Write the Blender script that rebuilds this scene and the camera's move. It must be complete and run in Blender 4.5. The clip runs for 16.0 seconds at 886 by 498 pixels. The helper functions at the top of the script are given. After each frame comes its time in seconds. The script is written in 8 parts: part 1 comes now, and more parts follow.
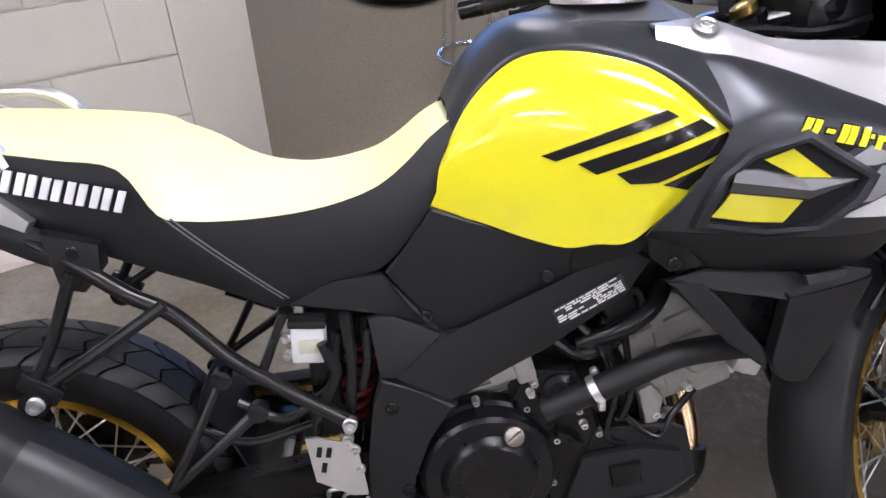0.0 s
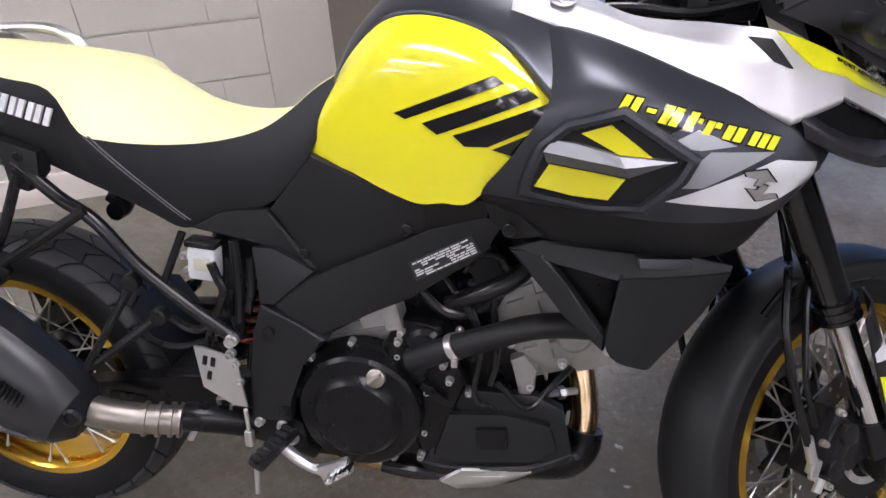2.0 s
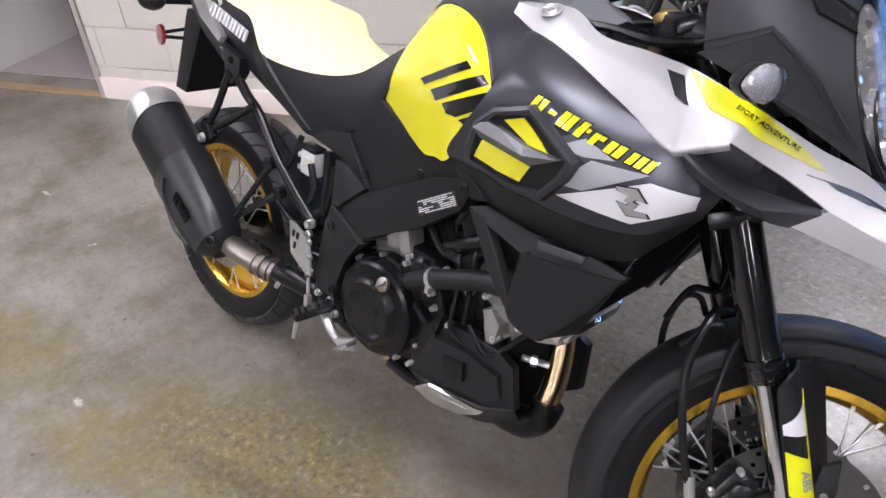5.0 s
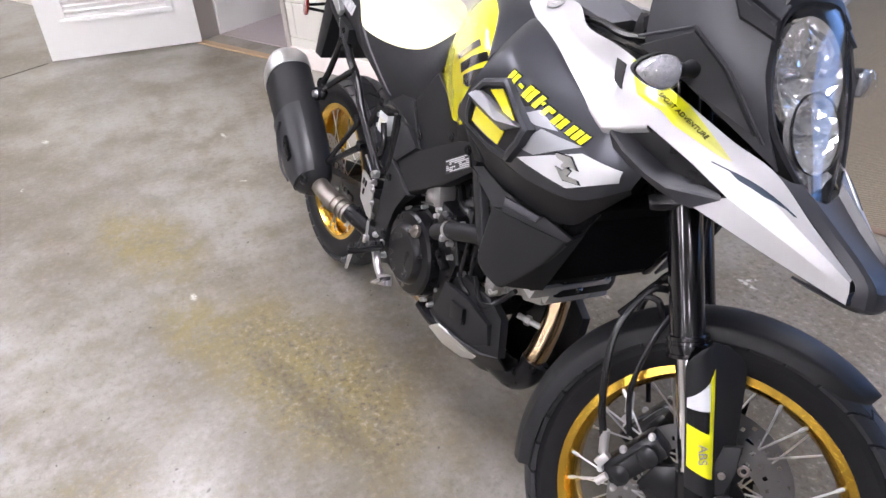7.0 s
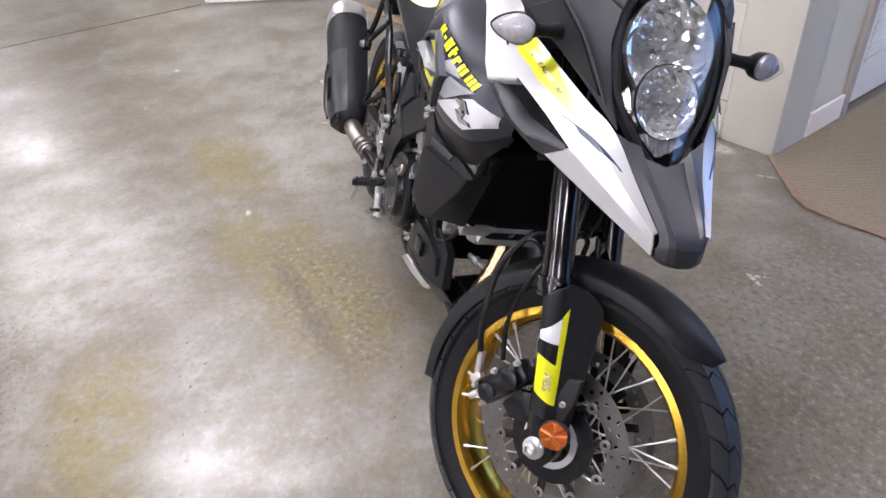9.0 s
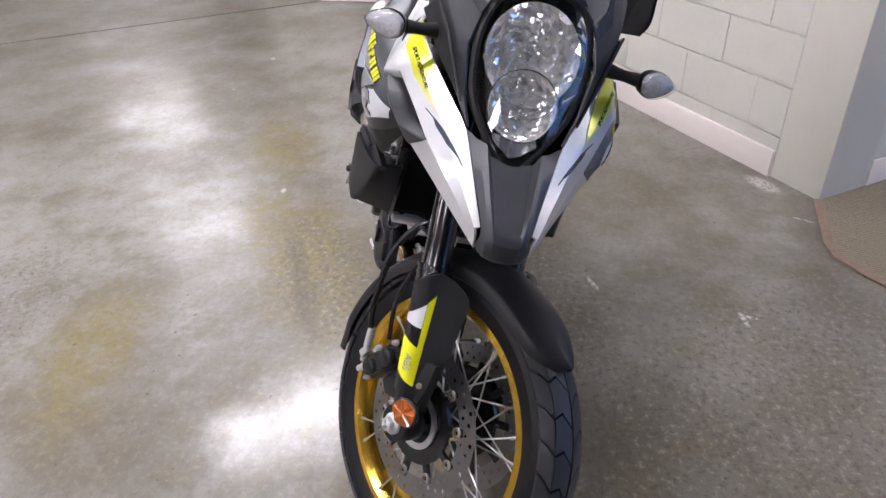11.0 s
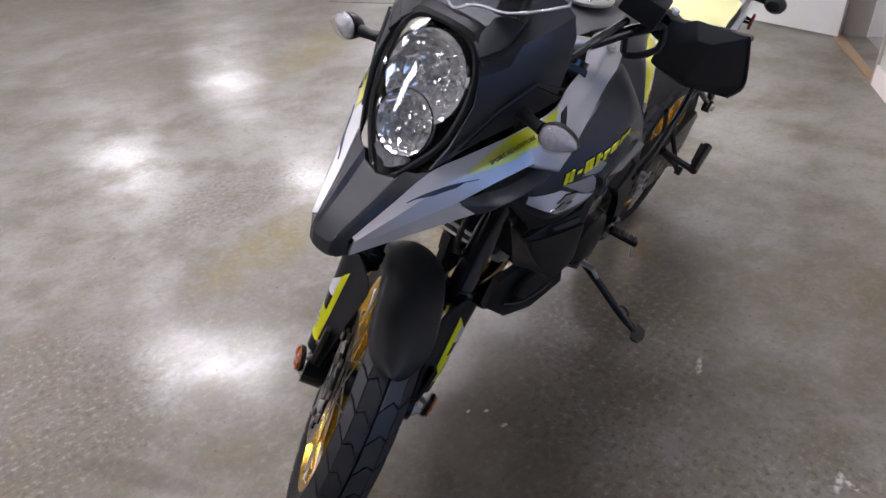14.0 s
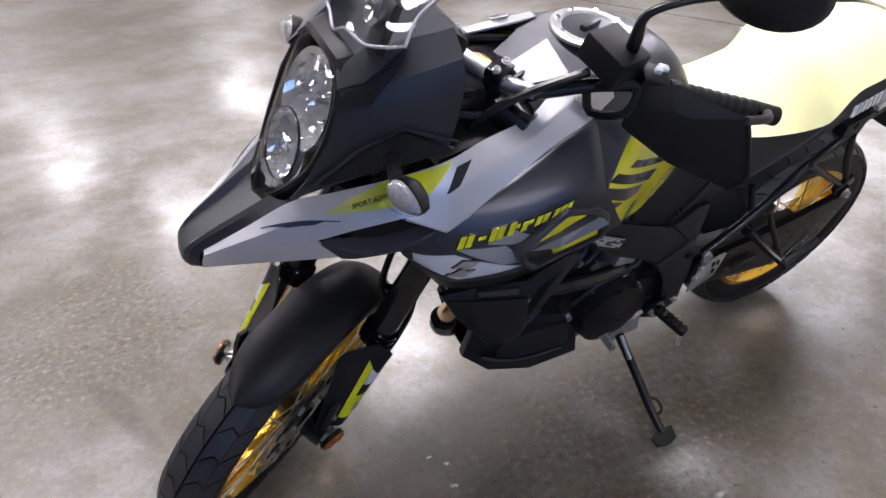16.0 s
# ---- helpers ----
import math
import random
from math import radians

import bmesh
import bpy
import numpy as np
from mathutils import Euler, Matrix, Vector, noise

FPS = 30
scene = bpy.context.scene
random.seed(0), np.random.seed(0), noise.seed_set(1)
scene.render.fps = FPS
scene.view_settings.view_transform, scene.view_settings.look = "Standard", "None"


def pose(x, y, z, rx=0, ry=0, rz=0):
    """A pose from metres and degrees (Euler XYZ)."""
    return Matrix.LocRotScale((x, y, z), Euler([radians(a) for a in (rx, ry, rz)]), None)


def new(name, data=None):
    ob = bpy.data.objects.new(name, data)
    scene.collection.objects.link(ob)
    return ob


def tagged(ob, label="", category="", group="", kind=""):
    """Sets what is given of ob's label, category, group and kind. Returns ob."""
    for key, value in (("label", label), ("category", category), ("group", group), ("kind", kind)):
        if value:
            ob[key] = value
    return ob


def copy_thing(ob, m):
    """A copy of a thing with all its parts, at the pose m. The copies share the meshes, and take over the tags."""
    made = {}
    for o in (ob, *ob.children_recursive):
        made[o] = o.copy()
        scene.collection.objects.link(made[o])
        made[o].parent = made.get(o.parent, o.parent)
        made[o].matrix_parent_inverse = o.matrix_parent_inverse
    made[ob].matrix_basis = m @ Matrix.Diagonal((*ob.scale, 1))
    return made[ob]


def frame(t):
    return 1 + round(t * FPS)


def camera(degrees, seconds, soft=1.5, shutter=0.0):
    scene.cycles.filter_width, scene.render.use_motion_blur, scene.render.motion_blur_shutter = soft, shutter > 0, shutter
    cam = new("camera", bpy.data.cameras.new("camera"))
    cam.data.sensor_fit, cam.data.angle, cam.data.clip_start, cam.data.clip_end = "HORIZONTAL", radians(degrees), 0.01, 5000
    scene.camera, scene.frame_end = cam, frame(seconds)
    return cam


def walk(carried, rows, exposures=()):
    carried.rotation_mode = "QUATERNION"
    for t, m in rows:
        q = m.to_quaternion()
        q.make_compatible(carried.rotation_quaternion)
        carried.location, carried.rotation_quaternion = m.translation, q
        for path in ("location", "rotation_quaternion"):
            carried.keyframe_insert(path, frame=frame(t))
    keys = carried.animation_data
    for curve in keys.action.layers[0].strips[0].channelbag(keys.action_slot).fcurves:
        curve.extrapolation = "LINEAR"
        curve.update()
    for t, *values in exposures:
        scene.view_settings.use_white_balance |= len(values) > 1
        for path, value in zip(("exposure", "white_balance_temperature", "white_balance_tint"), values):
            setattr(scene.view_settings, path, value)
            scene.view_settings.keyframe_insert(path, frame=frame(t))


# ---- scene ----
cam = camera(63.6, 16.0)
METRES, EYE, TILT, LEAN, TURN = 4.2, 1.376, -35.67, 0.955, 0.0
ROWS = [
    (0.0, 0.0, 0.0, 0.0, 0.0, 0.0, -0.0),
    (0.5, 0.0251, 0.0, -0.0014, 4.44, -0.69, -2.65),
    (1.0, 0.0556, -0.0079, -0.0052, 8.59, -1.01, -5.25),
    (1.5, 0.0795, -0.0134, -0.0094, 11.37, -1.2, -7.19),
    (2.0, 0.1058, -0.0048, -0.0071, 13.19, -1.61, -7.58),
    (2.5, 0.1341, 0.003, 0.0047, 16.5, -2.32, -9.61),
    (3.0, 0.1568, 0.0055, 0.0081, 22.15, -3.8, -12.56),
    (3.5, 0.1891, 0.0016, 0.0085, 29.18, -5.47, -16.49),
    (4.0, 0.2127, -0.0008, 0.0085, 33.34, -6.89, -19.03),
    (6.5, 0.324, 0.0321, 0.0416, 59.99, -17.48, -28.83),
    (7.0, 0.3455, 0.0387, 0.0442, 62.51, -18.74, -29.91),
    (7.5, 0.3572, 0.0558, 0.0517, 64.15, -19.93, -31.01),
    (8.0, 0.3695, 0.0727, 0.0643, 67.29, -23.5, -32.37),
    (8.5, 0.3895, 0.0891, 0.0765, 72.7, -26.74, -32.53),
    (9.0, 0.4222, 0.105, 0.0942, 79.1, -29.16, -33.34),
    (9.5, 0.4455, 0.1208, 0.1049, 82.9, -30.57, -33.25),
    (10.0, 0.4511, 0.1428, 0.1177, 85.68, -31.92, -33.81),
    (12.5, 0.4481, 0.2747, 0.2142, 114.79, -48.48, -31.45),
    (13.0, 0.4224, 0.3005, 0.2354, 122.01, -52.44, -29.37),
    (13.5, 0.3996, 0.3357, 0.2608, 130.54, -55.62, -26.41),
    (14.0, 0.3762, 0.3613, 0.283, 137.71, -58.85, -23.18),
    (14.5, 0.3363, 0.3717, 0.2821, 142.32, -60.64, -21.0),
    (15.0, 0.295, 0.3742, 0.2865, 147.75, -63.35, -18.94),
    (15.5, 0.2583, 0.3915, 0.2963, 153.47, -65.04, -14.99),
    (16.0, 0.2262, 0.4064, 0.311, 160.56, -66.57, -11.51),
]
walk(cam, [(t, pose(0, 0, EYE, TILT, LEAN, TURN) @ pose(METRES * x, METRES * y, METRES * z, 90 + pitch, roll, yaw)) for t, x, y, z, yaw, pitch, roll in ROWS],
     [(0.0, -0.1), (1.0, -0.2), (2.0, -0.3), (4.0, -0.25), (6.5, 0.38), (8.0, 0.4), (9.0, 0.28), (10.0, 0.1), (12.5, -0.05), (13.5, -0.2), (14.5, -0.2), (15.5, 0.04), (16.0, 0.1)])

# ---------------------------------------------------------------- light
world = bpy.data.worlds.new("room_air")
scene.world = world
world.use_nodes = True
world.node_tree.nodes["Background"].inputs[0].default_value = (0.7, 0.8, 1.0, 1)
world.node_tree.nodes["Background"].inputs[1].default_value = 0.05
LAMP = 31.0          # glow of the ceiling diffusers
CEILING = 3.0

# ---------------------------------------------------------------- helpers


def part(name, bm, material, parent=None, label="", m=None, sharp=32, category="", kind="", group=""):
    """One mesh object out of a bmesh."""
    bmesh.ops.recalc_face_normals(bm, faces=bm.faces)
    me = bpy.data.meshes.new(name)
    bm.to_mesh(me)
    bm.free()
    me.polygons.foreach_set("use_smooth", [True] * len(me.polygons))
    me.set_sharp_from_angle(angle=radians(sharp))
    me.materials.append(material)
    ob = new(name, me)
    if m is not None:
        ob.matrix_local = m
    if parent is not None:
        ob.parent = parent
    return tagged(ob, label, category, group, kind)


def spline(pts, n):
    """A smooth line through the points, n steps to a span."""
    p = np.asarray(pts, float)
    if n <= 1 or len(p) < 3:
        if n <= 1:
            return p
    q = np.concatenate([[2 * p[0] - p[1]], p, [2 * p[-1] - p[-2]]])
    out = []
    for i in range(len(p) - 1):
        a, b, c, d = q[i:i + 4]
        for k in range(n):
            t = k / n
            out.append(0.5 * (2 * b + (c - a) * t + (2 * a - 5 * b + 4 * c - d) * t * t + (3 * b - a - 3 * c + d) * t ** 3))
    out.append(p[-1])
    return np.array(out)


def surface(rows, nu=5, nv=5):
    g = np.asarray(rows, float)
    g = np.stack([spline(r, nu) for r in g])
    return np.stack([spline(g[:, j], nv) for j in range(g.shape[1])], axis=1)


MIDDLE = (0.25, 0.0, 0.72)


def sheet(bm, g, thick, middle=MIDDLE):
    """A closed shell on a grid of points, its thickness towards the middle of the machine."""
    du, dv = np.gradient(g, axis=1), np.gradient(g, axis=0)
    n = np.cross(du, dv)
    n /= np.maximum(np.linalg.norm(n, axis=2, keepdims=True), 1e-9)
    c = g.reshape(-1, 3).mean(0)
    if np.sum(n.reshape(-1, 3).mean(0) * (c - np.array(middle))) < 0:
        n = -n
    a, b = g, g - n * thick
    h, w = g.shape[:2]
    va = [[bm.verts.new(a[i, j]) for j in range(w)] for i in range(h)]
    vb = [[bm.verts.new(b[i, j]) for j in range(w)] for i in range(h)]
    for i in range(h - 1):
        for j in range(w - 1):
            bm.faces.new((va[i][j], va[i][j + 1], va[i + 1][j + 1], va[i + 1][j]))
            bm.faces.new((vb[i][j], vb[i + 1][j], vb[i + 1][j + 1], vb[i][j + 1]))
    for j in range(w - 1):
        bm.faces.new((va[0][j], vb[0][j], vb[0][j + 1], va[0][j + 1]))
        bm.faces.new((va[h - 1][j], va[h - 1][j + 1], vb[h - 1][j + 1], vb[h - 1][j]))
    for i in range(h - 1):
        bm.faces.new((va[i][0], va[i + 1][0], vb[i + 1][0], vb[i][0]))
        bm.faces.new((va[i][w - 1], vb[i][w - 1], vb[i + 1][w - 1], va[i + 1][w - 1]))


def flip(pts):
    return [(x, -y, z) for x, y, z in pts]


def sided(pts, side):
    """side -1: as given (the machine's right); 1: mirrored to its left."""
    return [tuple(p) for p in pts] if side < 0 else flip(pts)


def shell(rows, thick=0.004, nu=5, nv=5, side=-1, middle=MIDDLE):
    bm = bmesh.new()
    sheet(bm, surface([sided(r, side) for r in rows], nu, nv), thick, middle)
    return bm


def plate(bm, pts, thick, bevel=0.002, middle=MIDDLE, lift=0.0):
    """A plate with that outline, thick towards the middle, lifted out by so much."""
    p = [Vector(q) for q in pts]
    n = Vector((0, 0, 0))
    for a, b in zip(p, p[1:] + p[:1]):
        n += a.cross(b)
    n.normalize()
    c = sum(p, Vector()) / len(p)
    if n.dot(c - Vector(middle)) < 0:
        n = -n
    front = [bm.verts.new(q + n * lift) for q in p]
    back = [bm.verts.new(q + n * (lift - thick)) for q in p]
    faces = [bm.faces.new(front), bm.faces.new(list(reversed(back)))]
    k = len(p)
    faces += [bm.faces.new((front[i], back[i], back[(i + 1) % k], front[(i + 1) % k])) for i in range(k)]
    if bevel:
        bmesh.ops.bevel(bm, geom=list(faces[0].edges), offset=bevel, segments=2, affect="EDGES", profile=0.6)
    return n


def tube(bm, pts, r, n=12, steps=6):
    """A pipe along a smooth line; r may be a list, one for each point."""
    rr = np.atleast_1d(np.asarray(r, float))
    rr = np.full(len(pts), rr[0]) if len(rr) == 1 else rr
    line = spline(np.c_[np.asarray(pts, float), rr], steps)
    p, rad = line[:, :3], line[:, 3]
    t = np.gradient(p, axis=0)
    t /= np.linalg.norm(t, axis=1, keepdims=True)
    up = np.array([0, 0, 1.0]) if abs(t[0][2]) < 0.9 else np.array([1.0, 0, 0])
    rings = []
    for c, d, q in zip(p, t, rad):
        a = np.cross(d, up)
        a /= np.linalg.norm(a)
        b = np.cross(a, d)
        up = b
        rings.append([bm.verts.new(c + q * (math.cos(k * math.tau / n) * a + math.sin(k * math.tau / n) * b)) for k in range(n)])
    for u, v in zip(rings, rings[1:]):
        for k in range(n):
            bm.faces.new((u[k], u[(k + 1) % n], v[(k + 1) % n], v[k]))
    bm.faces.new(rings[0])
    bm.faces.new(list(reversed(rings[-1])))


def rod(bm, a, b, r, n=12, r2=None):
    tube(bm, [a, b], [r, r2 if r2 is not None else r], n, 1)


def lathe(bm, profile, n=48, m=None, close=True):
    """Turns (radius, along y) round the y axis."""
    m = m or Matrix()
    rings = []
    for r, y in profile:
        rings.append([bm.verts.new(m @ Vector((r * math.cos(k * math.tau / n), y, r * math.sin(k * math.tau / n)))) for k in range(n)])
    pairs = list(zip(rings, rings[1:])) + ([(rings[-1], rings[0])] if close else [])
    for u, v in pairs:
        for k in range(n):
            bm.faces.new((u[k], u[(k + 1) % n], v[(k + 1) % n], v[k]))
    if not close:
        for ring in (rings[0], rings[-1]):
            bm.faces.new(ring)


def box(bm, size, m=None, bevel=0.002):
    made = bmesh.ops.create_cube(bm, size=1.0, matrix=(m or Matrix()) @ Matrix.Diagonal((*size, 1)))
    if bevel:
        edges = {e for v in made["verts"] for e in v.link_edges}
        bmesh.ops.bevel(bm, geom=list(edges), offset=bevel, segments=2, affect="EDGES", profile=0.6)


def at(x, y, z):
    return Matrix.Translation((x, y, z))


def turned_to(c, n):
    """A pose at c whose y axis points along n."""
    return Matrix.Translation(c) @ Vector(n).to_track_quat("Y", "Z").to_matrix().to_4x4()


def bolt(bm, c, n, r=0.007, h=0.005):
    m = turned_to(c, n)
    lathe(bm, [(r * 1.25, -h), (r * 1.25, 0), (r, h * 0.2), (r, h), (r * 0.55, h), (r * 0.5, h * 0.4)], 12, m, close=False)


def letters(text, size, m, material, parent, label="", thick=0.0006, name="lettering", shear=0.0):
    cu = bpy.data.curves.new(name, "FONT")
    cu.body, cu.size, cu.extrude, cu.shear = text, size, thick, shear
    cu.align_x, cu.align_y = "CENTER", "CENTER"
    tmp = bpy.data.objects.new(name, cu)
    scene.collection.objects.link(tmp)
    me = bpy.data.meshes.new_from_object(tmp.evaluated_get(bpy.context.evaluated_depsgraph_get()))
    bpy.data.objects.remove(tmp)
    me.materials.clear()
    me.materials.append(material)
    ob = new(name, me)
    ob.matrix_local = m
    ob.parent = parent
    return tagged(ob, label)


# ---------------------------------------------------------------- materials


def paint(name, rgb, rough=0.5, metal=0.0, var=0.12, scale=30.0, fine=400.0, bump=0.0, coat=0.0, wear=0.06, spec=0.5, depth=0.001):
    """A surface with patches of two sizes, uneven gloss and a fine relief."""
    mat = bpy.data.materials.new(name)
    mat.use_nodes = True
    nt = mat.node_tree
    b = nt.nodes["Principled BSDF"]
    co = nt.nodes.new("ShaderNodeTexCoord")
    n1, n2 = nt.nodes.new("ShaderNodeTexNoise"), nt.nodes.new("ShaderNodeTexNoise")
    n1.inputs["Scale"].default_value, n2.inputs["Scale"].default_value = scale, fine
    n1.inputs["Detail"].default_value, n2.inputs["Detail"].default_value = 6, 3
    for n in (n1, n2):
        nt.links.new(co.outputs["Object"], n.inputs["Vector"])
    mix = nt.nodes.new("ShaderNodeMix")
    mix.data_type = "RGBA"
    mix.inputs[6].default_value = (*[c * (1 - var) for c in rgb], 1)
    mix.inputs[7].default_value = (*[min(1, c * (1 + var)) for c in rgb], 1)
    nt.links.new(n1.outputs["Fac"], mix.inputs[0])
    nt.links.new(mix.outputs[2], b.inputs["Base Color"])
    rr = nt.nodes.new("ShaderNodeMapRange")
    rr.inputs["To Min"].default_value, rr.inputs["To Max"].default_value = max(0.02, rough - wear), min(1, rough + wear)
    nt.links.new(n1.outputs["Fac"], rr.inputs["Value"])
    nt.links.new(rr.outputs[0], b.inputs["Roughness"])
    b.inputs["Metallic"].default_value = metal
    b.inputs["Coat Weight"].default_value = coat
    b.inputs["Coat Roughness"].default_value = 0.04
    b.inputs["Specular IOR Level"].default_value = spec
    if bump:
        bp = nt.nodes.new("ShaderNodeBump")
        bp.inputs["Strength"].default_value, bp.inputs["Distance"].default_value = bump, depth
        nt.links.new(n2.outputs["Fac"], bp.inputs["Height"])
        nt.links.new(bp.outputs[0], b.inputs["Normal"])
    return mat


def clear(name, tint=(1, 1, 1), rough=0.03, gloss=0.12):
    """Thin clear plastic: light goes straight through, the rest is mirrored."""
    mat = bpy.data.materials.new(name)
    mat.use_nodes = True
    nt = mat.node_tree
    nt.nodes.remove(nt.nodes["Principled BSDF"])
    out = nt.nodes["Material Output"]
    tr, gl, mx, fr, pw = (nt.nodes.new("ShaderNode" + k) for k in ("BsdfTransparent", "BsdfGlossy", "MixShader", "LayerWeight", "Math"))
    tr.inputs[0].default_value = (*tint, 1)
    gl.inputs["Roughness"].default_value = rough
    pw.operation = "POWER"
    pw.inputs[1].default_value = 4.0
    fr.inputs["Blend"].default_value = 0.5
    nt.links.new(fr.outputs["Facing"], pw.inputs[0])
    am = nt.nodes.new("ShaderNodeMath")
    am.operation = "MULTIPLY_ADD"
    am.inputs[1].default_value, am.inputs[2].default_value = 0.5, 0.04
    nt.links.new(pw.outputs[0], am.inputs[0])
    nt.links.new(am.outputs[0], mx.inputs[0])
    nt.links.new(tr.outputs[0], mx.inputs[1])
    nt.links.new(gl.outputs[0], mx.inputs[2])
    nt.links.new(mx.outputs[0], out.inputs[0])
    return mat


def glow(name, rgb, strength):
    mat = bpy.data.materials.new(name)
    mat.use_nodes = True
    b = mat.node_tree.nodes["Principled BSDF"]
    b.inputs["Base Color"].default_value = (0.8, 0.8, 0.8, 1)
    b.inputs["Emission Color"].default_value = (*rgb, 1)
    b.inputs["Emission Strength"].default_value = strength
    return mat


# ochre stains on the slab: middle, half axes, bearing
OCHRE = ((-0.16, 0.40, 0.68, 0.30, 22), (-0.45, 0.18, 0.35, 0.16, 20), (-1.1, 0.05, 0.5, 0.22, 20), (0.35, -0.15, 0.5, 0.2, 10), (-1.3, -2.0, 0.9, 0.3, 30))
# rubber marks and a damp edge; the last two also paint shade left of the machine
MARKS_SHADED = ((-0.02, 0.40, 0.42, 0.055, 19), (0.05, 0.42, 0.36, 0.035, 19), (1.25, 0.50, 0.28, 0.045, 115), (0.60, 1.27, 0.22, 0.16, 20), (0.45, 1.0, 0.5, 0.25, 30))
# worn ground where the aggregate shows, darkened further to paint in shade
WORN_SHADED = ((0.75, 1.65, 1.3, 0.62, -35), (0.10, 1.15, 0.70, 0.35, 15), (-0.1, 0.45, 0.5, 0.22, 20), (1.3, 0.1, 0.5, 0.4, 60), (0.2, -0.6, 0.5, 0.3, 0))
# ground walked dull, the sealer mostly gone
DULL = ((-0.75, -0.48, 1.3, 0.42, 30), (0.05, 1.22, 0.75, 0.35, 10), (0.25, 0.18, 0.42, 0.30, 25))
# pale scuffs and chips
SCUFFS = ((-0.05, 1.371, 0.05, 0.012, 20), (0.119, 1.812, 0.05, 0.012, 10), (0.505, 1.090, 0.012, 0.008, 0), (0.530, 0.985, 0.009, 0.006, 0), (0.496, 1.022, 0.009, 0.006, 0), (-0.773, 2.131, 0.11, 0.05, 30),
          (-0.49, 2.20, 0.05, 0.008, 60), (-2.33, -0.335, 0.035, 0.02, 20), (-1.954, 0.477, 0.04, 0.012, 10), (-1.42, 0.476, 0.03, 0.008, 60), (-0.655, 0.17, 0.03, 0.014, 10), (-1.81, -0.41, 0.02, 0.01, 0), (0.108, 1.838, 0.03, 0.01, 70))


def concrete_floor():
    mat = bpy.data.materials.new("polished_concrete")
    mat.use_nodes = True
    nt = mat.node_tree
    b = nt.nodes["Principled BSDF"]
    co = nt.nodes.new("ShaderNodeTexCoord")

    def noise_node(scale, detail=6, rough=0.55):
        n = nt.nodes.new("ShaderNodeTexNoise")
        n.inputs["Scale"].default_value, n.inputs["Detail"].default_value, n.inputs["Roughness"].default_value = scale, detail, rough
        nt.links.new(co.outputs["Object"], n.inputs["Vector"])
        return n

    def ramp(src, lo, hi):
        r = nt.nodes.new("ShaderNodeMapRange")
        r.interpolation_type = "SMOOTHSTEP"
        r.inputs["From Min"].default_value, r.inputs["From Max"].default_value = lo, hi
        nt.links.new(src, r.inputs["Value"])
        return r.outputs[0]

    def blend(fac, a, c):
        m = nt.nodes.new("ShaderNodeMix")
        m.data_type = "RGBA"
        nt.links.new(fac, m.inputs[0])
        for s, v in ((6, a), (7, c)):
            if isinstance(v, tuple):
                m.inputs[s].default_value = (*v, 1)
            else:
                nt.links.new(v, m.inputs[s])
        return m.outputs[2]

    def times(a, k):
        m = nt.nodes.new("ShaderNodeMath")
        m.operation = "MULTIPLY"
        nt.links.new(a, m.inputs[0])
        if isinstance(k, float):
            m.inputs[1].default_value = k
        else:
            nt.links.new(k, m.inputs[1])
        return m.outputs[0]

    def patches(table, inner=0.25, src=None):
        """Where the listed ellipses lie, 1 in their middles."""
        out = None
        for cx, cy, rx, ry, turn in table:
            mp = nt.nodes.new("ShaderNodeMapping")
            mp.vector_type = "TEXTURE"
            mp.inputs["Location"].default_value = (cx, cy, 0)
            mp.inputs["Rotation"].default_value = (0, 0, radians(turn))
            mp.inputs["Scale"].default_value = (rx, ry, 1)
            nt.links.new(src or warped, mp.inputs[0])
            ln = nt.nodes.new("ShaderNodeVectorMath")
            ln.operation = "LENGTH"
            nt.links.new(mp.outputs[0], ln.inputs[0])
            r = ramp(ln.outputs["Value"], 1.0, inner)
            if out is None:
                out = r
            else:
                mx = nt.nodes.new("ShaderNodeMath")
                mx.operation = "MAXIMUM"
                nt.links.new(out, mx.inputs[0])
                nt.links.new(r, mx.inputs[1])
                out = mx.outputs[0]
        return out

    big, mid, small, grain = noise_node(0.5, 4), noise_node(2.2, 9, 0.66), noise_node(16, 12, 0.8), noise_node(170, 5, 0.7)
    bend = nt.nodes.new("ShaderNodeVectorMath")
    bend.operation = "MULTIPLY_ADD"
    bend.inputs[1].default_value = (0.10, 0.10, 0.0)
    wob = noise_node(7, 6, 0.7)
    nt.links.new(wob.outputs["Color"], bend.inputs[0])
    nt.links.new(co.outputs["Object"], bend.inputs[2])
    off = nt.nodes.new("ShaderNodeVectorMath")
    off.operation = "SUBTRACT"
    off.inputs[1].default_value = (0.05, 0.05, 0.0)
    nt.links.new(bend.outputs[0], off.inputs[0])
    warped = off.outputs[0]
    near = nt.nodes.new("ShaderNodeVectorMath")
    near.operation = "MULTIPLY_ADD"
    near.inputs[1].default_value = (0.02, 0.02, 0.0)
    tiny = noise_node(60, 3, 0.6)
    nt.links.new(tiny.outputs["Color"], near.inputs[0])
    nt.links.new(co.outputs["Object"], near.inputs[2])
    back = nt.nodes.new("ShaderNodeVectorMath")
    back.operation = "SUBTRACT"
    back.inputs[1].default_value = (0.01, 0.01, 0.0)
    nt.links.new(near.outputs[0], back.inputs[0])
    worn = patches(WORN_SHADED, 0.45)
    col = blend(ramp(big.outputs["Fac"], 0.30, 0.70), (0.114, 0.102, 0.077), (0.254, 0.242, 0.217))
    col = blend(times(ramp(mid.outputs["Fac"], 0.44, 0.64), 0.85), col, (0.098, 0.082, 0.054))
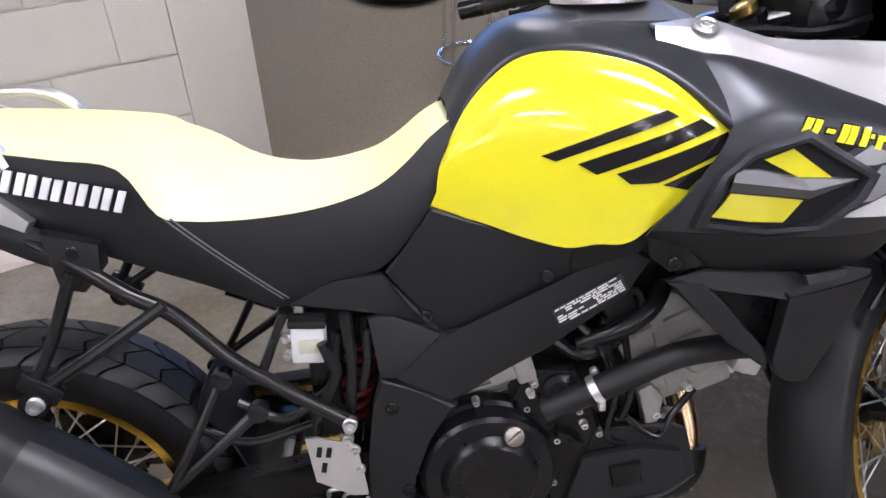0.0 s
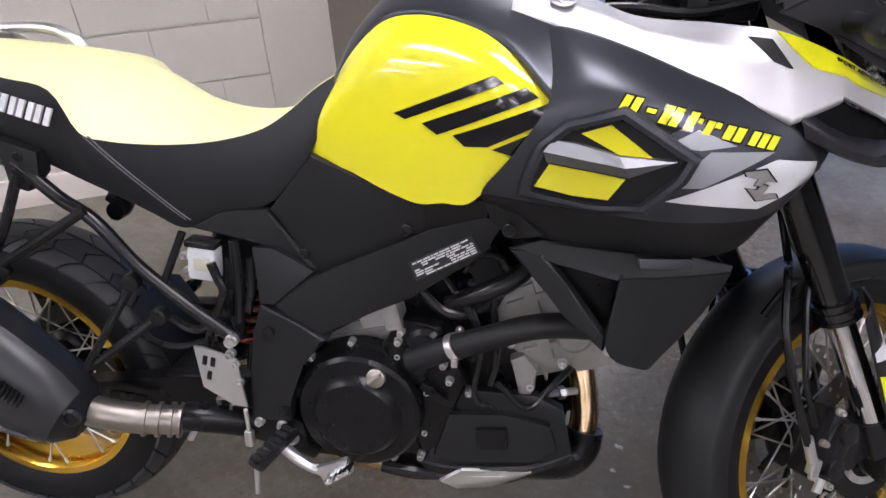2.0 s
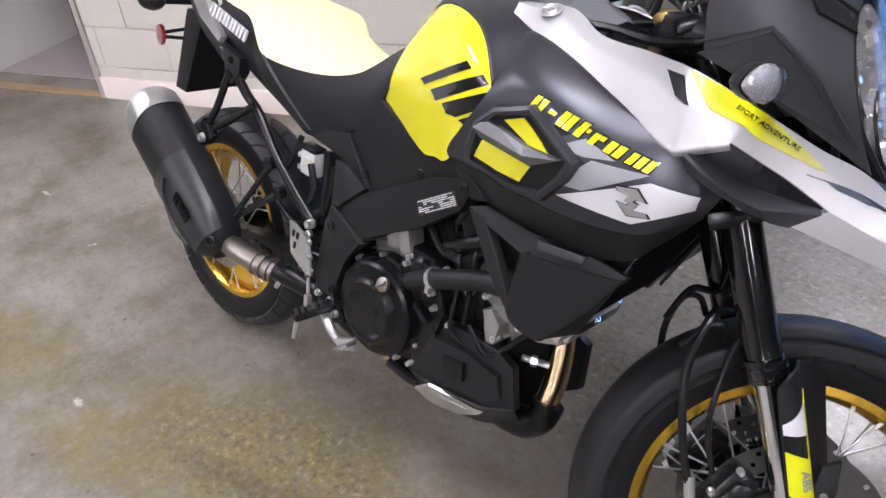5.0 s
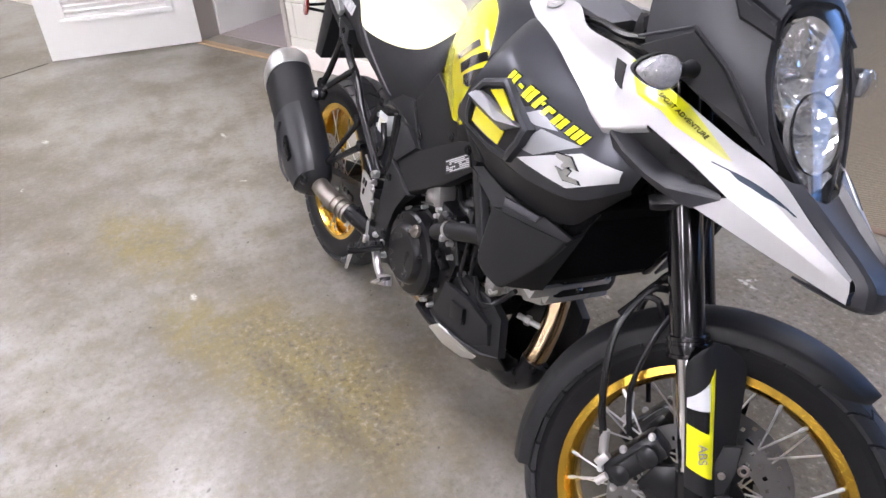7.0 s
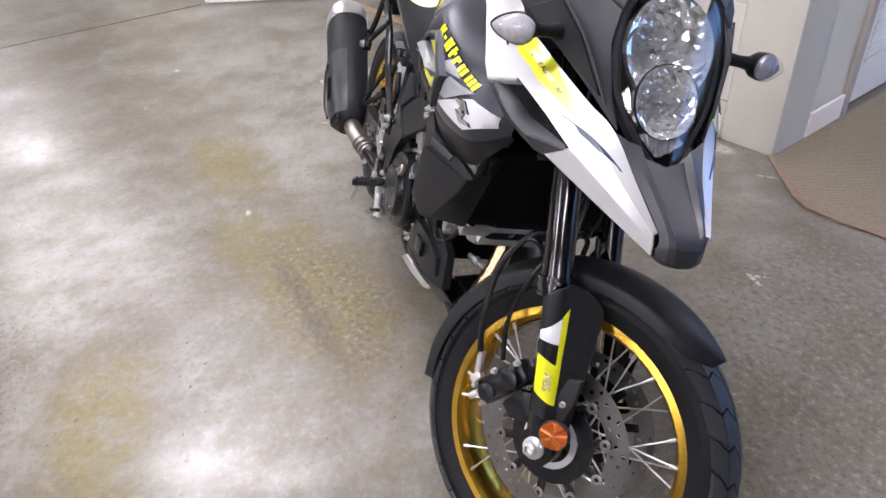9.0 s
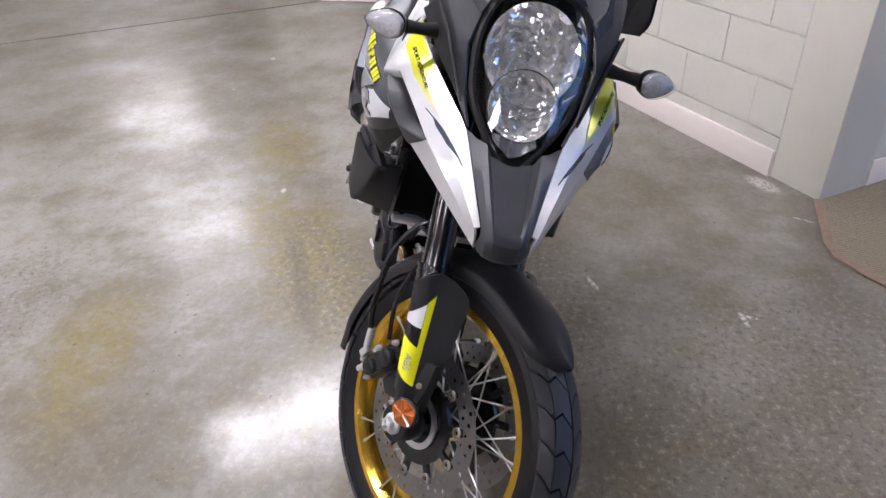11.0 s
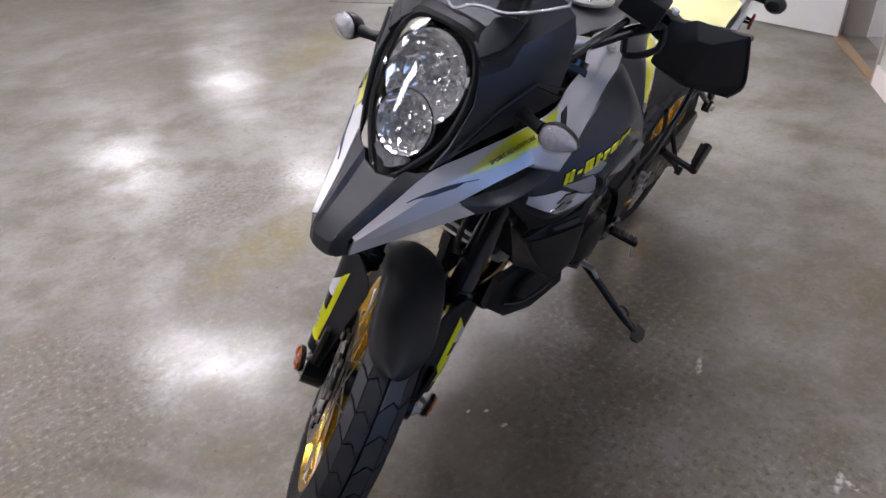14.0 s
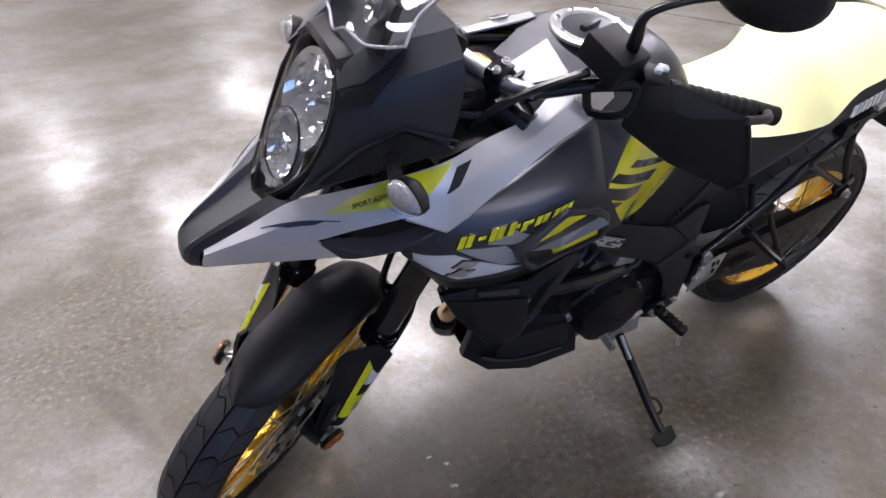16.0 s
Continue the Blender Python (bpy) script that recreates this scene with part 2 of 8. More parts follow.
    col = blend(times(ramp(mid.outputs["Fac"], 0.50, 0.30), 0.6), col, (0.32, 0.312, 0.295))
    # darker brown over worn ground, part of it painted shade left of the machine
    col = blend(times(worn, 0.45), col, (0.098, 0.084, 0.060))
    ochre = noise_node(9.0, 14, 0.88)
    col = blend(times(times(ramp(ochre.outputs["Fac"], 0.38, 0.60), patches(OCHRE, 0.2)), 0.95), col, (0.178, 0.142, 0.026))
    col = blend(times(ramp(ochre.outputs["Fac"], 0.47, 0.66), 0.6), col, (0.160, 0.125, 0.055))
    col = blend(times(ramp(small.outputs["Fac"], 0.50, 0.72), 0.35), col, (0.36, 0.345, 0.32))
    col = blend(times(ramp(small.outputs["Fac"], 0.48, 0.28), 0.5), col, (0.075, 0.063, 0.046))
    # fine aggregate, strong where worn, faint elsewhere
    speck = nt.nodes.new("ShaderNodeMapRange")
    speck.inputs["To Min"].default_value, speck.inputs["To Max"].default_value = 0.35, 1.0
    nt.links.new(worn, speck.inputs["Value"])
    aggr = noise_node(48, 5, 0.7)
    col = blend(times(times(ramp(aggr.outputs["Fac"], 0.52, 0.64), speck.outputs[0]), 0.75), col, (0.068, 0.052, 0.032))
    col = blend(times(times(ramp(aggr.outputs["Fac"], 0.47, 0.34), speck.outputs[0]), 0.55), col, (0.33, 0.305, 0.265))
    col = blend(times(times(ramp(small.outputs["Fac"], 0.52, 0.66), speck.outputs[0]), 0.55), col, (0.085, 0.068, 0.045))
    col = blend(times(times(ramp(small.outputs["Fac"], 0.25, 0.5), patches(MARKS_SHADED, 0.35)), 0.45), col, (0.055, 0.044, 0.028))
    col = blend(times(ramp(grain.outputs["Fac"], 0.54, 0.66), 0.25), col, (0.075, 0.064, 0.048))
    col = blend(times(times(ramp(tiny.outputs["Fac"], 0.35, 0.55), patches(SCUFFS, 0.4, back.outputs[0])), 0.75), col, (0.60, 0.585, 0.56))
    # pits of two sizes, only in some cells
    for scale, lo, hi, pick in ((11.0, 0.07, 0.045, 0.62), (27.0, 0.11, 0.07, 0.72)):
        chips = nt.nodes.new("ShaderNodeTexVoronoi")
        chips.inputs["Scale"].default_value = scale
        nt.links.new(back.outputs[0], chips.inputs["Vector"])
        tone = nt.nodes.new("ShaderNodeSeparateColor")
        nt.links.new(chips.outputs["Color"], tone.inputs[0])
        col = blend(times(times(ramp(chips.outputs["Distance"], lo, hi), ramp(tone.outputs[0], pick, pick + 0.02)), 0.85), col, (0.055, 0.047, 0.038))
    nt.links.new(col, b.inputs["Base Color"])
    rr = nt.nodes.new("ShaderNodeMapRange")
    rr.inputs["From Min"].default_value, rr.inputs["From Max"].default_value = 0.3, 0.7
    rr.inputs["To Min"].default_value, rr.inputs["To Max"].default_value = 0.30, 0.48
    nt.links.new(mid.outputs["Fac"], rr.inputs["Value"])
    nt.links.new(rr.outputs[0], b.inputs["Roughness"])
    b.inputs["Specular IOR Level"].default_value = 0.6
    # worn sealer: a thin glossier film
    seal = nt.nodes.new("ShaderNodeMapRange")
    seal.inputs["From Min"].default_value, seal.inputs["From Max"].default_value = 0.35, 0.65
    seal.inputs["To Min"].default_value, seal.inputs["To Max"].default_value = 0.75, 0.10
    nt.links.new(mid.outputs["Fac"], seal.inputs["Value"])
    left = nt.nodes.new("ShaderNodeMapRange")
    left.inputs["To Min"].default_value, left.inputs["To Max"].default_value = 1.0, 0.15
    nt.links.new(patches(DULL, 0.3), left.inputs["Value"])
    nt.links.new(times(seal.outputs[0], left.outputs[0]), b.inputs["Coat Weight"])
    b.inputs["Coat Roughness"].default_value = 0.165
    bp = nt.nodes.new("ShaderNodeBump")
    bp.inputs["Strength"].default_value, bp.inputs["Distance"].default_value = 0.10, 0.004
    nt.links.new(small.outputs["Fac"], bp.inputs["Height"])
    nt.links.new(bp.outputs[0], b.inputs["Normal"])
    return mat


def carpet_mat(name, light, dark, angle):
    """Low loop carpet with fine ribs."""
    mat = bpy.data.materials.new(name)
    mat.use_nodes = True
    nt = mat.node_tree
    b = nt.nodes["Principled BSDF"]
    co, mp, wv, ns = (nt.nodes.new("ShaderNode" + k) for k in ("TexCoord", "Mapping", "TexWave", "TexNoise"))
    mp.inputs["Rotation"].default_value = (0, 0, radians(angle))
    wv.inputs["Scale"].default_value, wv.inputs["Distortion"].default_value, wv.inputs["Detail"].default_value = 26.0, 2.5, 2
    wv.inputs["Detail Scale"].default_value = 8.0
    ns.inputs["Scale"].default_value = 220
    nt.links.new(co.outputs["Object"], mp.inputs[0])
    nt.links.new(mp.outputs[0], wv.inputs["Vector"])
    nt.links.new(co.outputs["Object"], ns.inputs["Vector"])
    add = nt.nodes.new("ShaderNodeMath")
    add.operation = "MULTIPLY_ADD"
    add.inputs[1].default_value = 0.38
    nt.links.new(wv.outputs["Fac"], add.inputs[0])
    half = nt.nodes.new("ShaderNodeMath")
    half.operation = "MULTIPLY"
    half.inputs[1].default_value = 0.75
    nt.links.new(ns.outputs["Fac"], half.inputs[0])
    nt.links.new(half.outputs[0], add.inputs[2])
    mx = nt.nodes.new("ShaderNodeMix")
    mx.data_type = "RGBA"
    mx.inputs[6].default_value, mx.inputs[7].default_value = (*dark, 1), (*light, 1)
    nt.links.new(add.outputs[0], mx.inputs[0])
    nt.links.new(mx.outputs[2], b.inputs["Base Color"])
    b.inputs["Roughness"].default_value = 0.95
    b.inputs["Specular IOR Level"].default_value = 0.15
    bp = nt.nodes.new("ShaderNodeBump")
    bp.inputs["Strength"].default_value, bp.inputs["Distance"].default_value = 0.8, 0.006
    nt.links.new(add.outputs[0], bp.inputs["Height"])
    nt.links.new(bp.outputs[0], b.inputs["Normal"])
    return mat


FLOOR = concrete_floor()
CARPET = carpet_mat("ribbed_carpet", (0.345, 0.298, 0.222), (0.080, 0.068, 0.050), 15)
CARPETEDGE = paint("carpet_edge", (0.22, 0.155, 0.115), 0.9, var=0.3, scale=40)
OFFICE_CARPET = carpet_mat("pale_carpet", (0.45, 0.40, 0.40), (0.34, 0.30, 0.30), 60)
BLOCK = paint("painted_block", (0.60, 0.585, 0.53), 0.55, var=0.05, scale=6, fine=90, bump=0.35, depth=0.002)
MORTAR = paint("painted_mortar", (0.60, 0.58, 0.51), 0.6, var=0.06, scale=20, fine=150, bump=0.4)
FARWALL = paint("far_wall_dimmed", (0.30, 0.29, 0.27), 0.6, var=0.1, scale=2, fine=60, bump=0.1)
PLASTER = paint("painted_plaster", (0.60, 0.58, 0.52), 0.5, var=0.04, scale=3, fine=120, bump=0.15)
SKIRT = paint("skirting_paint", (0.82, 0.75, 0.71), 0.45, var=0.04, scale=9, bump=0.05)
DOORWHITE = paint("door_paint", (0.80, 0.80, 0.78), 0.4, var=0.03, scale=5, bump=0.05)
DOORGREY = paint("frame_paint", (0.42, 0.39, 0.36), 0.45, var=0.05, scale=9)
WOODSTRIP = paint("threshold_wood", (0.36, 0.25, 0.15), 0.5, var=0.2, scale=30, fine=200, bump=0.2)
CEIL = paint("ceiling_tile", (0.42, 0.41, 0.40), 0.9, var=0.05, scale=8, fine=200, bump=0.3)
CEILGRID = paint("ceiling_grid", (0.7, 0.7, 0.7), 0.5)
DIFFUSER = glow("diffuser", (0.985, 0.94, 1.03), LAMP)
DAYLIGHT = glow("daylight", (0.20, 0.42, 1.0), 2.7)
JOINT = paint("joint_filler", (0.07, 0.06, 0.05), 0.9, var=0.3, scale=60)

PLASTIC = paint("black_plastic", (0.0105, 0.0108, 0.0122), 0.48, var=0.25, scale=14, fine=900, bump=0.15, wear=0.07, spec=0.30)
SATIN = paint("satin_black", (0.021, 0.022, 0.027), 0.42, var=0.15, scale=10, fine=700, bump=0.04, wear=0.06)
TANKGREY = paint("tank_grey_metallic", (0.140, 0.143, 0.155), 0.42, metal=0.40, var=0.1, scale=12, coat=0.2)
GREYPAINT = paint("dark_grey_paint", (0.050, 0.053, 0.062), 0.34, metal=0.6, var=0.12, scale=9)
STEELBLACK = paint("black_steel", (0.010, 0.010, 0.011), 0.25, var=0.1, scale=15, bump=0.0, wear=0.02, spec=0.35)
ENGINE = paint("black_engine_paint", (0.006, 0.006, 0.007), 0.28, var=0.12, scale=30, fine=500, bump=0.1, spec=0.25, wear=0.03)
CASTING = paint("grey_casting", (0.36, 0.355, 0.345), 0.42, metal=0.65, var=0.2, scale=50, fine=350, bump=0.3)
YELLOW = paint("yellow_paint", (0.79, 0.74, 0.022), 0.22, var=0.02, scale=6, coat=1.0, wear=0.02)
YDECAL = paint("yellow_film", (0.72, 0.72, 0.008), 0.35, var=0.03, scale=20, coat=0.5)
SEATTOP = paint("yellow_vinyl", (0.95, 0.92, 0.47), 0.45, var=0.04, scale=25, fine=900, bump=0.25)
SEATSIDE = paint("black_vinyl", (0.0125, 0.0132, 0.0158), 0.50, var=0.2, scale=30, fine=1100, bump=0.35, spec=0.40)
STITCH = paint("thread", (0.12, 0.12, 0.13), 0.7)
SILVER = paint("silver_paint", (0.56, 0.56, 0.575), 0.40, metal=0.52, var=0.04, scale=12, coat=0.6)
WHITE = paint("white_film", (0.62, 0.63, 0.65), 0.35, var=0.03, scale=20, coat=0.4)
BLACKFILM = paint("black_film", (0.012, 0.012, 0.013), 0.15, var=0.1, coat=0.6)
YGLARE = paint("yellow_film_glare", (0.72, 0.72, 0.008), 0.38, metal=0.5, var=0.03, scale=20, coat=0.5)
DARKFILM = paint("blue_black_film", (0.03, 0.045, 0.07), 0.25, var=0.1, coat=0.6)
# glare painted in: the solid yellow film pales to silver towards its tip
fade_nt = YGLARE.node_tree
fade_co, fade_xyz, fade_map, fade_mix = (fade_nt.nodes.new("ShaderNode" + k) for k in ("TexCoord", "SeparateXYZ", "MapRange", "Mix"))
fade_nt.links.new(fade_co.outputs["Object"], fade_xyz.inputs[0])
fade_nt.links.new(fade_xyz.outputs["X"], fade_map.inputs["Value"])
fade_map.inputs["From Min"].default_value, fade_map.inputs["From Max"].default_value = 0.70, 0.80
fade_map.inputs["To Min"].default_value, fade_map.inputs["To Max"].default_value = 0.0, 0.5
fade_mix.data_type = "RGBA"
fade_mix.inputs[6].default_value, fade_mix.inputs[7].default_value = (0.72, 0.72, 0.008, 1), (0.50, 0.50, 0.515, 1)
fade_nt.links.new(fade_map.outputs[0], fade_mix.inputs[0])
fade_nt.links.new(fade_mix.outputs[2], fade_nt.nodes["Principled BSDF"].inputs["Base Color"])
GREYFILM = paint("grey_film", (0.32, 0.33, 0.35), 0.35, metal=0.3, var=0.06, scale=20)
CHROME = paint("chrome", (0.80, 0.80, 0.82), 0.08, metal=1.0, var=0.03, wear=0.03)
ALU = paint("aluminium", (0.66, 0.66, 0.66), 0.32, metal=0.9, var=0.08, scale=60, fine=600, bump=0.05)
STEEL = paint("stainless", (0.33, 0.30, 0.27), 0.40, metal=1.0, var=0.2, scale=25)
BRONZE = paint("heat_tinted_steel", (0.62, 0.45, 0.27), 0.22, metal=1.0, var=0.35, scale=9)
GOLD = paint("gold_anodised", (0.78, 0.48, 0.07), 0.24, metal=1.0, var=0.08, scale=12)
RUBBER = paint("tyre_rubber", (0.008, 0.008, 0.009), 0.55, var=0.3, scale=25, fine=300, bump=0.25, spec=0.2)
TREAD = paint("tread_rubber", (0.017, 0.018, 0.021), 0.5, var=0.3, scale=35, fine=400, bump=0.25)
DISC = paint("brake_disc_steel", (0.42, 0.41, 0.41), 0.3, metal=1.0, var=0.15, scale=30)
AMBER = paint("amber_plastic", (0.40, 0.085, 0.003), 0.16, var=0.5, scale=160, bump=0.5, fine=500, depth=0.002, coat=0.8, metal=0.3)
RED = paint("red_plastic", (0.26, 0.010, 0.007), 0.2, var=0.1, scale=100, coat=0.8)
MILKY = paint("milky_plastic", (0.52, 0.54, 0.55), 0.35, var=0.05, scale=20)
FLUID = paint("brake_fluid_band", (0.45, 0.45, 0.36), 0.3)
REDSPRING = paint("red_spring_paint", (0.13, 0.008, 0.008), 0.35)
COREBLACK = paint("core_black", (0.004, 0.004, 0.0045), 0.8, spec=0.1)
GLASS = clear("clear_lens", (0.97, 0.97, 0.97))
SMOKE = clear("clear_screen", (0.86, 0.88, 0.9))
LENSCUT = paint("lens_prisms", (0.50, 0.50, 0.52), 0.2, var=0.35, scale=120, fine=420, bump=1.0, depth=0.004, metal=0.6)
SHIELD = paint("heat_shield_black", (0.018, 0.019, 0.022), 0.4, var=0.1, scale=12, wear=0.04)
LABELBLACK = paint("label_black", (0.015, 0.015, 0.015), 0.4)
GLOSSBLACK = paint("gloss_black", (0.006, 0.006, 0.007), 0.13, var=0.2, scale=20, coat=0.5)
REFLECTOR = paint("reflector_silver", (0.97, 0.97, 0.97), 0.05, metal=0.82, var=0.04, wear=0.05)
BRASS = paint("brass", (0.6, 0.42, 0.14), 0.3, metal=1.0)

# ---------------------------------------------------------------- the room
WALL = 30.3                                     # bearing of the block wall
WP = Vector((-1.76, 1.645, 0))
WD = Vector((math.cos(radians(WALL)), math.sin(radians(WALL)), 0))
WN = Vector((WD.y, -WD.x, 0))                   # towards the machine
WM = Matrix.Translation(WP) @ Matrix.Rotation(radians(WALL), 4, "Z")    # x along the wall, -y towards the machine


def slab(name, x0, x1, y0, y1, z0, z1, material, m=None, bevel=0.0, parent=None, label="", kind="structure", category=""):
    bm = bmesh.new()
    box(bm, (x1 - x0, y1 - y0, z1 - z0), (m or Matrix()) @ at((x0 + x1) / 2, (y0 + y1) / 2, (z0 + z1) / 2), bevel)
    return part(name, bm, material, parent, label, kind=kind, category=category)


slab("floor", -16, 12, -16, 12, -0.2, 0, FLOOR, label="polished mottled grey-brown concrete showroom floor with ochre stains")
# ceiling out of view, greyed so that it throws less fill into the shadows
slab("ceiling", -16, 12, -16, 12, CEILING, CEILING + 0.1, CEIL, label="unseen grey tile ceiling over the showroom, toned down to weaken bounce light")
# unseen far walls, darker than the near ones to hold back bounce light
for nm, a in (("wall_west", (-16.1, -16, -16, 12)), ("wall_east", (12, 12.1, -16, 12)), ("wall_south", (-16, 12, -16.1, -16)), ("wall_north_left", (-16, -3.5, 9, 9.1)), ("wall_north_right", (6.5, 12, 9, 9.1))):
    slab(nm, *a, 0, CEILING, FARWALL, label="unseen far showroom wall, kept dark to limit bounce light")

# shop window towards the street
slab("wall_sill", -3.5, 6.5, 9, 9.1, 0, 0.5, PLASTER, label="low cream wall under the shop window")
slab("wall_lintel", -3.5, 6.5, 9, 9.1, 2.5, CEILING, PLASTER, label="cream wall over the shop window")
shop = slab("window_1", -3.5, 6.5, 8.99, 9.05, 0.5, 0.56, DOORGREY, bevel=0.004, label="wide shop window in a grey metal frame", category="window")
for k in range(6):
    slab("mullion", -3.53 + 2.0 * k, -3.47 + 2.0 * k, 9.0, 9.05, 0.56, 2.5, DOORGREY, bevel=0.004, parent=shop, kind="part")
    if k < 5:
        pane = slab("pane", -3.47 + 2.0 * k, -1.53 + 2.0 * k, 9.02, 9.026, 0.56, 2.5, GLASS, parent=shop, kind="part")
        pane.visible_shadow = False
slab("backdrop", -8, 11, 10.5, 10.55, -0.1, 4.5, DAYLIGHT, label="plain bluish daylight outside the shop window")

# block wall: core with courses in front of it
CORNER, SMOOTH, FAR = 1.30, 1.06, -1.2
wall_a = slab("wall_block", FAR, SMOOTH, 0.012, 0.2, 0, CEILING, MORTAR, WM, label="cream painted concrete block wall with tooled joints")
slab("wall_column", SMOOTH, CORNER, 0.0, 0.26, 0, CEILING, PLASTER, WM, 0.006, label="smooth cream painted plaster column at the wall's end")
slab("wall_return", CORNER - 0.12, CORNER - 0.012, 0.26, 0.60, 0, CEILING, MORTAR, WM, label="cream painted concrete block wall beside the office door")
slab("wall_over_door", CORNER - 0.12, CORNER - 0.012, 0.60, 1.56, 2.08, CEILING, PLASTER, WM, label="cream wall above the office door")
slab("wall_beyond_door", CORNER - 0.12, CORNER - 0.012, 1.56, 5.5, 0, CEILING, PLASTER, WM, label="cream painted wall beyond the office door")
slab("baseboard", FAR, SMOOTH - 0.005, -0.012, 0.004, 0, 0.115, SKIRT, WM, 0.004, label="pinkish cream painted skirting along the block wall")
slab("baseboard_return", CORNER - 0.008, CORNER + 0.006, 0.262, 0.56, 0, 0.115, SKIRT, WM, 0.003, label="pinkish cream painted skirting on carpet")

# office door in the return, shut
door2 = slab("door_2", CORNER - 0.075, CORNER - 0.035, 0.62, 1.53, 0.012, 2.05, DOORWHITE, WM, 0.004, label="shut white painted office door with louvred vent", category="door")
for y0, y1, z0, z1 in ((0.56, 0.61, 0, 2.1), (1.54, 1.6, 0, 2.1), (0.61, 1.54, 2.055, 2.1)):
    slab("door_frame", CORNER - 0.1, CORNER + 0.01, y0, y1, z0, z1, DOORGREY, WM, 0.003, parent=door2, kind="part")
for k in range(12):
    slab("louvre", CORNER - 0.036, CORNER - 0.028, 0.76, 1.40, 0.20 + 0.03 * k, 0.218 + 0.03 * k, DOORWHITE, WM, 0.002, parent=door2, kind="part")

# doorway at the far end, its leaf swung open
for x0, x1 in ((FAR - 0.03, FAR), (FAR - 0.98, FAR - 0.95)):
    slab("trim", x0, x1, -0.01, 0.21, 0, 2.1, DOORGREY, WM, 0.003, label="grey-brown painted steel door frame post")
slab("wall_over_doorway", FAR - 0.98, FAR, 0.0, 0.2, 2.1, CEILING, PLASTER, WM, label="cream wall over the doorway")
slab("wall_past_doorway", FAR - 7.0, FAR - 0.98, 0.0, 0.2, 0, CEILING, PLASTER, WM, label="cream painted wall past the doorway")
slab("trim_threshold", FAR - 0.95, FAR - 0.03, -0.01, 0.05, 0, 0.012, WOODSTRIP, WM, 0.004, label="worn wooden threshold strip between concrete and carpet")
slab("floor_office", FAR - 1.6, CORNER - 0.12, 0.2, 5.0, 0.001, 0.006, OFFICE_CARPET, WM, label="pale pinkish grey office carpet")
slab("wall_office_side", FAR - 0.97, FAR - 0.93, 0.2, 0.85, 0, CEILING, DOORWHITE, WM, label="white painted wall inside the office")
slab("wall_office_back", FAR - 2.0, CORNER - 0.12, 4.0, 4.1, 0, CEILING, PLASTER, WM, label="plain office back wall")
leaf_m = Matrix.Translation((-3.59, 0.60, 0)) @ Matrix.Rotation(radians(263.5), 4, "Z")
leaf = slab("door_1", 0.0, 0.93, -0.022, 0.022, 0.012, 2.05, DOORWHITE, leaf_m, 0.004, label="white painted louvred door swung wide open", category="door")
for k in range(14):
    bm = bmesh.new()
    box(bm, (0.60, 0.012, 0.022), leaf_m @ at(0.47, 0.026, 0.30 + 0.032 * k) @ Matrix.Rotation(radians(-35), 4, "X"), 0.002)
    part("louvre", bm, DOORWHITE, leaf)
bm = bmesh.new()
for x0, x1, z0, z1 in ((0.13, 0.81, 0.235, 0.265), (0.13, 0.81, 0.755, 0.785), (0.13, 0.165, 0.265, 0.755), (0.775, 0.81, 0.265, 0.755)):
    box(bm, (x1 - x0, 0.016, z1 - z0), leaf_m @ at((x0 + x1) / 2, 0.028, (z0 + z1) / 2), 0.003)
part("vent_frame", bm, DOORWHITE, leaf)

# carpet of the sales area, with a bare edge strip
C0 = WM @ Vector((CORNER, 0.0, 0))
car = [(C0.x, C0.y), (-0.32, 2.222), (-0.244, 2.224), (-0.134, 2.28), (-0.03, 2.355), (3.0, 4.0), (9.0, 4.6), (11.9, 8.95), (-4.4, 8.95), (-2.6, 5.7)]
bm = bmesh.new()
plate(bm, [(x, y, 0.006) for x, y in car], 0.005, 0.002, middle=(0, 4, -5))
part("carpet", bm, CARPET, label="brown ribbed loop carpet of the sales area", kind="structure")
bm = bmesh.new()
for (ax, ay), (bx, by) in zip(car[:6], car[1:7]):
    d = Vector((bx - ax, by - ay, 0))
    box(bm, (d.length + 0.01, 0.034, 0.008), Matrix.Translation(((ax + bx) / 2, (ay + by) / 2, 0.005)) @ Matrix.Rotation(math.atan2(d.y, d.x), 4, "Z"), 0.002)
part("trim_carpet", bm, CARPETEDGE, label="brown worn edge strip of the carpet", kind="structure")

# sawn joint in the slab
bm = bmesh.new()
a, b = Vector((-3.69, -0.36, 0)), Vector((-2.2, -2.95, 0))
d = b - a
for k in range(9):
    p, q = a + d * (k / 9), a + d * ((k + 0.97) / 9)
    box(bm, ((q - p).length, 0.007 + 0.003 * random.random(), 0.003), Matrix.Translation((p + q) / 2 + Vector((0, 0.004 * random.random(), 0.0005))) @ Matrix.Rotation(math.atan2(d.y, d.x), 4, "Z"), 0)
part("trim_joint", bm, JOINT, label="dark filled saw joint in the concrete", kind="structure")

# blocks of the wall, each its own piece
BW, BH = 0.4064, 0.2032


def block_mesh(w, h):
    bm = bmesh.new()
    box(bm, (w - 0.0025, 0.02, h - 0.007), at(w / 2, 0.012, h / 2), 0.003)
    me = bpy.data.meshes.new("block")
    bmesh.ops.recalc_face_normals(bm, faces=bm.faces)
    bm.to_mesh(me)
    bm.free()
    me.materials.append(BLOCK)
    return me


block_cache = {}


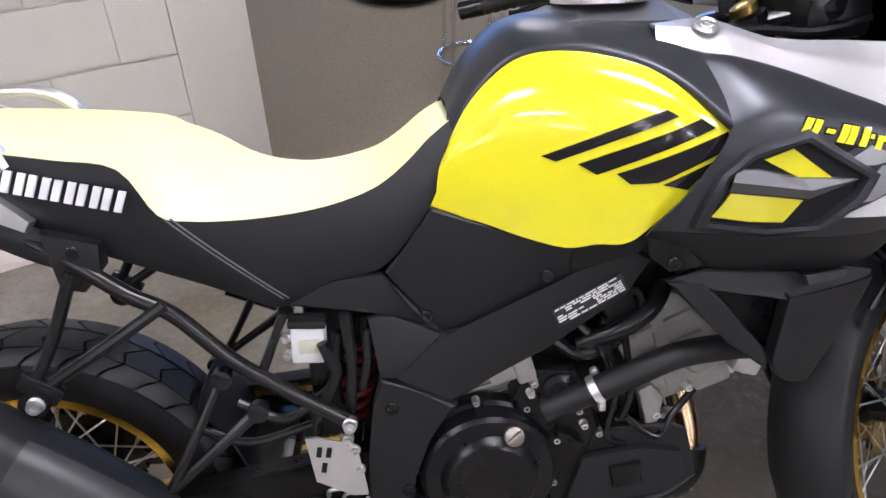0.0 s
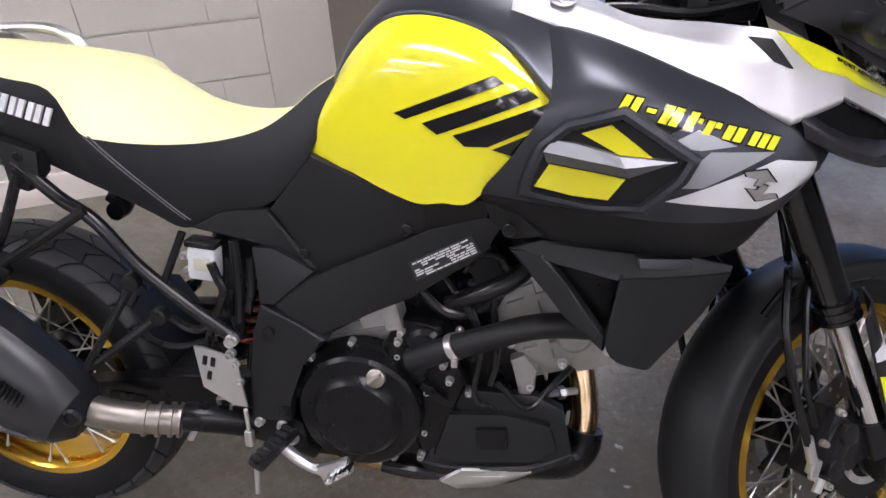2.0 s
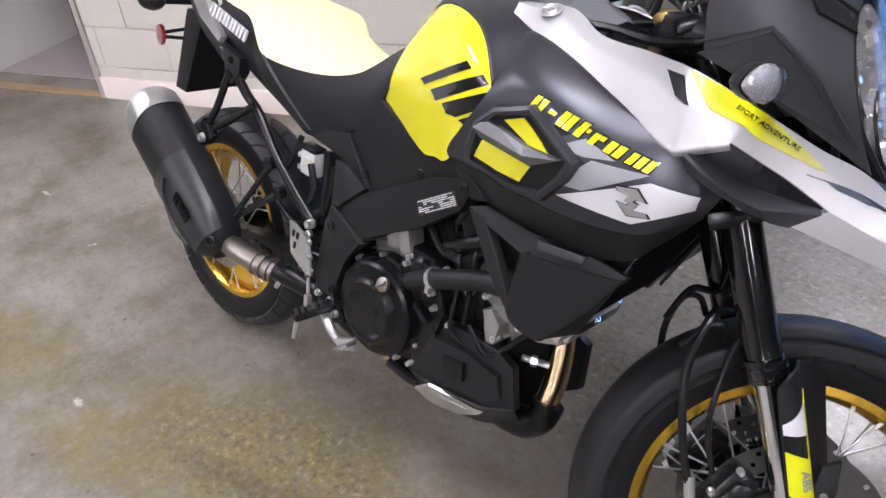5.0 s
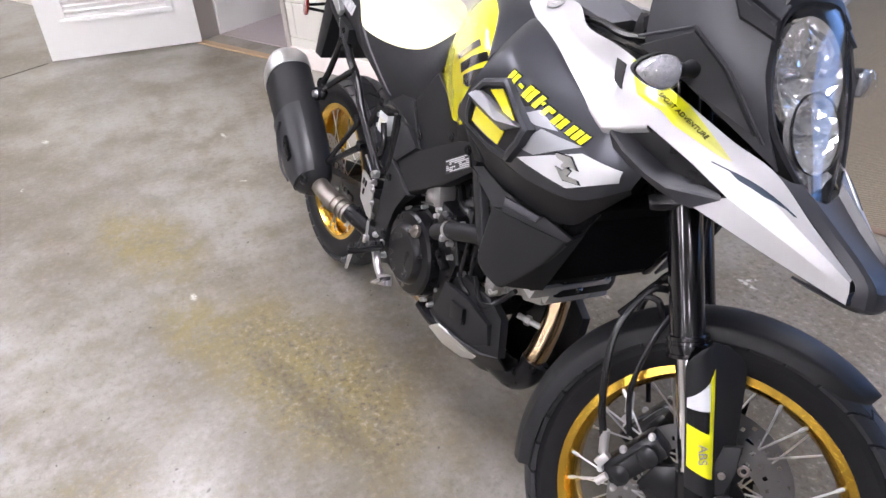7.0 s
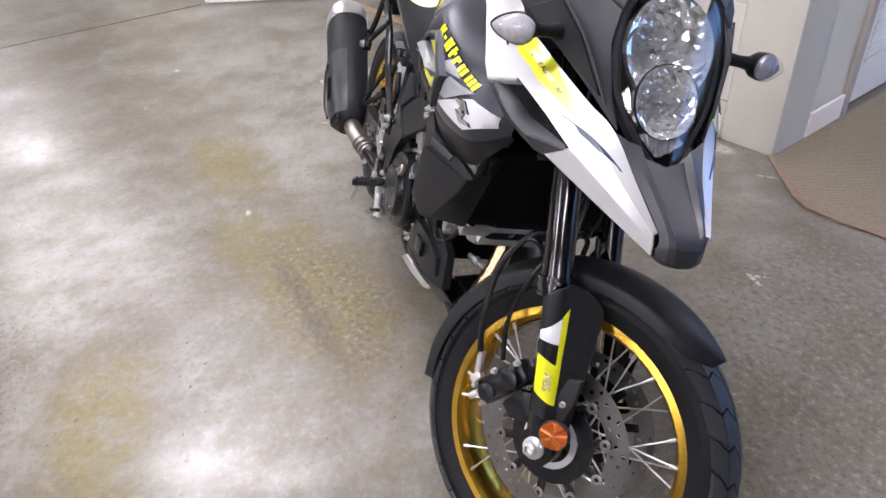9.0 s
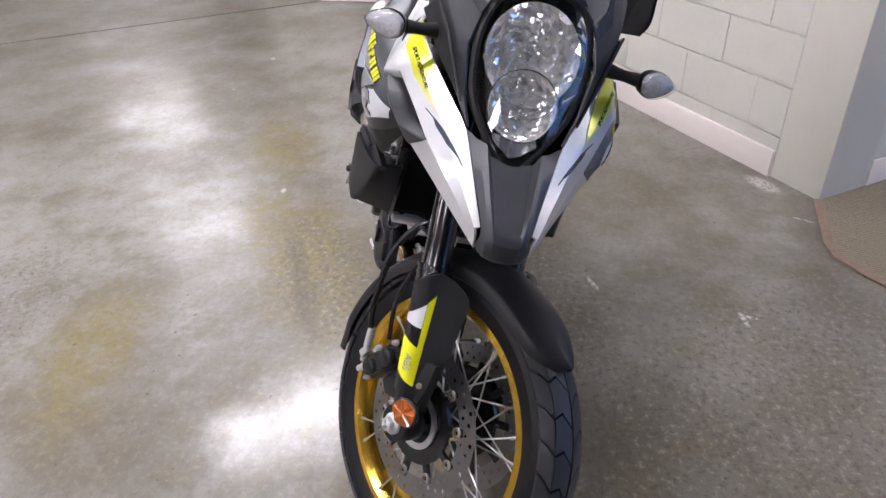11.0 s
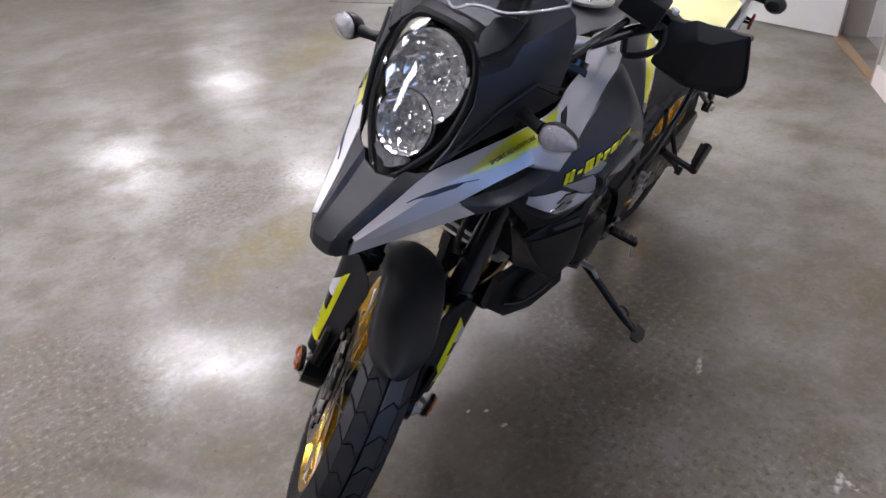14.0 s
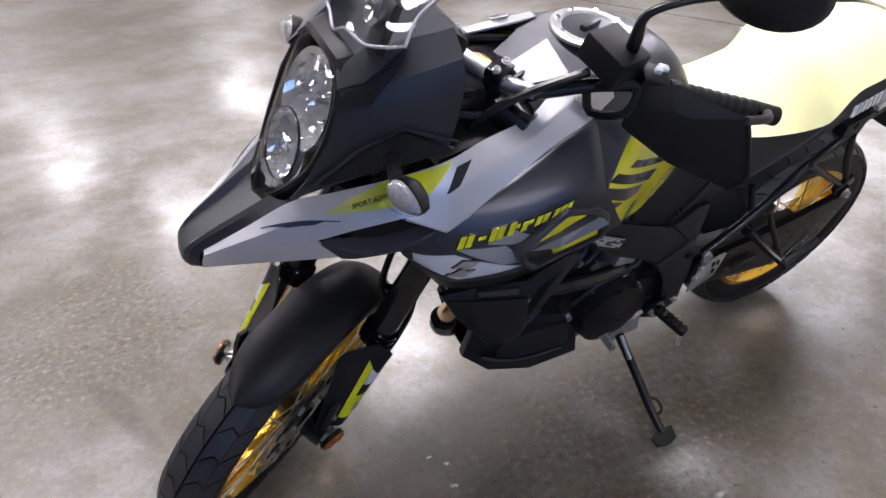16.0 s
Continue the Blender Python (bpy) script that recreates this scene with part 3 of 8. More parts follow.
def blocks(parent, m, length, first, z0=-0.03):
    for c in range(15):
        x = -(first if c % 2 else first - BW / 2) % BW - BW
        z = z0 + c * BH
        while x < length:
            a, b = max(0.0, x), min(length, x + BW)
            if b - a > 0.03 and z + BH < CEILING + 0.05:
                key = (round(b - a, 3), BH)
                if key not in block_cache:
                    block_cache[key] = block_mesh(b - a, BH)
                ob = new("block", block_cache[key])
                ob.matrix_local = m @ at(a, 0, z)
                ob.parent = parent
            x += BW


# ---------------------------------------------------------------- ceiling lights
A, B = Vector((2.9, 1.8, 0)), Vector((1.55, -2.65, 0))
bm = bmesh.new()
for sx, sy, px, py in ((0.64, 0.03, 0, -0.625), (0.64, 0.03, 0, 0.625), (0.03, 1.22, -0.305, 0), (0.03, 1.22, 0.305, 0)):
    box(bm, (sx, sy, 0.03), at(px, py, 0), 0.003)
light0 = part("ceiling_light", bm, CEILGRID, label="recessed white fluorescent ceiling light, switched on", category="ceiling light", group="ceiling lights")
bm = bmesh.new()
box(bm, (0.58, 1.22, 0.012), at(0, 0, 0.004), 0.002)
part("diffuser", bm, DIFFUSER, light0, "glowing white prismatic diffuser")
spots = [Vector((-2.15, -0.55, CEILING - 0.012)) + A * i + B * j for i in range(-2, 3) for j in range(-1, 5) if (i, j) != (1, 0)]
spots = [s for s in spots if -11 < s.x < 8 and -12 < s.y < 2.0 and (s - WP).dot(WN) > -0.1 and s.x > -9]
# two unseen lights added off the grid, for the machine's top and the carpet
spots += [Vector((0.55, 0.62, CEILING - 0.012)), Vector((0.0, 4.9, CEILING - 0.012))]
turn = Matrix.Rotation(radians(30), 4, "Z")
light0.matrix_local = Matrix.Translation(spots[0]) @ turn
for s in spots[1:]:
    copy_thing(light0, Matrix.Translation(s) @ turn)

# ---------------------------------------------------------------- the motorcycle
# Its own axes: x ahead, y to its left, z up; it leans on its side stand.
bike = new("motorcycle")
bike.matrix_local = Matrix.Translation((0, 0.758, 0.002)) @ pose(0, 0, 0, -14.6, 0, 5.4)
tagged(bike, "yellow, black and silver adventure motorcycle leaning on its side stand", "motorcycle")

RAKE = radians(25.5)
XF, ZF = 0.882, 0.321                       # front axle
XR, ZR = -0.668, 0.318                      # rear axle
AXIS = Vector((-math.sin(RAKE), 0, math.cos(RAKE)))
FOOT = Vector((XF, 0, ZF)) - 0.0415 * Vector((math.cos(RAKE), 0, math.sin(RAKE)))
STEER = Matrix.Translation(FOOT + Vector((-0.006, 0.005, 0))) @ Matrix.Rotation(radians(34.2), 4, AXIS) @ Matrix.Translation(-FOOT)


def turn_front(bm):
    bm.transform(STEER)
    return bm


# ---- wheels


def tyre(bm, radius, rim_r, half, n=96):
    crown = radius - 0.0125
    prof = [(rim_r - 0.004, half * 0.74), (rim_r + 0.010, half * 0.92), (rim_r + 0.034, half), (crown - 0.028, half * 0.94)]
    for a in (70, 50, 30, 10):
        prof.append((crown - 0.030 * (1 - math.cos(radians(a)) ** 1.0) * 1.1, half * 0.92 * math.sin(radians(a)) / math.sin(radians(74))))
    prof += [(r, -y) for r, y in reversed(prof)]
    lathe(bm, prof, n)


def tread_blocks(bm, radius, half, count):
    """Chevron blocks: one from the zigzag middle groove to each shoulder, and a shorter slit in each."""
    def spot(theta, v, lift):
        a = radians(74) * v
        r = radius - 0.006 - 0.033 * (1 - math.cos(a)) + lift * math.cos(a)
        y = half * 0.92 * math.sin(a) / math.sin(radians(74)) + lift * math.sin(a)
        return Vector((r * math.cos(theta), y, r * math.sin(theta)))
    step = math.tau / count
    bend = ((0.03, 0.0), (0.30, 0.42), (0.52, 0.30), (0.78, 0.62), (1.0, 0.78), (1.12, 0.80))
    for k in range(count):
        for s in (-1, 1):
            t0 = (k + (0.5 if s > 0 else 0)) * step
            for lo, hi in ((0, 2), (2, 5)):
                cols = []
                for v, shift in bend[lo:hi + 1]:
                    if lo == 2 and v == 0.52:
                        v = 0.543
                    lift = 0.0055 if v < 1.05 else 0.001
                    wide = 0.925 if lo == 0 else 0.90
                    cols.append([(t0 + (shift + wide * q) * step, s * v, lift) for q in (0.0, 0.5, 1.0)])
                top = [[bm.verts.new(spot(*c)) for c in col] for col in cols]
                low = [[bm.verts.new(spot(t, v, -0.007)) for t, v, _ in col] for col in cols]
                n = len(cols)
                for i in range(n - 1):
                    for j in range(2):
                        bm.faces.new((top[i][j], top[i][j + 1], top[i + 1][j + 1], top[i + 1][j]))
                    for j in (0, 2):
                        bm.faces.new((top[i][j], top[i + 1][j], low[i + 1][j], low[i][j]))
                for i in (0, n - 1):
                    for j in range(2):
                        bm.faces.new((top[i][j], top[i][j + 1], low[i][j + 1], low[i][j]))


def rim(bm, r, half):
    prof = [(r + 0.006, half), (r + 0.007, half - 0.006), (r - 0.006, half - 0.009), (r - 0.012, half * 0.55), (r - 0.020, half * 0.3), (r - 0.020, 0)]
    inner = [(r - 0.026, 0), (r - 0.026, half * 0.34), (r - 0.022, half * 0.62), (r - 0.017, half - 0.008), (r - 0.010, half + 0.001)]
    loop = [(a, -b) for a, b in prof] + [(a, b) for a, b in reversed(prof[:-1])]
    loop += [(a, b) for a, b in reversed(inner)] + [(a, -b) for a, b in inner[1:]]
    lathe(bm, loop, 96)


def wheel(name, m, radius, rim_r, half, hub_r, hub_half, spokes, label):
    bm = bmesh.new()
    lathe(bm, [(0.012, -hub_half), (hub_r, -hub_half), (hub_r, -hub_half + 0.012), (hub_r * 0.72, -hub_half + 0.02), (hub_r * 0.66, 0), (hub_r * 0.72, hub_half - 0.02), (hub_r, hub_half - 0.012), (hub_r, hub_half), (0.012, hub_half)], 36)
    hub = part(name, bm, STEELBLACK, bike, label, m)
    bm = bmesh.new()
    tyre(bm, radius, rim_r, half)
    part("tyre", bm, RUBBER, hub, "black rubber tyre with blocky dual-sport tread")
    bm = bmesh.new()
    tread_blocks(bm, radius, half, 32)
    part("tread", bm, TREAD, hub, "blocky tread knobs", kind="stuff", sharp=35)
    bm = bmesh.new()
    rim(bm, rim_r, half * 0.84)
    part("rim", bm, GOLD, hub, "gold anodised spoked rim")
    # two spoke shapes, mirrored, set round the hub
    shapes = []
    for s in (-1, 1):
        for lean in (-1, 1):
            b2 = bmesh.new()
            a0 = radians(68 * lean)
            p = Vector((hub_r * 0.97 * math.cos(a0), s * (hub_half - 0.006), hub_r * 0.97 * math.sin(a0)))
            q = Vector((rim_r - 0.013, s * half * 0.70, 0))
            rod(b2, p, q, 0.0019, 6)
            rod(b2, p.lerp(q, 0.93), q + (q - p).normalized() * 0.012, 0.0034, 6)
            me = bpy.data.meshes.new("spoke")
            b2.to_mesh(me)
            b2.free()
            me.materials.append(ALU)
            shapes.append((s, lean, me))
    for k in range(spokes // 4):
        for i, (s, lean, me) in enumerate(shapes):
            ob = new("spoke", me)
            ob.matrix_local = Matrix.Rotation(math.tau * (k + (0, 0.32, 0.5, 0.82)[i]) / (spokes // 4), 4, "Y")
            ob.parent = hub
    bm = bmesh.new()
    for k in range(spokes):
        for s in (-1, 1):
            t = math.tau * (k + 0.25) / spokes
            c = Vector(((rim_r - 0.0085) * math.cos(t), s * half * 0.66, (rim_r - 0.0085) * math.sin(t)))
            bolt(bm, c, (-math.cos(t) * 0.6, s * 0.8, -math.sin(t) * 0.6), 0.0026, 0.003)
    part("nipple", bm, CHROME, hub, "small bright spoke nipples", kind="stuff")
    return hub


def brake_disc(parent, y, ro, ri, bolts=True):
    bm = bmesh.new()
    rings, segs = 7, 120
    vs = [[bm.verts.new(((ri + (ro - ri) * i / (rings - 1)) * math.cos(k * math.tau / segs), y, (ri + (ro - ri) * i / (rings - 1)) * math.sin(k * math.tau / segs))) for k in range(segs)] for i in range(rings)]
    for i in range(rings - 1):
        for k in range(segs):
            if (i == 1 and k % 8 == 0) or (i == 2 and k % 8 == 3) or (i == 3 and k % 8 == 6) or (i == 4 and k % 8 == 1):
                continue
            bm.faces.new((vs[i][k], vs[i][(k + 1) % segs], vs[i + 1][(k + 1) % segs], vs[i + 1][k]))
    bmesh.ops.solidify(bm, geom=list(bm.faces), thickness=0.005)
    disc = part("brake_disc", bm, DISC, parent, "drilled steel brake disc")
    return disc


def disc_carrier(parent, y, r_in, r_out, arms=5):
    bm = bmesh.new()
    s = 1 if y > 0 else -1
    lathe(bm, [(0.03, y - 0.004), (r_in, y - 0.004), (r_in, y + 0.004), (0.03, y + 0.004)], 40)
    part("disc_carrier", bm, STEELBLACK, parent, "black disc carrier")
    for k in range(arms * 2):
        bm = bmesh.new()
        box(bm, (r_out - r_in + 0.02, 0.007, 0.016), Matrix.Rotation(math.tau * k / (arms * 2), 4, "Y") @ at((r_in + r_out) / 2, y, 0), 0.002)
        part("carrier_arm", bm, STEELBLACK, parent)
    bm = bmesh.new()
    for k in range(arms * 2):
        t = math.tau * k / (arms * 2)
        lathe(bm, [(0.005, 0.0), (0.0105, 0.0), (0.0105, 0.0035), (0.009, 0.0045), (0.0055, 0.0045), (0.005, 0.003)], 16, turned_to((r_out * math.cos(t), y + s * 0.004, r_out * math.sin(t)), (0, s, 0)))
    for k in range(arms):
        t = math.tau * (k + 0.4) / arms
        bolt(bm, (0.052 * math.cos(t), y + s * 0.004, 0.052 * math.sin(t)), (0, s, 0), 0.0045, 0.005)
    part("disc_bolt", bm, STEEL, parent, "bright disc bolts", kind="stuff")


front_m = STEER @ at(XF, 0, ZF)
front = wheel("front_wheel", front_m, 0.329, 0.248, 0.054, 0.045, 0.052, 36, "front wheel with gold spoked rim")
for y in (-0.064, 0.064):
    brake_disc(front, y, 0.155, 0.112)
    disc_carrier(front, y, 0.086, 0.112)
bm = bmesh.new()
lathe(bm, [(0.044, -0.074), (0.056, -0.074), (0.056, -0.070), (0.044, -0.070)], 60)
for k in range(46):
    t = math.tau * k / 46
    box(bm, (0.010, 0.0012, 0.0022), Matrix.Rotation(t, 4, "Y") @ at(0.050, -0.0746, 0), 0)
part("sensor_ring", bm, ALU, front, "slotted speed sensor ring")
rear = wheel("rear_wheel", at(XR, 0, ZR), 0.320, 0.222, 0.075, 0.055, 0.062, 36, "rear wheel with gold spoked rim")
brake_disc(rear, -0.088, 0.128, 0.085)
disc_carrier(rear, -0.088, 0.055, 0.085)
bm = bmesh.new()
prof = []
for k in range(41 * 4):
    t = math.tau * k / (41 * 4)
    prof.append((t, 0.108 if k % 4 in (0, 1) else 0.101))
ring = [[bm.verts.new((r * math.cos(t), y, r * math.sin(t))) for t, r in prof] for y in (0.086, 0.093)]
hole = [[bm.verts.new((0.06 * math.cos(t), y, 0.06 * math.sin(t))) for t, r in prof] for y in (0.086, 0.093)]
n = len(prof)
for k in range(n):
    j = (k + 1) % n
    bm.faces.new((ring[0][k], ring[0][j], ring[1][j], ring[1][k]))
    bm.faces.new((hole[0][k], hole[0][j], hole[1][j], hole[1][k]))
    for s in (0, 1):
        bm.faces.new((ring[s][k], ring[s][j], hole[s][j], hole[s][k]))
part("sprocket", bm, STEELBLACK, rear, "toothed rear sprocket")

# ---- fork
def fork_at(y, z):
    """A point on a fork leg's line at that height, machine straight."""
    return Vector((0.876 - (z - 0.33) * math.tan(RAKE), y, z))


for y in (-0.106, 0.106):
    bm = bmesh.new()
    tube(bm, [fork_at(y, z) for z in (0.575, 0.60, 0.61, 0.75, 0.90, 1.08)], [0.033, 0.033, 0.0285, 0.0285, 0.0295, 0.0295], 24, 3)
    leg = part("fork_leg", turn_front(bm), GLOSSBLACK, bike, "gloss black upside-down fork leg")
    for z in (0.578, 0.592, 0.604):
        bm = bmesh.new()
        lathe(bm, [(0.030, -0.003), (0.0355, -0.003), (0.0355, 0.003), (0.030, 0.003)], 24, turned_to(fork_at(y, z), AXIS))
        part("collar", turn_front(bm), GLOSSBLACK, leg)
    bm = bmesh.new()
    rod(bm, fork_at(y, 0.36), fork_at(y, 0.59), 0.0215, 24)
    part("slider", turn_front(bm), CHROME, leg, "bright chromed fork slider")
    s = -1 if y < 0 else 1
    bm = bmesh.new()
    rod(bm, fork_at(y, 0.30), fork_at(y, 0.40), 0.030, 20, 0.026)
    lathe(bm, [(0.016, -0.026), (0.036, -0.026), (0.036, 0.022), (0.016, 0.022)], 28, at(XF, y, ZF))
    plate(bm, [(0.835, y, 0.40), (0.79, y, 0.375), (0.775, y, 0.33), (0.80, y, 0.315), (0.86, y, 0.345)], 0.014, 0.003, middle=(0.8, 0, 0.35))
    part("fork_foot", turn_front(bm), STEELBLACK, leg, "black cast fork foot with caliper lugs")
    bm = bmesh.new()
    lathe(bm, [(0.012, 0.0), (0.021, 0.0), (0.021, 0.012), (0.016, 0.016), (0.012, 0.016)], 24, turned_to((XF, y + s * 0.020, ZF), (0, s, 0)))
    lathe(bm, [(0.0, 0.0), (0.014, 0.0), (0.014, 0.022), (0.0095, 0.024), (0.0095, 0.014), (0.0001, 0.014)], 6, turned_to((XF, y + s * 0.024, ZF), (0, s, 0)), close=False)
    part("axle_nut", turn_front(bm), ALU, leg, "bright front axle nut")
    # curved guard wrapped round the leg, with its decal
    F0, F1 = Vector((0.7965, s * 0.1253, 0.600)), Vector((0.8815, s * 0.1328, 0.392))
    G0, G1 = Vector((0.766, s * 0.1535, 0.5675)), Vector((0.841, s * 0.1434, 0.3895))

    def on_guard(a, t):
        f, q = F0.lerp(F1, t), G0.lerp(G1, t)
        p = f.lerp(q, a) + Vector((0.006, s * 0.009, 0)) * (4 * a * (1 - a))
        if a < 0:
            p = f + Vector((0.041, s * -0.026 + s * 0.006 * a, -0.006)) * -a * (1.0 - 0.45 * max(0.0, min(1.0, t)))
        if a > 1:
            p = q + Vector((-0.018, s * -0.020, -0.012)) * (a - 1)
        return p
    bm = bmesh.new()
    sheet(bm, np.array([[on_guard(0.1 + (a - 0.1) * (0.45 if t < -0.09 else 0.75 if t < -0.07 else 0.93 if t < -0.02 else 1.0), t) for a in (-1.3, -0.7, 0.0, 0.25, 0.5, 0.75, 1.0, 1.12)] for t in (-0.10, -0.08, -0.04, 0.02, 0.1, 0.3, 0.5, 0.7, 0.9, 1.0, 1.03)]), 0.004, middle=(0.85, 0, 0.5))
    guard = part("fork_guard", turn_front(bm), PLASTIC, bike, "black plastic fork guard with yellow and white decal", sharp=50)
    bm = bmesh.new()
    plate(bm, [(x, s * 0.124, z) for x, z in ((0.868, 0.47), (0.893, 0.485), (0.90, 0.44), (0.902, 0.37), (0.880, 0.355), (0.866, 0.41))], 0.010, 0.003, middle=(0.8, 0, 0.5), lift=0.004)
    part("guard_rib", turn_front(bm), PLASTIC, guard)
    bm = bmesh.new()
    bolt(bm, (0.884, s * 0.130, 0.425), (0, s, 0), 0.005, 0.004)
    part("guard_bolt", turn_front(bm), STEEL, guard, "dull steel bolt")
    for nm, mt, quad, lift in (("decal_yellow", YDECAL, ((0.0, 0.10), (0.22, 0.15), (0.22, 0.62), (0.0, 0.62)), 0.0012), ("decal_yellow", YDECAL, ((0.0, 0.58), (1.0, 0.47), (1.0, 0.84), (0.0, 0.90)), 0.0013),
                               ("decal_white", WHITE, ((0.24, 0.16), (1.0, 0.25), (1.0, 0.33), (0.24, 0.38)), 0.0012), ("decal_black", BLACKFILM, ((0.24, 0.385), (1.0, 0.335), (1.0, 0.465), (0.24, 0.55)), 0.0011)):
        grid = []
        for v in np.linspace(0, 1, 5):
            row = []
            for u in np.linspace(0, 1, 7):
                a = (quad[0][0] * (1 - u) + quad[1][0] * u) * (1 - v) + (quad[3][0] * (1 - u) + quad[2][0] * u) * v
                t = (quad[0][1] * (1 - u) + quad[1][1] * u) * (1 - v) + (quad[3][1] * (1 - u) + quad[2][1] * u) * v
                row.append(on_guard(a, t) + Vector((0.6, s * 0.7, 0.2)) * lift)
            grid.append(row)
        bm = bmesh.new()
        sheet(bm, np.array(grid), 0.0012, middle=(0.85, 0, 0.5))
        part(nm, turn_front(bm), mt, guard, sharp=60)
    along = (on_guard(0.5, 0.60) - on_guard(0.5, 0.80)).normalized()
    across = (on_guard(0.2, 0.7) - on_guard(0.8, 0.7)).normalized()
    out = across.cross(along).normalized()
    if out.y * s < 0:
        out = -out
    down = -along
    m = Matrix.Translation(on_guard(0.5, 0.70) + out * 0.0022) @ Matrix((down, out.cross(down), out)).transposed().to_4x4()
    letters("ABS", 0.020, STEER @ m, GREYFILM, guard, "grey letters on yellow")
    # reflector on its stalk
    bm = bmesh.new()
    rc = Vector((0.906, s * 0.150, 0.380))
    lathe(bm, [(0.0001, -0.006), (0.027, -0.006), (0.029, -0.002), (0.029, 0.003), (0.026, 0.005), (0.0001, 0.005)], 30, turned_to(rc, (0.25, s, 0)), close=False)
    refl = part("reflector", turn_front(bm), STEELBLACK, bike, "round amber side reflector")
    bm = bmesh.new()
    rm = turned_to(rc, (0.25, s, 0))
    hub_v = bm.verts.new(rm @ Vector((0, 0.0115, 0)))
    edge_v = [bm.verts.new(rm @ Vector((0.0258 * math.cos(math.tau * k / 36), 0.0082 + 0.0016 * (1 if (k // 3) % 2 else -1), 0.0258 * math.sin(math.tau * k / 36)))) for k in range(36)]
    base_v = [bm.verts.new(rm @ Vector((0.0260 * math.cos(math.tau * k / 36), 0.002, 0.0262 * math.sin(math.tau * k / 36)))) for k in range(36)]
    for k in range(36):
        bm.faces.new((hub_v, edge_v[k], edge_v[(k + 1) % 36]))
        bm.faces.new((edge_v[k], base_v[k], base_v[(k + 1) % 36], edge_v[(k + 1) % 36]))
    part("reflector_lens", turn_front(bm), AMBER, refl, "orange prismatic lens", sharp=4)
    bm = bmesh.new()
    rod(bm, (0.88, s * 0.118, 0.375), rc - Vector((0, s * 0.005, 0)), 0.005, 8)
    part("reflector_stalk", turn_front(bm), ALU, refl)
    # caliper
    bm = bmesh.new()
    cm = at(0.755, s * 0.088, 0.365) @ pose(0, 0, 0, 0, -62, 0)
    box(bm, (0.120, 0.052, 0.050), cm, 0.012)
    box(bm, (0.085, 0.066, 0.034), cm @ at(0, s * 0.004, -0.004), 0.010)
    for dx in (-0.03, 0.03):
        lathe(bm, [(0.0001, 0), (0.018, 0), (0.018, 0.008), (0.013, 0.010), (0.0001, 0.010)], 24, turned_to(cm @ Vector((dx, s * 0.033, -0.004)), (0, s, 0)), close=False)
    cal = part("brake_caliper", turn_front(bm), STEELBLACK, bike, "black radial front brake caliper")
    for dx, dz in ((-0.055, 0.02), (0.055, 0.018), (0.0, 0.026), (-0.058, -0.018)):
        bm = bmesh.new()
        bolt(bm, cm @ Vector((dx, s * 0.028, dz)), (0, s, 0), 0.005, 0.006)
        part("caliper_bolt", turn_front(bm), ALU, cal, "bright caliper bolt")
    bm = bmesh.new()
    rod(bm, cm @ Vector((-0.075, s * 0.03, 0.005)), cm @ Vector((-0.052, s * 0.03, 0.005)), 0.007, 10)
    part("bleed_nipple", turn_front(bm), ALU, cal, "bright bleed nipple")
    # brake hoses up to the yokes
    bm = bmesh.new()
    tube(bm, [(0.70, s * 0.118, 0.37), (0.665, s * 0.125, 0.45), (0.64, s * 0.12, 0.56), (0.66, s * 0.10, 0.645), (0.70, s * 0.06, 0.67), (0.68, s * 0.045, 0.80), (0.62, s * 0.03, 0.95)], 0.0065, 10, 8)
    hose = part("brake_hose", turn_front(bm), STEELBLACK, bike, "black rubber brake hose")
    bm = bmesh.new()
    rod(bm, (0.705, s * 0.118, 0.355), (0.692, s * 0.119, 0.395), 0.0085, 10)
    box(bm, (0.016, 0.016, 0.026), at(0.708, s * 0.118, 0.345) @ pose(0, 0, 0, 0, 20, 0), 0.003)
    part("hose_fitting", turn_front(bm), ALU, hose, "bright hose fitting")
    bm = bmesh.new()
    tube(bm, [(0.73, s * 0.10, 0.40), (0.70, s * 0.105, 0.48), (0.70, s * 0.10, 0.58), (0.715, s * 0.085, 0.65), (0.71, s * 0.055, 0.70), (0.66, s * 0.04, 0.88)], 0.005, 8, 8)
    part("sensor_cable", turn_front(bm), STEELBLACK, hose)

bm = bmesh.new()
for z, h in ((0.80, 0.03), (1.055, 0.026)):
    c = fork_at(0, z)
    box(bm, (0.085, 0.27, h), Matrix.Translation(c + Vector((-0.012, 0, 0))) @ Matrix.Rotation(-RAKE, 4, "Y"), 0.010)
rod(bm, FOOT + AXIS * 0.52, FOOT + AXIS * 0.84, 0.028, 20)
part("fork_yoke", turn_front(bm), STEELBLACK, bike, "black fork yokes and steering stem")

# ---- front mudguard
rows = []
for a in list(np.linspace(197, 84, 19)) + [79, 74, 70, 66.5, 64, 62.5, 61.5]:
    w = 0.067 * math.sqrt(max(0.03, 1 - (max(0.0, 84 - a) / 23.0) ** 2.2))
    if a > 188:
        w *= 0.92
    row = []
    for v in (-1.0, -0.97, -0.85, -0.6, -0.3, 0.0, 0.3, 0.6, 0.85, 0.97, 1.0):
        fall = 0.094 - math.sqrt(0.094 ** 2 - (0.067 * v) ** 2) + (0.020 * w / 0.067 if abs(v) > 0.99 else 0)
        row.append((XF + (0.350 - fall) * math.cos(radians(a)), v * w, ZF + (0.350 - fall) * math.sin(radians(a))))
    rows.append(row)
bm = bmesh.new()
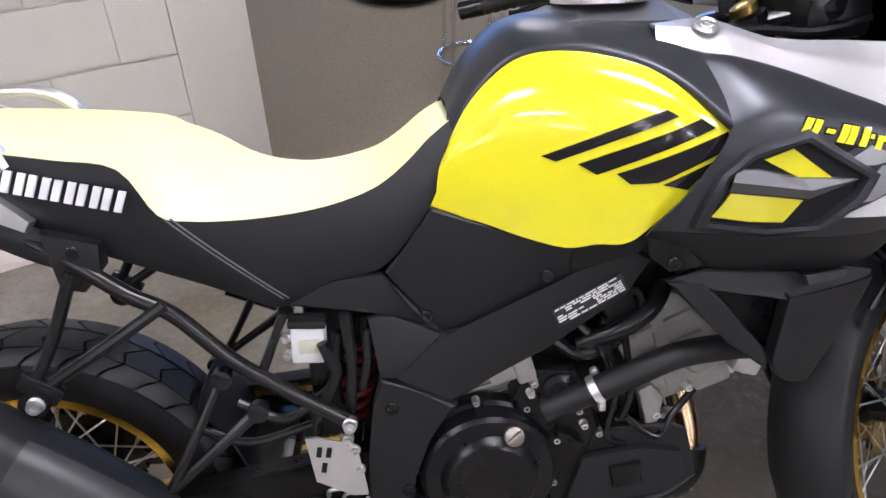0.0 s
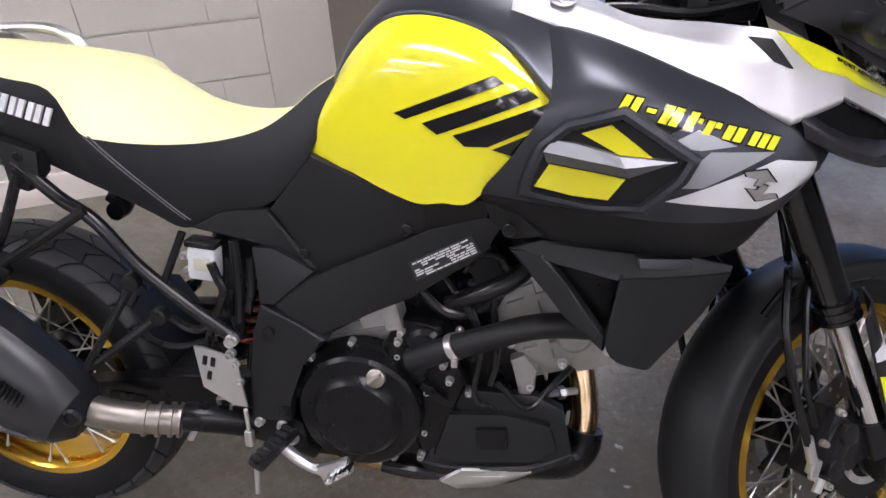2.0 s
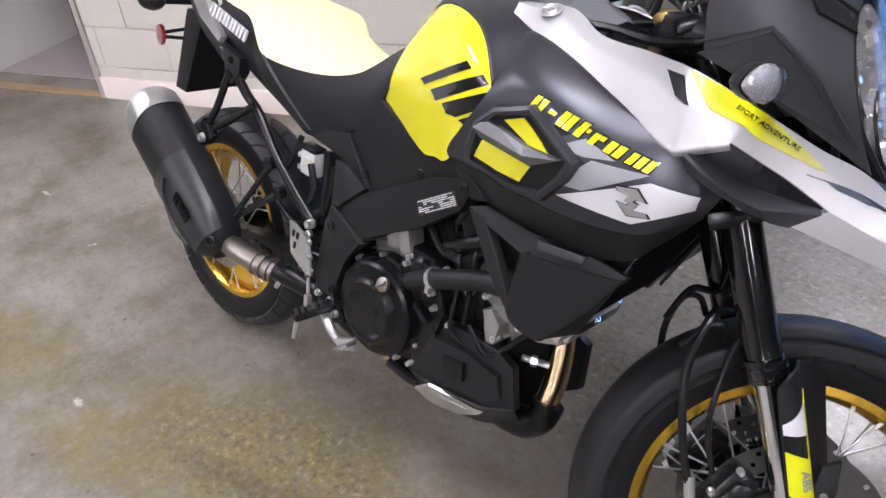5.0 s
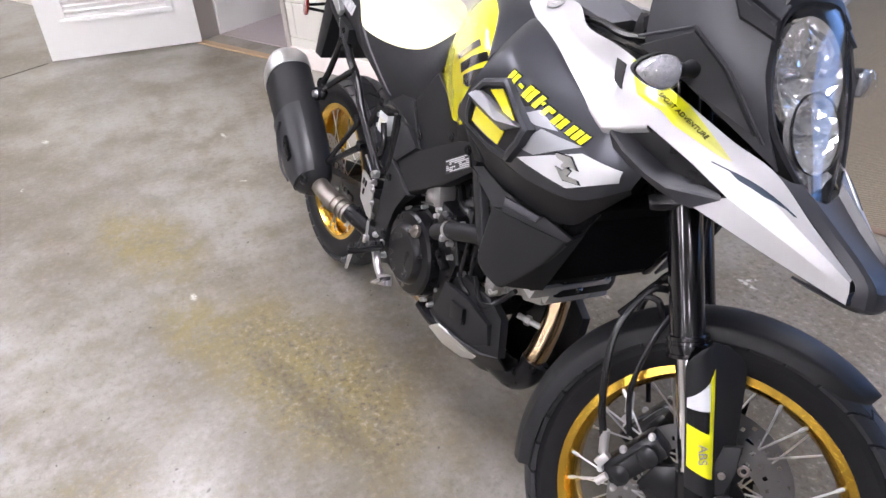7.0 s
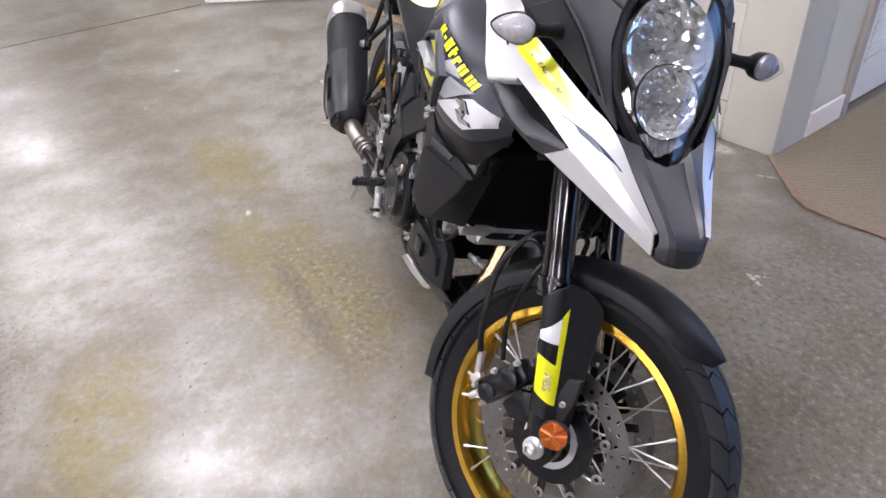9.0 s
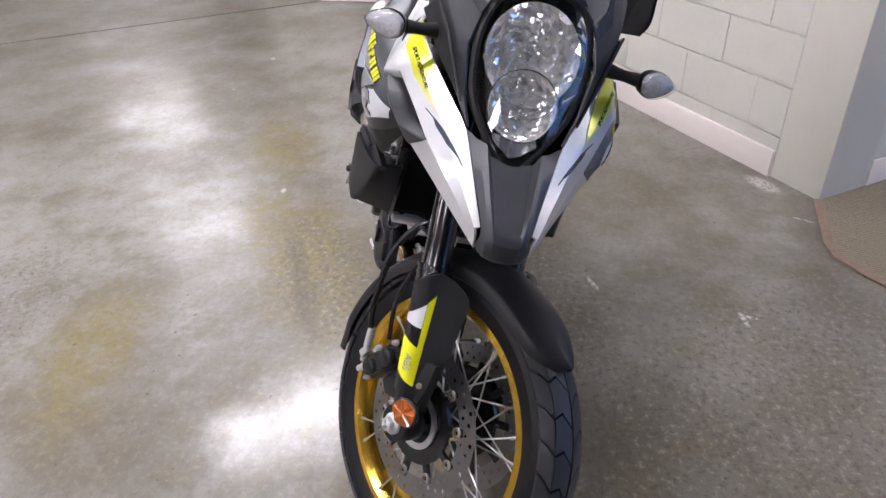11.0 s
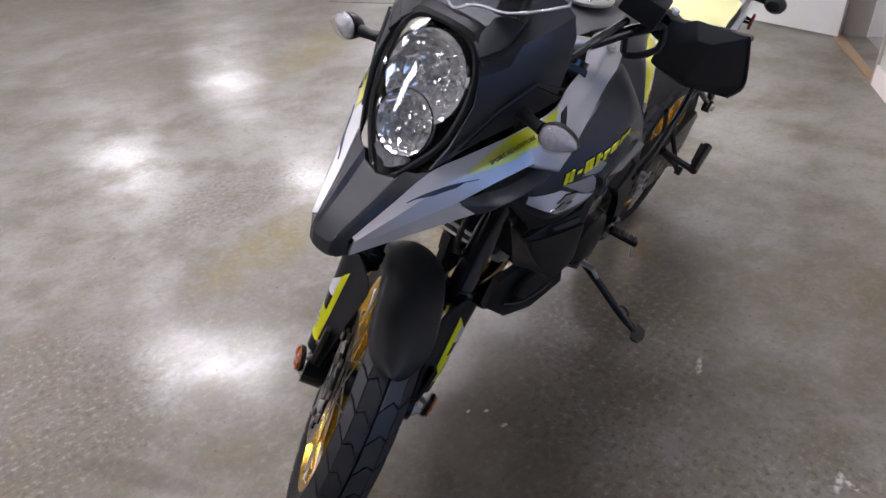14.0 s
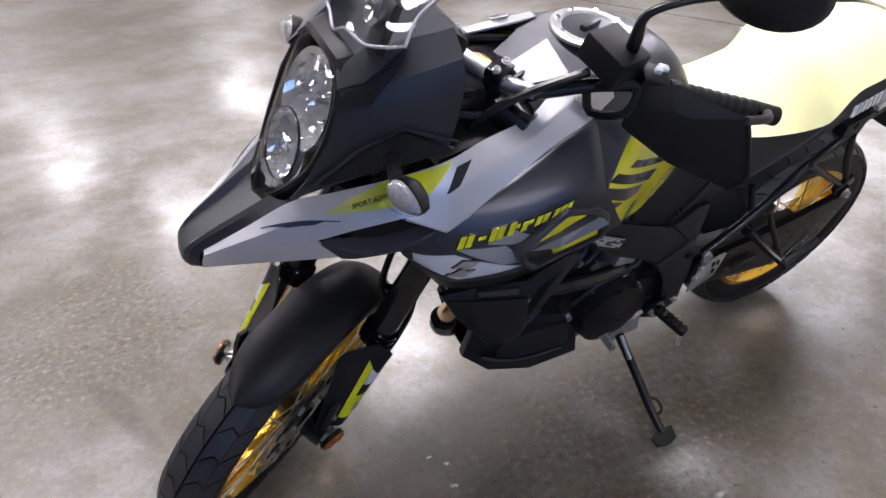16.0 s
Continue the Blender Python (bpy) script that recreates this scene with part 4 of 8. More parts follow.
sheet(bm, surface(rows, 2, 2), 0.0035, middle=(XF, 0, ZF))
fender = part("front_mudguard", turn_front(bm), PLASTIC, bike, "matt black plastic front mudguard", sharp=50)
for s in (-1, 1):
    bm = bmesh.new()
    tube(bm, [(0.63, s * 0.086, 0.585), (0.655, s * 0.104, 0.63), (0.68, s * 0.10, 0.635), (0.695, s * 0.08, 0.61)], 0.006, 8, 5)
    part("hose_clip", turn_front(bm), STEELBLACK, fender)

# ---- seat
# stations: x, middle height, edge height, edge half width, lower edge height, lower half width
SEAT = [(-0.700, 0.985, 0.962, 0.105, 0.900, 0.100), (-0.640, 0.982, 0.956, 0.132, 0.872, 0.122), (-0.570, 0.975, 0.951, 0.148, 0.852, 0.136),
        (-0.490, 0.968, 0.940, 0.160, 0.812, 0.136), (-0.415, 0.962, 0.925, 0.166, 0.778, 0.134), (-0.375, 0.953, 0.862, 0.168, 0.760, 0.132),
        (-0.335, 0.935, 0.850, 0.165, 0.742, 0.130), (-0.290, 0.903, 0.846, 0.160, 0.720, 0.128), (-0.245, 0.884, 0.845, 0.153, 0.700, 0.126),
        (-0.190, 0.872, 0.848, 0.145, 0.715, 0.126), (-0.140, 0.868, 0.856, 0.137, 0.735, 0.126), (-0.090, 0.880, 0.872, 0.126, 0.752, 0.126),
        (-0.050, 0.910, 0.898, 0.114, 0.792, 0.124), (-0.015, 0.944, 0.928, 0.100, 0.842, 0.120), (0.018, 0.958, 0.950, 0.085, 0.915, 0.104)]
rows = []
for x, zt, ze, w, zb, wb in SEAT:
    rows.append([(x, v * w, ze + (zt - (0.010 if x > -0.42 else 0.004) - ze) * (1 - abs(v) ** 2.6)) for v in (-1, -0.93, -0.75, -0.5, -0.25, 0, 0.25, 0.5, 0.75, 0.93, 1)])
bm = bmesh.new()
sheet(bm, surface(rows, 2, 4), 0.006, middle=(-0.3, 0, 0.5))
seat = part("seat", bm, SEATTOP, bike, "long stepped seat with pale yellow vinyl top", sharp=60)
for s in (-1, 1):
    rows = []
    for x, zt, ze, w, zb, wb in SEAT:
        rows.append([(x, s * (w + (wb - w) * v + 0.010 * math.sin(math.pi * v)), ze - 0.001 + (zb - ze) * v) for v in (0, 0.04, 0.3, 0.6, 0.9, 1)])
    bm = bmesh.new()
    sheet(bm, surface(rows, 2, 4), 0.006, middle=(-0.3, 0, 0.8))
    side = part("seat_side", bm, SEATSIDE, seat, "black grained vinyl seat flank", sharp=60)
    bm = bmesh.new()
    for off in (0.0, 0.008):
        line = [(-0.368 + off, 0.856), (-0.33 + off, 0.815), (-0.285 + off, 0.765), (-0.235 + off, 0.715)]
        pts = []
        for x, z in [(line[0][0] + 0.0166 * k, line[0][1] - (line[0][1] - line[-1][1]) * k / 8) for k in range(9)]:
            col = [np.interp(x, [q[0] for q in SEAT], [q[i] for q in SEAT]) for i in (2, 3, 4, 5)]
            v = (col[0] - z) / (col[0] - col[2])
            pts.append((x, s * (col[1] + (col[3] - col[1]) * v + 0.010 * math.sin(math.pi * v) + 0.0012), z))
        tube(bm, pts, 0.0013, 6, 3)
    part("seam", bm, STITCH, seat, "double stitched seam")
    # maker's mark: plain white slanted strokes, no lettering
    for u, w in ((0.000, 0.0085), (0.0125, 0.0085), (0.027, 0.0085), (0.0395, 0.0085), (0.054, 0.0085), (0.0665, 0.0085), (0.081, 0.0085), (0.0935, 0.0085), (0.108, 0.0085), (0.1205, 0.0085), (0.135, 0.008)):
        bm = bmesh.new()
        v = u if s < 0 else 0.142 - u - w
        lean = 0.010 if s < 0 else -0.002

        def mark(du, h):
            x = -0.566 + (v + du) * 1.1 + lean * (h - 0.5)
            base = 0.911 - 0.245 * (v + du) * 1.1
            return (x, s * (0.1735 + 0.06 * (v + du) + 0.002 - 0.004 * h), base + 0.026 * h)
        plate(bm, [mark(0, 1), mark(w, 1), mark(w, 0), mark(0, 0)], 0.004, 0, middle=(-0.5, 0, 0.9))
        part("mark_bar", bm, WHITE, seat, "white slanted bar of a maker's mark")

# ---- tank
for s in (-1, 1):
    # yellow flank: from its upper rim, rolled over, down to the lower edge
    cols = [((-0.018, -0.108, 0.842), (-0.020, -0.111, 0.838), (-0.021, -0.112, 0.834), (-0.020, -0.112, 0.829)),
            ((0.008, -0.106, 0.912), (0.004, -0.122, 0.895), (0.030, -0.134, 0.850), (0.052, -0.140, 0.812)),
            ((0.044, -0.108, 0.977), (0.052, -0.138, 0.945), (0.086, -0.158, 0.870), (0.104, -0.160, 0.795)),
            ((0.100, -0.120, 1.028), (0.112, -0.160, 0.985), (0.145, -0.182, 0.885), (0.160, -0.182, 0.783)),
            ((0.160, -0.142, 1.040), (0.175, -0.185, 0.995), (0.200, -0.205, 0.890), (0.200, -0.196, 0.790)),
            ((0.228, -0.172, 1.030), (0.240, -0.212, 0.990), (0.255, -0.226, 0.895), (0.240, -0.213, 0.797)),
            ((0.285, -0.202, 1.006), (0.292, -0.230, 0.972), (0.296, -0.236, 0.905), (0.282, -0.226, 0.838)),
            ((0.352, -0.230, 0.958), (0.356, -0.239, 0.942), (0.352, -0.241, 0.915), (0.322, -0.238, 0.870))]
    flank = [[c[k] for c in cols] for k in range(4)]
    g = surface([sided(r, s) for r in flank], 5, 6)
    bm = bmesh.new()
    sheet(bm, g, 0.004)
    tank = part("tank_panel", bm, YELLOW, bike, "glossy yellow tank side panel with black stripes", sharp=60)
    skin = surface([sided(r, s) for r in flank], 30, 40).reshape(-1, 3)
    for pts in (((0.127, -0.1735, 0.911), (0.145, -0.178, 0.9045), (0.286, -0.235, 0.9645), (0.271, -0.230, 0.973)),
                ((0.171, -0.192, 0.902), (0.194, -0.198, 0.889), (0.330, -0.252, 0.949), (0.313, -0.247, 0.961)),
                ((0.217, -0.212, 0.891), (0.234, -0.218, 0.878), (0.266, -0.231, 0.881), (0.347, -0.258, 0.922), (0.346, -0.255, 0.944)),
                ((0.272, -0.232, 0.878), (0.302, -0.245, 0.871), (0.340, -0.2535, 0.912))):
        # lay each stripe on the panel
        bm = bmesh.new()
        f = bm.faces.new([bm.verts.new((x, 0, z)) for x, y, z in pts])
        bmesh.ops.triangulate(bm, faces=[f])
        bmesh.ops.subdivide_edges(bm, edges=list(bm.edges), cuts=7, use_grid_fill=True)
        for v in bm.verts:
            dist = (skin[:, 0] - v.co.x) ** 2 + (skin[:, 2] - v.co.z) ** 2
            near = np.argpartition(dist, 4)[:4]
            wgt = 1 / (dist[near] + 1e-8)
            v.co.y = float((skin[near, 1] * wgt).sum() / wgt.sum()) + s * 0.0016
        low = bmesh.ops.extrude_face_region(bm, geom=list(bm.faces))
        for v in low["geom"]:
            if isinstance(v, bmesh.types.BMVert):
                v.co.y -= s * 0.003
        part("stripe", bm, BLACKFILM, tank, "black slanted stripe", sharp=60)
    # black rim between flank and top, running forward into the shroud
    top = [(0.010, -0.098, 0.925), (0.044, -0.100, 0.984), (0.098, -0.112, 1.036), (0.160, -0.134, 1.048), (0.228, -0.166, 1.038), (0.290, -0.204, 1.012), (0.345, -0.246, 0.962)]
    mid = [(0.014, -0.072, 0.955), (0.046, -0.072, 1.010), (0.098, -0.080, 1.056), (0.160, -0.094, 1.068), (0.228, -0.115, 1.062), (0.295, -0.135, 1.050), (0.345, -0.165, 1.030)]
    inn = [(0.015, -0.035, 0.962), (0.048, -0.035, 1.022), (0.098, -0.040, 1.066), (0.160, -0.046, 1.080), (0.228, -0.052, 1.078), (0.295, -0.060, 1.072), (0.345, -0.070, 1.062)]
    cen = [(0.015, 0.0, 0.963), (0.048, 0.0, 1.026), (0.098, 0.0, 1.068), (0.160, 0.0, 1.083), (0.228, 0.0, 1.083), (0.295, 0.0, 1.078), (0.345, 0.0, 1.068)]
    low = [(x, y - 0.002, z - 0.016) for x, y, z in top]
    bm = shell([low, top, mid, inn, cen], 0.004, 5, 4, s)
    part("tank_cover", bm, GREYPAINT, bike, "satin dark grey tank top cover", sharp=60)
# tank top with filler cap
bm = bmesh.new()
ctrl = [[(0.10, -0.045, 1.060), (0.10, 0.0, 1.066), (0.10, 0.045, 1.060)], [(0.17, -0.085, 1.072), (0.17, 0.0, 1.090), (0.17, 0.085, 1.072)], [(0.27, -0.105, 1.070), (0.27, 0.0, 1.092), (0.27, 0.105, 1.070)], [(0.34, -0.085, 1.066), (0.34, 0.0, 1.090), (0.34, 0.085, 1.066)], [(0.41, -0.055, 1.045), (0.41, 0.0, 1.055), (0.41, 0.055, 1.045)]]
sheet(bm, surface(ctrl, 1, 1), 0.02)
part("tank_top", bm, TANKGREY, bike, "faceted grey metallic tank top", sharp=8)
capm = at(0.250, 0, 1.094) @ pose(0, 0, 0, 90, 0, 0)
bm = bmesh.new()
lathe(bm, [(0.064, -0.004), (0.072, -0.002), (0.072, 0.004), (0.066, 0.007), (0.054, 0.007), (0.051, 0.003)], 48, capm)
cap = part("filler_cap", bm, ALU, bike, "bright round lockable filler cap")
bm = bmesh.new()
lathe(bm, [(0.0001, 0.0), (0.051, 0.0), (0.051, 0.003), (0.020, 0.005), (0.0001, 0.005)], 40, capm, close=False)
box(bm, (0.05, 0.014, 0.018), at(0.250, 0, 1.100) @ pose(0, 0, 0, 0, 0, 20), 0.004)
part("cap_flap", bm, GREYPAINT, cap)
for k in range(8):
    t = math.tau * k / 8
    bm = bmesh.new()
    bolt(bm, (0.250 + 0.060 * math.cos(t), 0.060 * math.sin(t), 1.101), (0, 0, 1), 0.004, 0.003)
    part("cap_screw", bm, CHROME, cap)

# ---- side shroud with the model mark
SHROUD = [[(0.296, -0.132, 1.034), (0.364, -0.156, 1.024), (0.440, -0.176, 1.004), (0.525, -0.194, 0.972), (0.615, -0.200, 0.941), (0.660, -0.186, 0.921), (0.690, -0.166, 0.901)],
          [(0.312, -0.168, 1.020), (0.364, -0.183, 1.025), (0.440, -0.200, 1.004), (0.525, -0.214, 0.972), (0.615, -0.216, 0.940), (0.660, -0.198, 0.920), (0.690, -0.172, 0.900)],
          [(0.345, -0.246, 0.958), (0.386, -0.250, 0.970), (0.440, -0.255, 0.960), (0.525, -0.250, 0.935), (0.610, -0.234, 0.910), (0.660, -0.212, 0.898), (0.697, -0.180, 0.888)],
          [(0.306, -0.256, 0.885), (0.360, -0.257, 0.890), (0.430, -0.256, 0.890), (0.510, -0.264, 0.878), (0.610, -0.244, 0.870), (0.665, -0.216, 0.866), (0.695, -0.180, 0.872)],
          [(0.262, -0.238, 0.825), (0.330, -0.242, 0.822), (0.420, -0.247, 0.815), (0.510, -0.252, 0.810), (0.605, -0.236, 0.812), (0.650, -0.212, 0.825), (0.684, -0.178, 0.850)],
          [(0.262, -0.200, 0.795), (0.325, -0.206, 0.758), (0.410, -0.216, 0.744), (0.500, -0.215, 0.733), (0.592, -0.196, 0.745), (0.632, -0.186, 0.782), (0.676, -0.165, 0.836)]]
for s in (-1, 1):
    g = surface([sided(r, s) for r in SHROUD], 6, 6)
    bm = bmesh.new()
    sheet(bm, g[:26], 0.004)
    shroud = part("side_shroud", bm, GREYPAINT, bike, "dark grey side shroud with grey and white graphics", sharp=60)
    bm = bmesh.new()
    sheet(bm, g[25:] + np.array([0, s * 0.0008, 0]), 0.004)
    part("shroud_skirt", bm, PLASTIC, shroud, "matt black lower edge of the shroud", sharp=60)
    fine = surface([sided(r, s) for r in SHROUD], 24, 30).reshape(-1, 3)

    def skin_y(x, z):
        dist = (fine[:, 0] - x) ** 2 + (fine[:, 2] - z) ** 2
        near = np.argpartition(dist, 4)[:4]
        wgt = 1 / (dist[near] + 1e-8)
        return float((fine[near, 1] * wgt).sum() / wgt.sum())

    def film(name, pts, material, lift=0.0016, label="", cuts=4):
        """A thin film with that outline (x, z), laid on the shroud's skin."""
        bm = bmesh.new()
        f = bm.faces.new([bm.verts.new((x, 0, z)) for x, z in pts])
        bmesh.ops.triangulate(bm, faces=[f])
        bmesh.ops.subdivide_edges(bm, edges=list(bm.edges), cuts=cuts, use_grid_fill=True)
        for v in bm.verts:
            v.co.y = skin_y(v.co.x, v.co.z) + s * lift
        low = bmesh.ops.extrude_face_region(bm, geom=list(bm.faces))
        for v in low["geom"]:
            if isinstance(v, bmesh.types.BMVert):
                v.co.y -= s * 0.0025
        return part(name, bm, material, shroud, label, sharp=60)

    film("decal_white", [(0.494, 0.829), (0.622, 0.884), (0.679, 0.876), (0.676, 0.856), (0.608, 0.820)], WHITE, label="white wedge graphic")
    film("decal_grey", [(0.490, 0.847), (0.540, 0.894), (0.618, 0.893), (0.536, 0.849)], GREYFILM, label="grey band graphic")
    film("decal_grey", [(0.484, 0.900), (0.523, 0.920), (0.570, 0.901), (0.528, 0.896)], GREYFILM)
    film("decal_dark", [(0.455, 0.917), (0.478, 0.928), (0.505, 0.922), (0.478, 0.910)], BLACKFILM)
    film("decal_dark", [(0.430, 0.927), (0.440, 0.940), (0.462, 0.931)], BLACKFILM)
    # model mark: plain slanted yellow strokes edged in black, no lettering
    for u, w, h0, h1 in ((0.000, 0.009, 0.0, 1.0), (0.012, 0.009, 0.0, 1.0), (0.030, 0.011, 0.38, 0.62), (0.049, 0.010, 0.0, 1.0), (0.061, 0.010, 0.0, 1.0), (0.079, 0.010, 0.0, 1.0), (0.091, 0.005, 0.5, 0.75),
                         (0.102, 0.009, 0.0, 0.75), (0.112, 0.007, 0.45, 0.75), (0.126, 0.010, 0.0, 0.75), (0.139, 0.010, 0.0, 0.75), (0.158, 0.009, 0.0, 0.75), (0.170, 0.009, 0.0, 0.75), (0.182, 0.009, 0.0, 0.75)):
        v = u if s < 0 else 0.195 - u - w
        lean = 0.011 if s < 0 else -0.008
        x0 = 0.424 + v
        zb, zt = 0.940 - 0.235 * v + 0.020 * h0, 0.940 - 0.235 * v + 0.020 * h1
        k0, k1 = lean * h0, lean * h1
        film("mark_edge", [(x0 + k0 - 0.0017, zb - 0.0017), (x0 + k0 + w + 0.0017, zb - 0.235 * w - 0.0017), (x0 + k1 + w + 0.0017, zt - 0.235 * w + 0.0017), (x0 + k1 - 0.0017, zt + 0.0017)], BLACKFILM, 0.0014, cuts=1)
        film("mark_bar", [(x0 + k0, zb), (x0 + k0 + w, zb - 0.235 * w), (x0 + k1 + w, zt - 0.235 * w), (x0 + k1, zt)], YDECAL, 0.0026, cuts=1)
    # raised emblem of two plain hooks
    for turn in (1, -1):
        hook = [(-0.020, 0.004), (-0.004, 0.023), (0.026, 0.020), (0.022, 0.013), (0.004, 0.013), (0.010, 0.001), (0.001, -0.002), (-0.006, 0.006)]
        for name, size, lift, thick, material in (("emblem_edge", 1.10, 0.0035, 0.004, BLACKFILM), ("emblem", 0.96, 0.0055, 0.004, CASTING)):
            mx, mz = sum(a for a, b in hook) / 8, sum(b for a, b in hook) / 8
            bm = bmesh.new()
            pts = [(0.606 - turn * 0.92 * (mx + (a - mx) * size), 0.853 + turn * 0.88 * (mz + (b - mz) * size)) for a, b in hook]
            lie = [skin_y(x, z) + s * lift for x, z in pts]
            top = [bm.verts.new((x, y, z)) for (x, z), y in zip(pts, lie)]
            low = [bm.verts.new((x, y - s * thick, z)) for (x, z), y in zip(pts, lie)]
            for k in range(8):
                bm.faces.new((top[k], top[(k + 1) % 8], low[(k + 1) % 8], low[k]))
            bmesh.ops.triangulate(bm, faces=[bm.faces.new(top), bm.faces.new(low)])
            part(name, bm, material, shroud, "satin metal emblem hook" if name == "emblem" else "", sharp=25)

    # vent: raised rim, dark floor, yellow inserts and a grey fin across it
    rim = [(0.332, 0.896), (0.364, 0.924), (0.435, 0.945), (0.527, 0.888), (0.514, 0.858), (0.472, 0.812), (0.400, 0.806), (0.310, 0.822), (0.314, 0.848)]
    rim = [((1 - k / 3) * a[0] + k / 3 * b[0], (1 - k / 3) * a[1] + k / 3 * b[1]) for a, b in zip(rim, rim[1:] + rim[:1]) for k in range(3)]
    bm = bmesh.new()
    rings = []
    for size, lift in ((1.03, -0.002), (1.0, 0.008), (0.93, 0.011), (0.86, 0.009), (0.83, -0.002)):
        rings.append([bm.verts.new((cx, skin_y(cx, cz) + s * (lift + (0.007 * max(0.0, (cx - 0.40) / 0.12) if lift > 0 else 0)), cz)) for cx, cz in ((0.418 + (x - 0.418) * size, 0.872 + (z - 0.872) * (1 - (1 - size) * 1.25)) for x, z in rim)])
    for u, v in zip(rings, rings[1:] + rings[:1]):
        for k in range(len(u)):
            bm.faces.new((u[k], u[(k + 1) % len(u)], v[(k + 1) % len(u)], v[k]))
    vent = part("vent", bm, GREYPAINT, shroud, "dark grey raised vent rim with yellow inserts", sharp=40)
    for nm, mt, lift, pts, lb in (("vent_floor", PLASTIC, 0.001, [(0.345, 0.894), (0.370, 0.914), (0.434, 0.931), (0.506, 0.884), (0.496, 0.858), (0.464, 0.824), (0.400, 0.818), (0.330, 0.832), (0.333, 0.850)], "black recessed vent floor"),
                                  ("insert", YELLOW, 0.0035, [(0.385, 0.911), (0.420, 0.923), (0.474, 0.884), (0.436, 0.884)], "glossy yellow insert"),
                                  ("insert", YELLOW, 0.0035, [(0.348, 0.870), (0.443, 0.855), (0.424, 0.825), (0.380, 0.828), (0.330, 0.838)], "glossy yellow insert")):
        o = film(nm, pts, mt, lift, lb)
        o.parent = vent
    bm = bmesh.new()
    fin = [(0.350, 0.902, 0.007), (0.380, 0.900, 0.012), (0.432, 0.886, 0.014), (0.500, 0.884, 0.013), (0.446, 0.859, 0.011), (0.345, 0.873, 0.007), (0.340, 0.890, 0.020), (0.440, 0.874, 0.024)]
    v = [bm.verts.new((x, skin_y(x, z) + s * l, z)) for x, z, l in fin]
    w = [bm.verts.new((x, skin_y(x, z) - s * 0.002, z)) for x, z, l in fin[:6]]
    for f in ((0, 1, 7, 6), (1, 2, 7), (2, 3, 7), (3, 4, 7), (4, 5, 6, 7), (5, 0, 6)):
        bm.faces.new([v[k] for k in f])
    for k in range(6):
        bm.faces.new((v[k], v[(k + 1) % 6], w[(k + 1) % 6], w[k]))
    bm.faces.new(w)
    o = part("fin", bm, TANKGREY, vent, "satin grey angular fin", sharp=15)
    bm = bmesh.new()
    plate(bm, [(0.262, s * 0.216, 0.80), (0.300, s * 0.222, 0.80), (0.345, s * 0.222, 0.758), (0.300, s * 0.205, 0.745), (0.270, s * 0.205, 0.770)], 0.008, 0.003)
    part("shroud_tab", bm, PLASTIC, shroud)
    bm = bmesh.new()
    bolt(bm, (0.298, s * 0.224, 0.765), (0, s, 0), 0.008, 0.003)
    part("screw", bm, STEELBLACK, shroud)

# ---- silver beak wings
U = [(0.286, -0.112, 1.066), (0.368, -0.100, 1.068), (0.447, -0.134, 1.042), (0.545, -0.157, 1.036), (0.620, -0.176, 1.028), (0.700, -0.152, 0.997), (0.775, -0.112, 0.960), (0.838, -0.084, 0.936), (0.905, -0.062, 0.886), (0.974, -0.042, 0.838)]
V = [(0.284, -0.142, 1.048), (0.374, -0.175, 1.026), (0.470, -0.196, 0.992), (0.560, -0.216, 0.958), (0.634, -0.226, 0.932), (0.695, -0.200, 0.956), (0.765, -0.166, 0.923), (0.818, -0.138, 0.892), (0.895, -0.096, 0.860), (0.980, -0.048, 0.822)]
TIPL = [(0.776, -0.166, 0.868), (0.872, -0.108, 0.836), (0.982, -0.046, 0.804)]


def straight(pts, n):
    p = np.asarray(pts, float)
    return np.array([p[i] + (p[i + 1] - p[i]) * k / n for i in range(len(p) - 1) for k in range(n)] + [p[-1]])


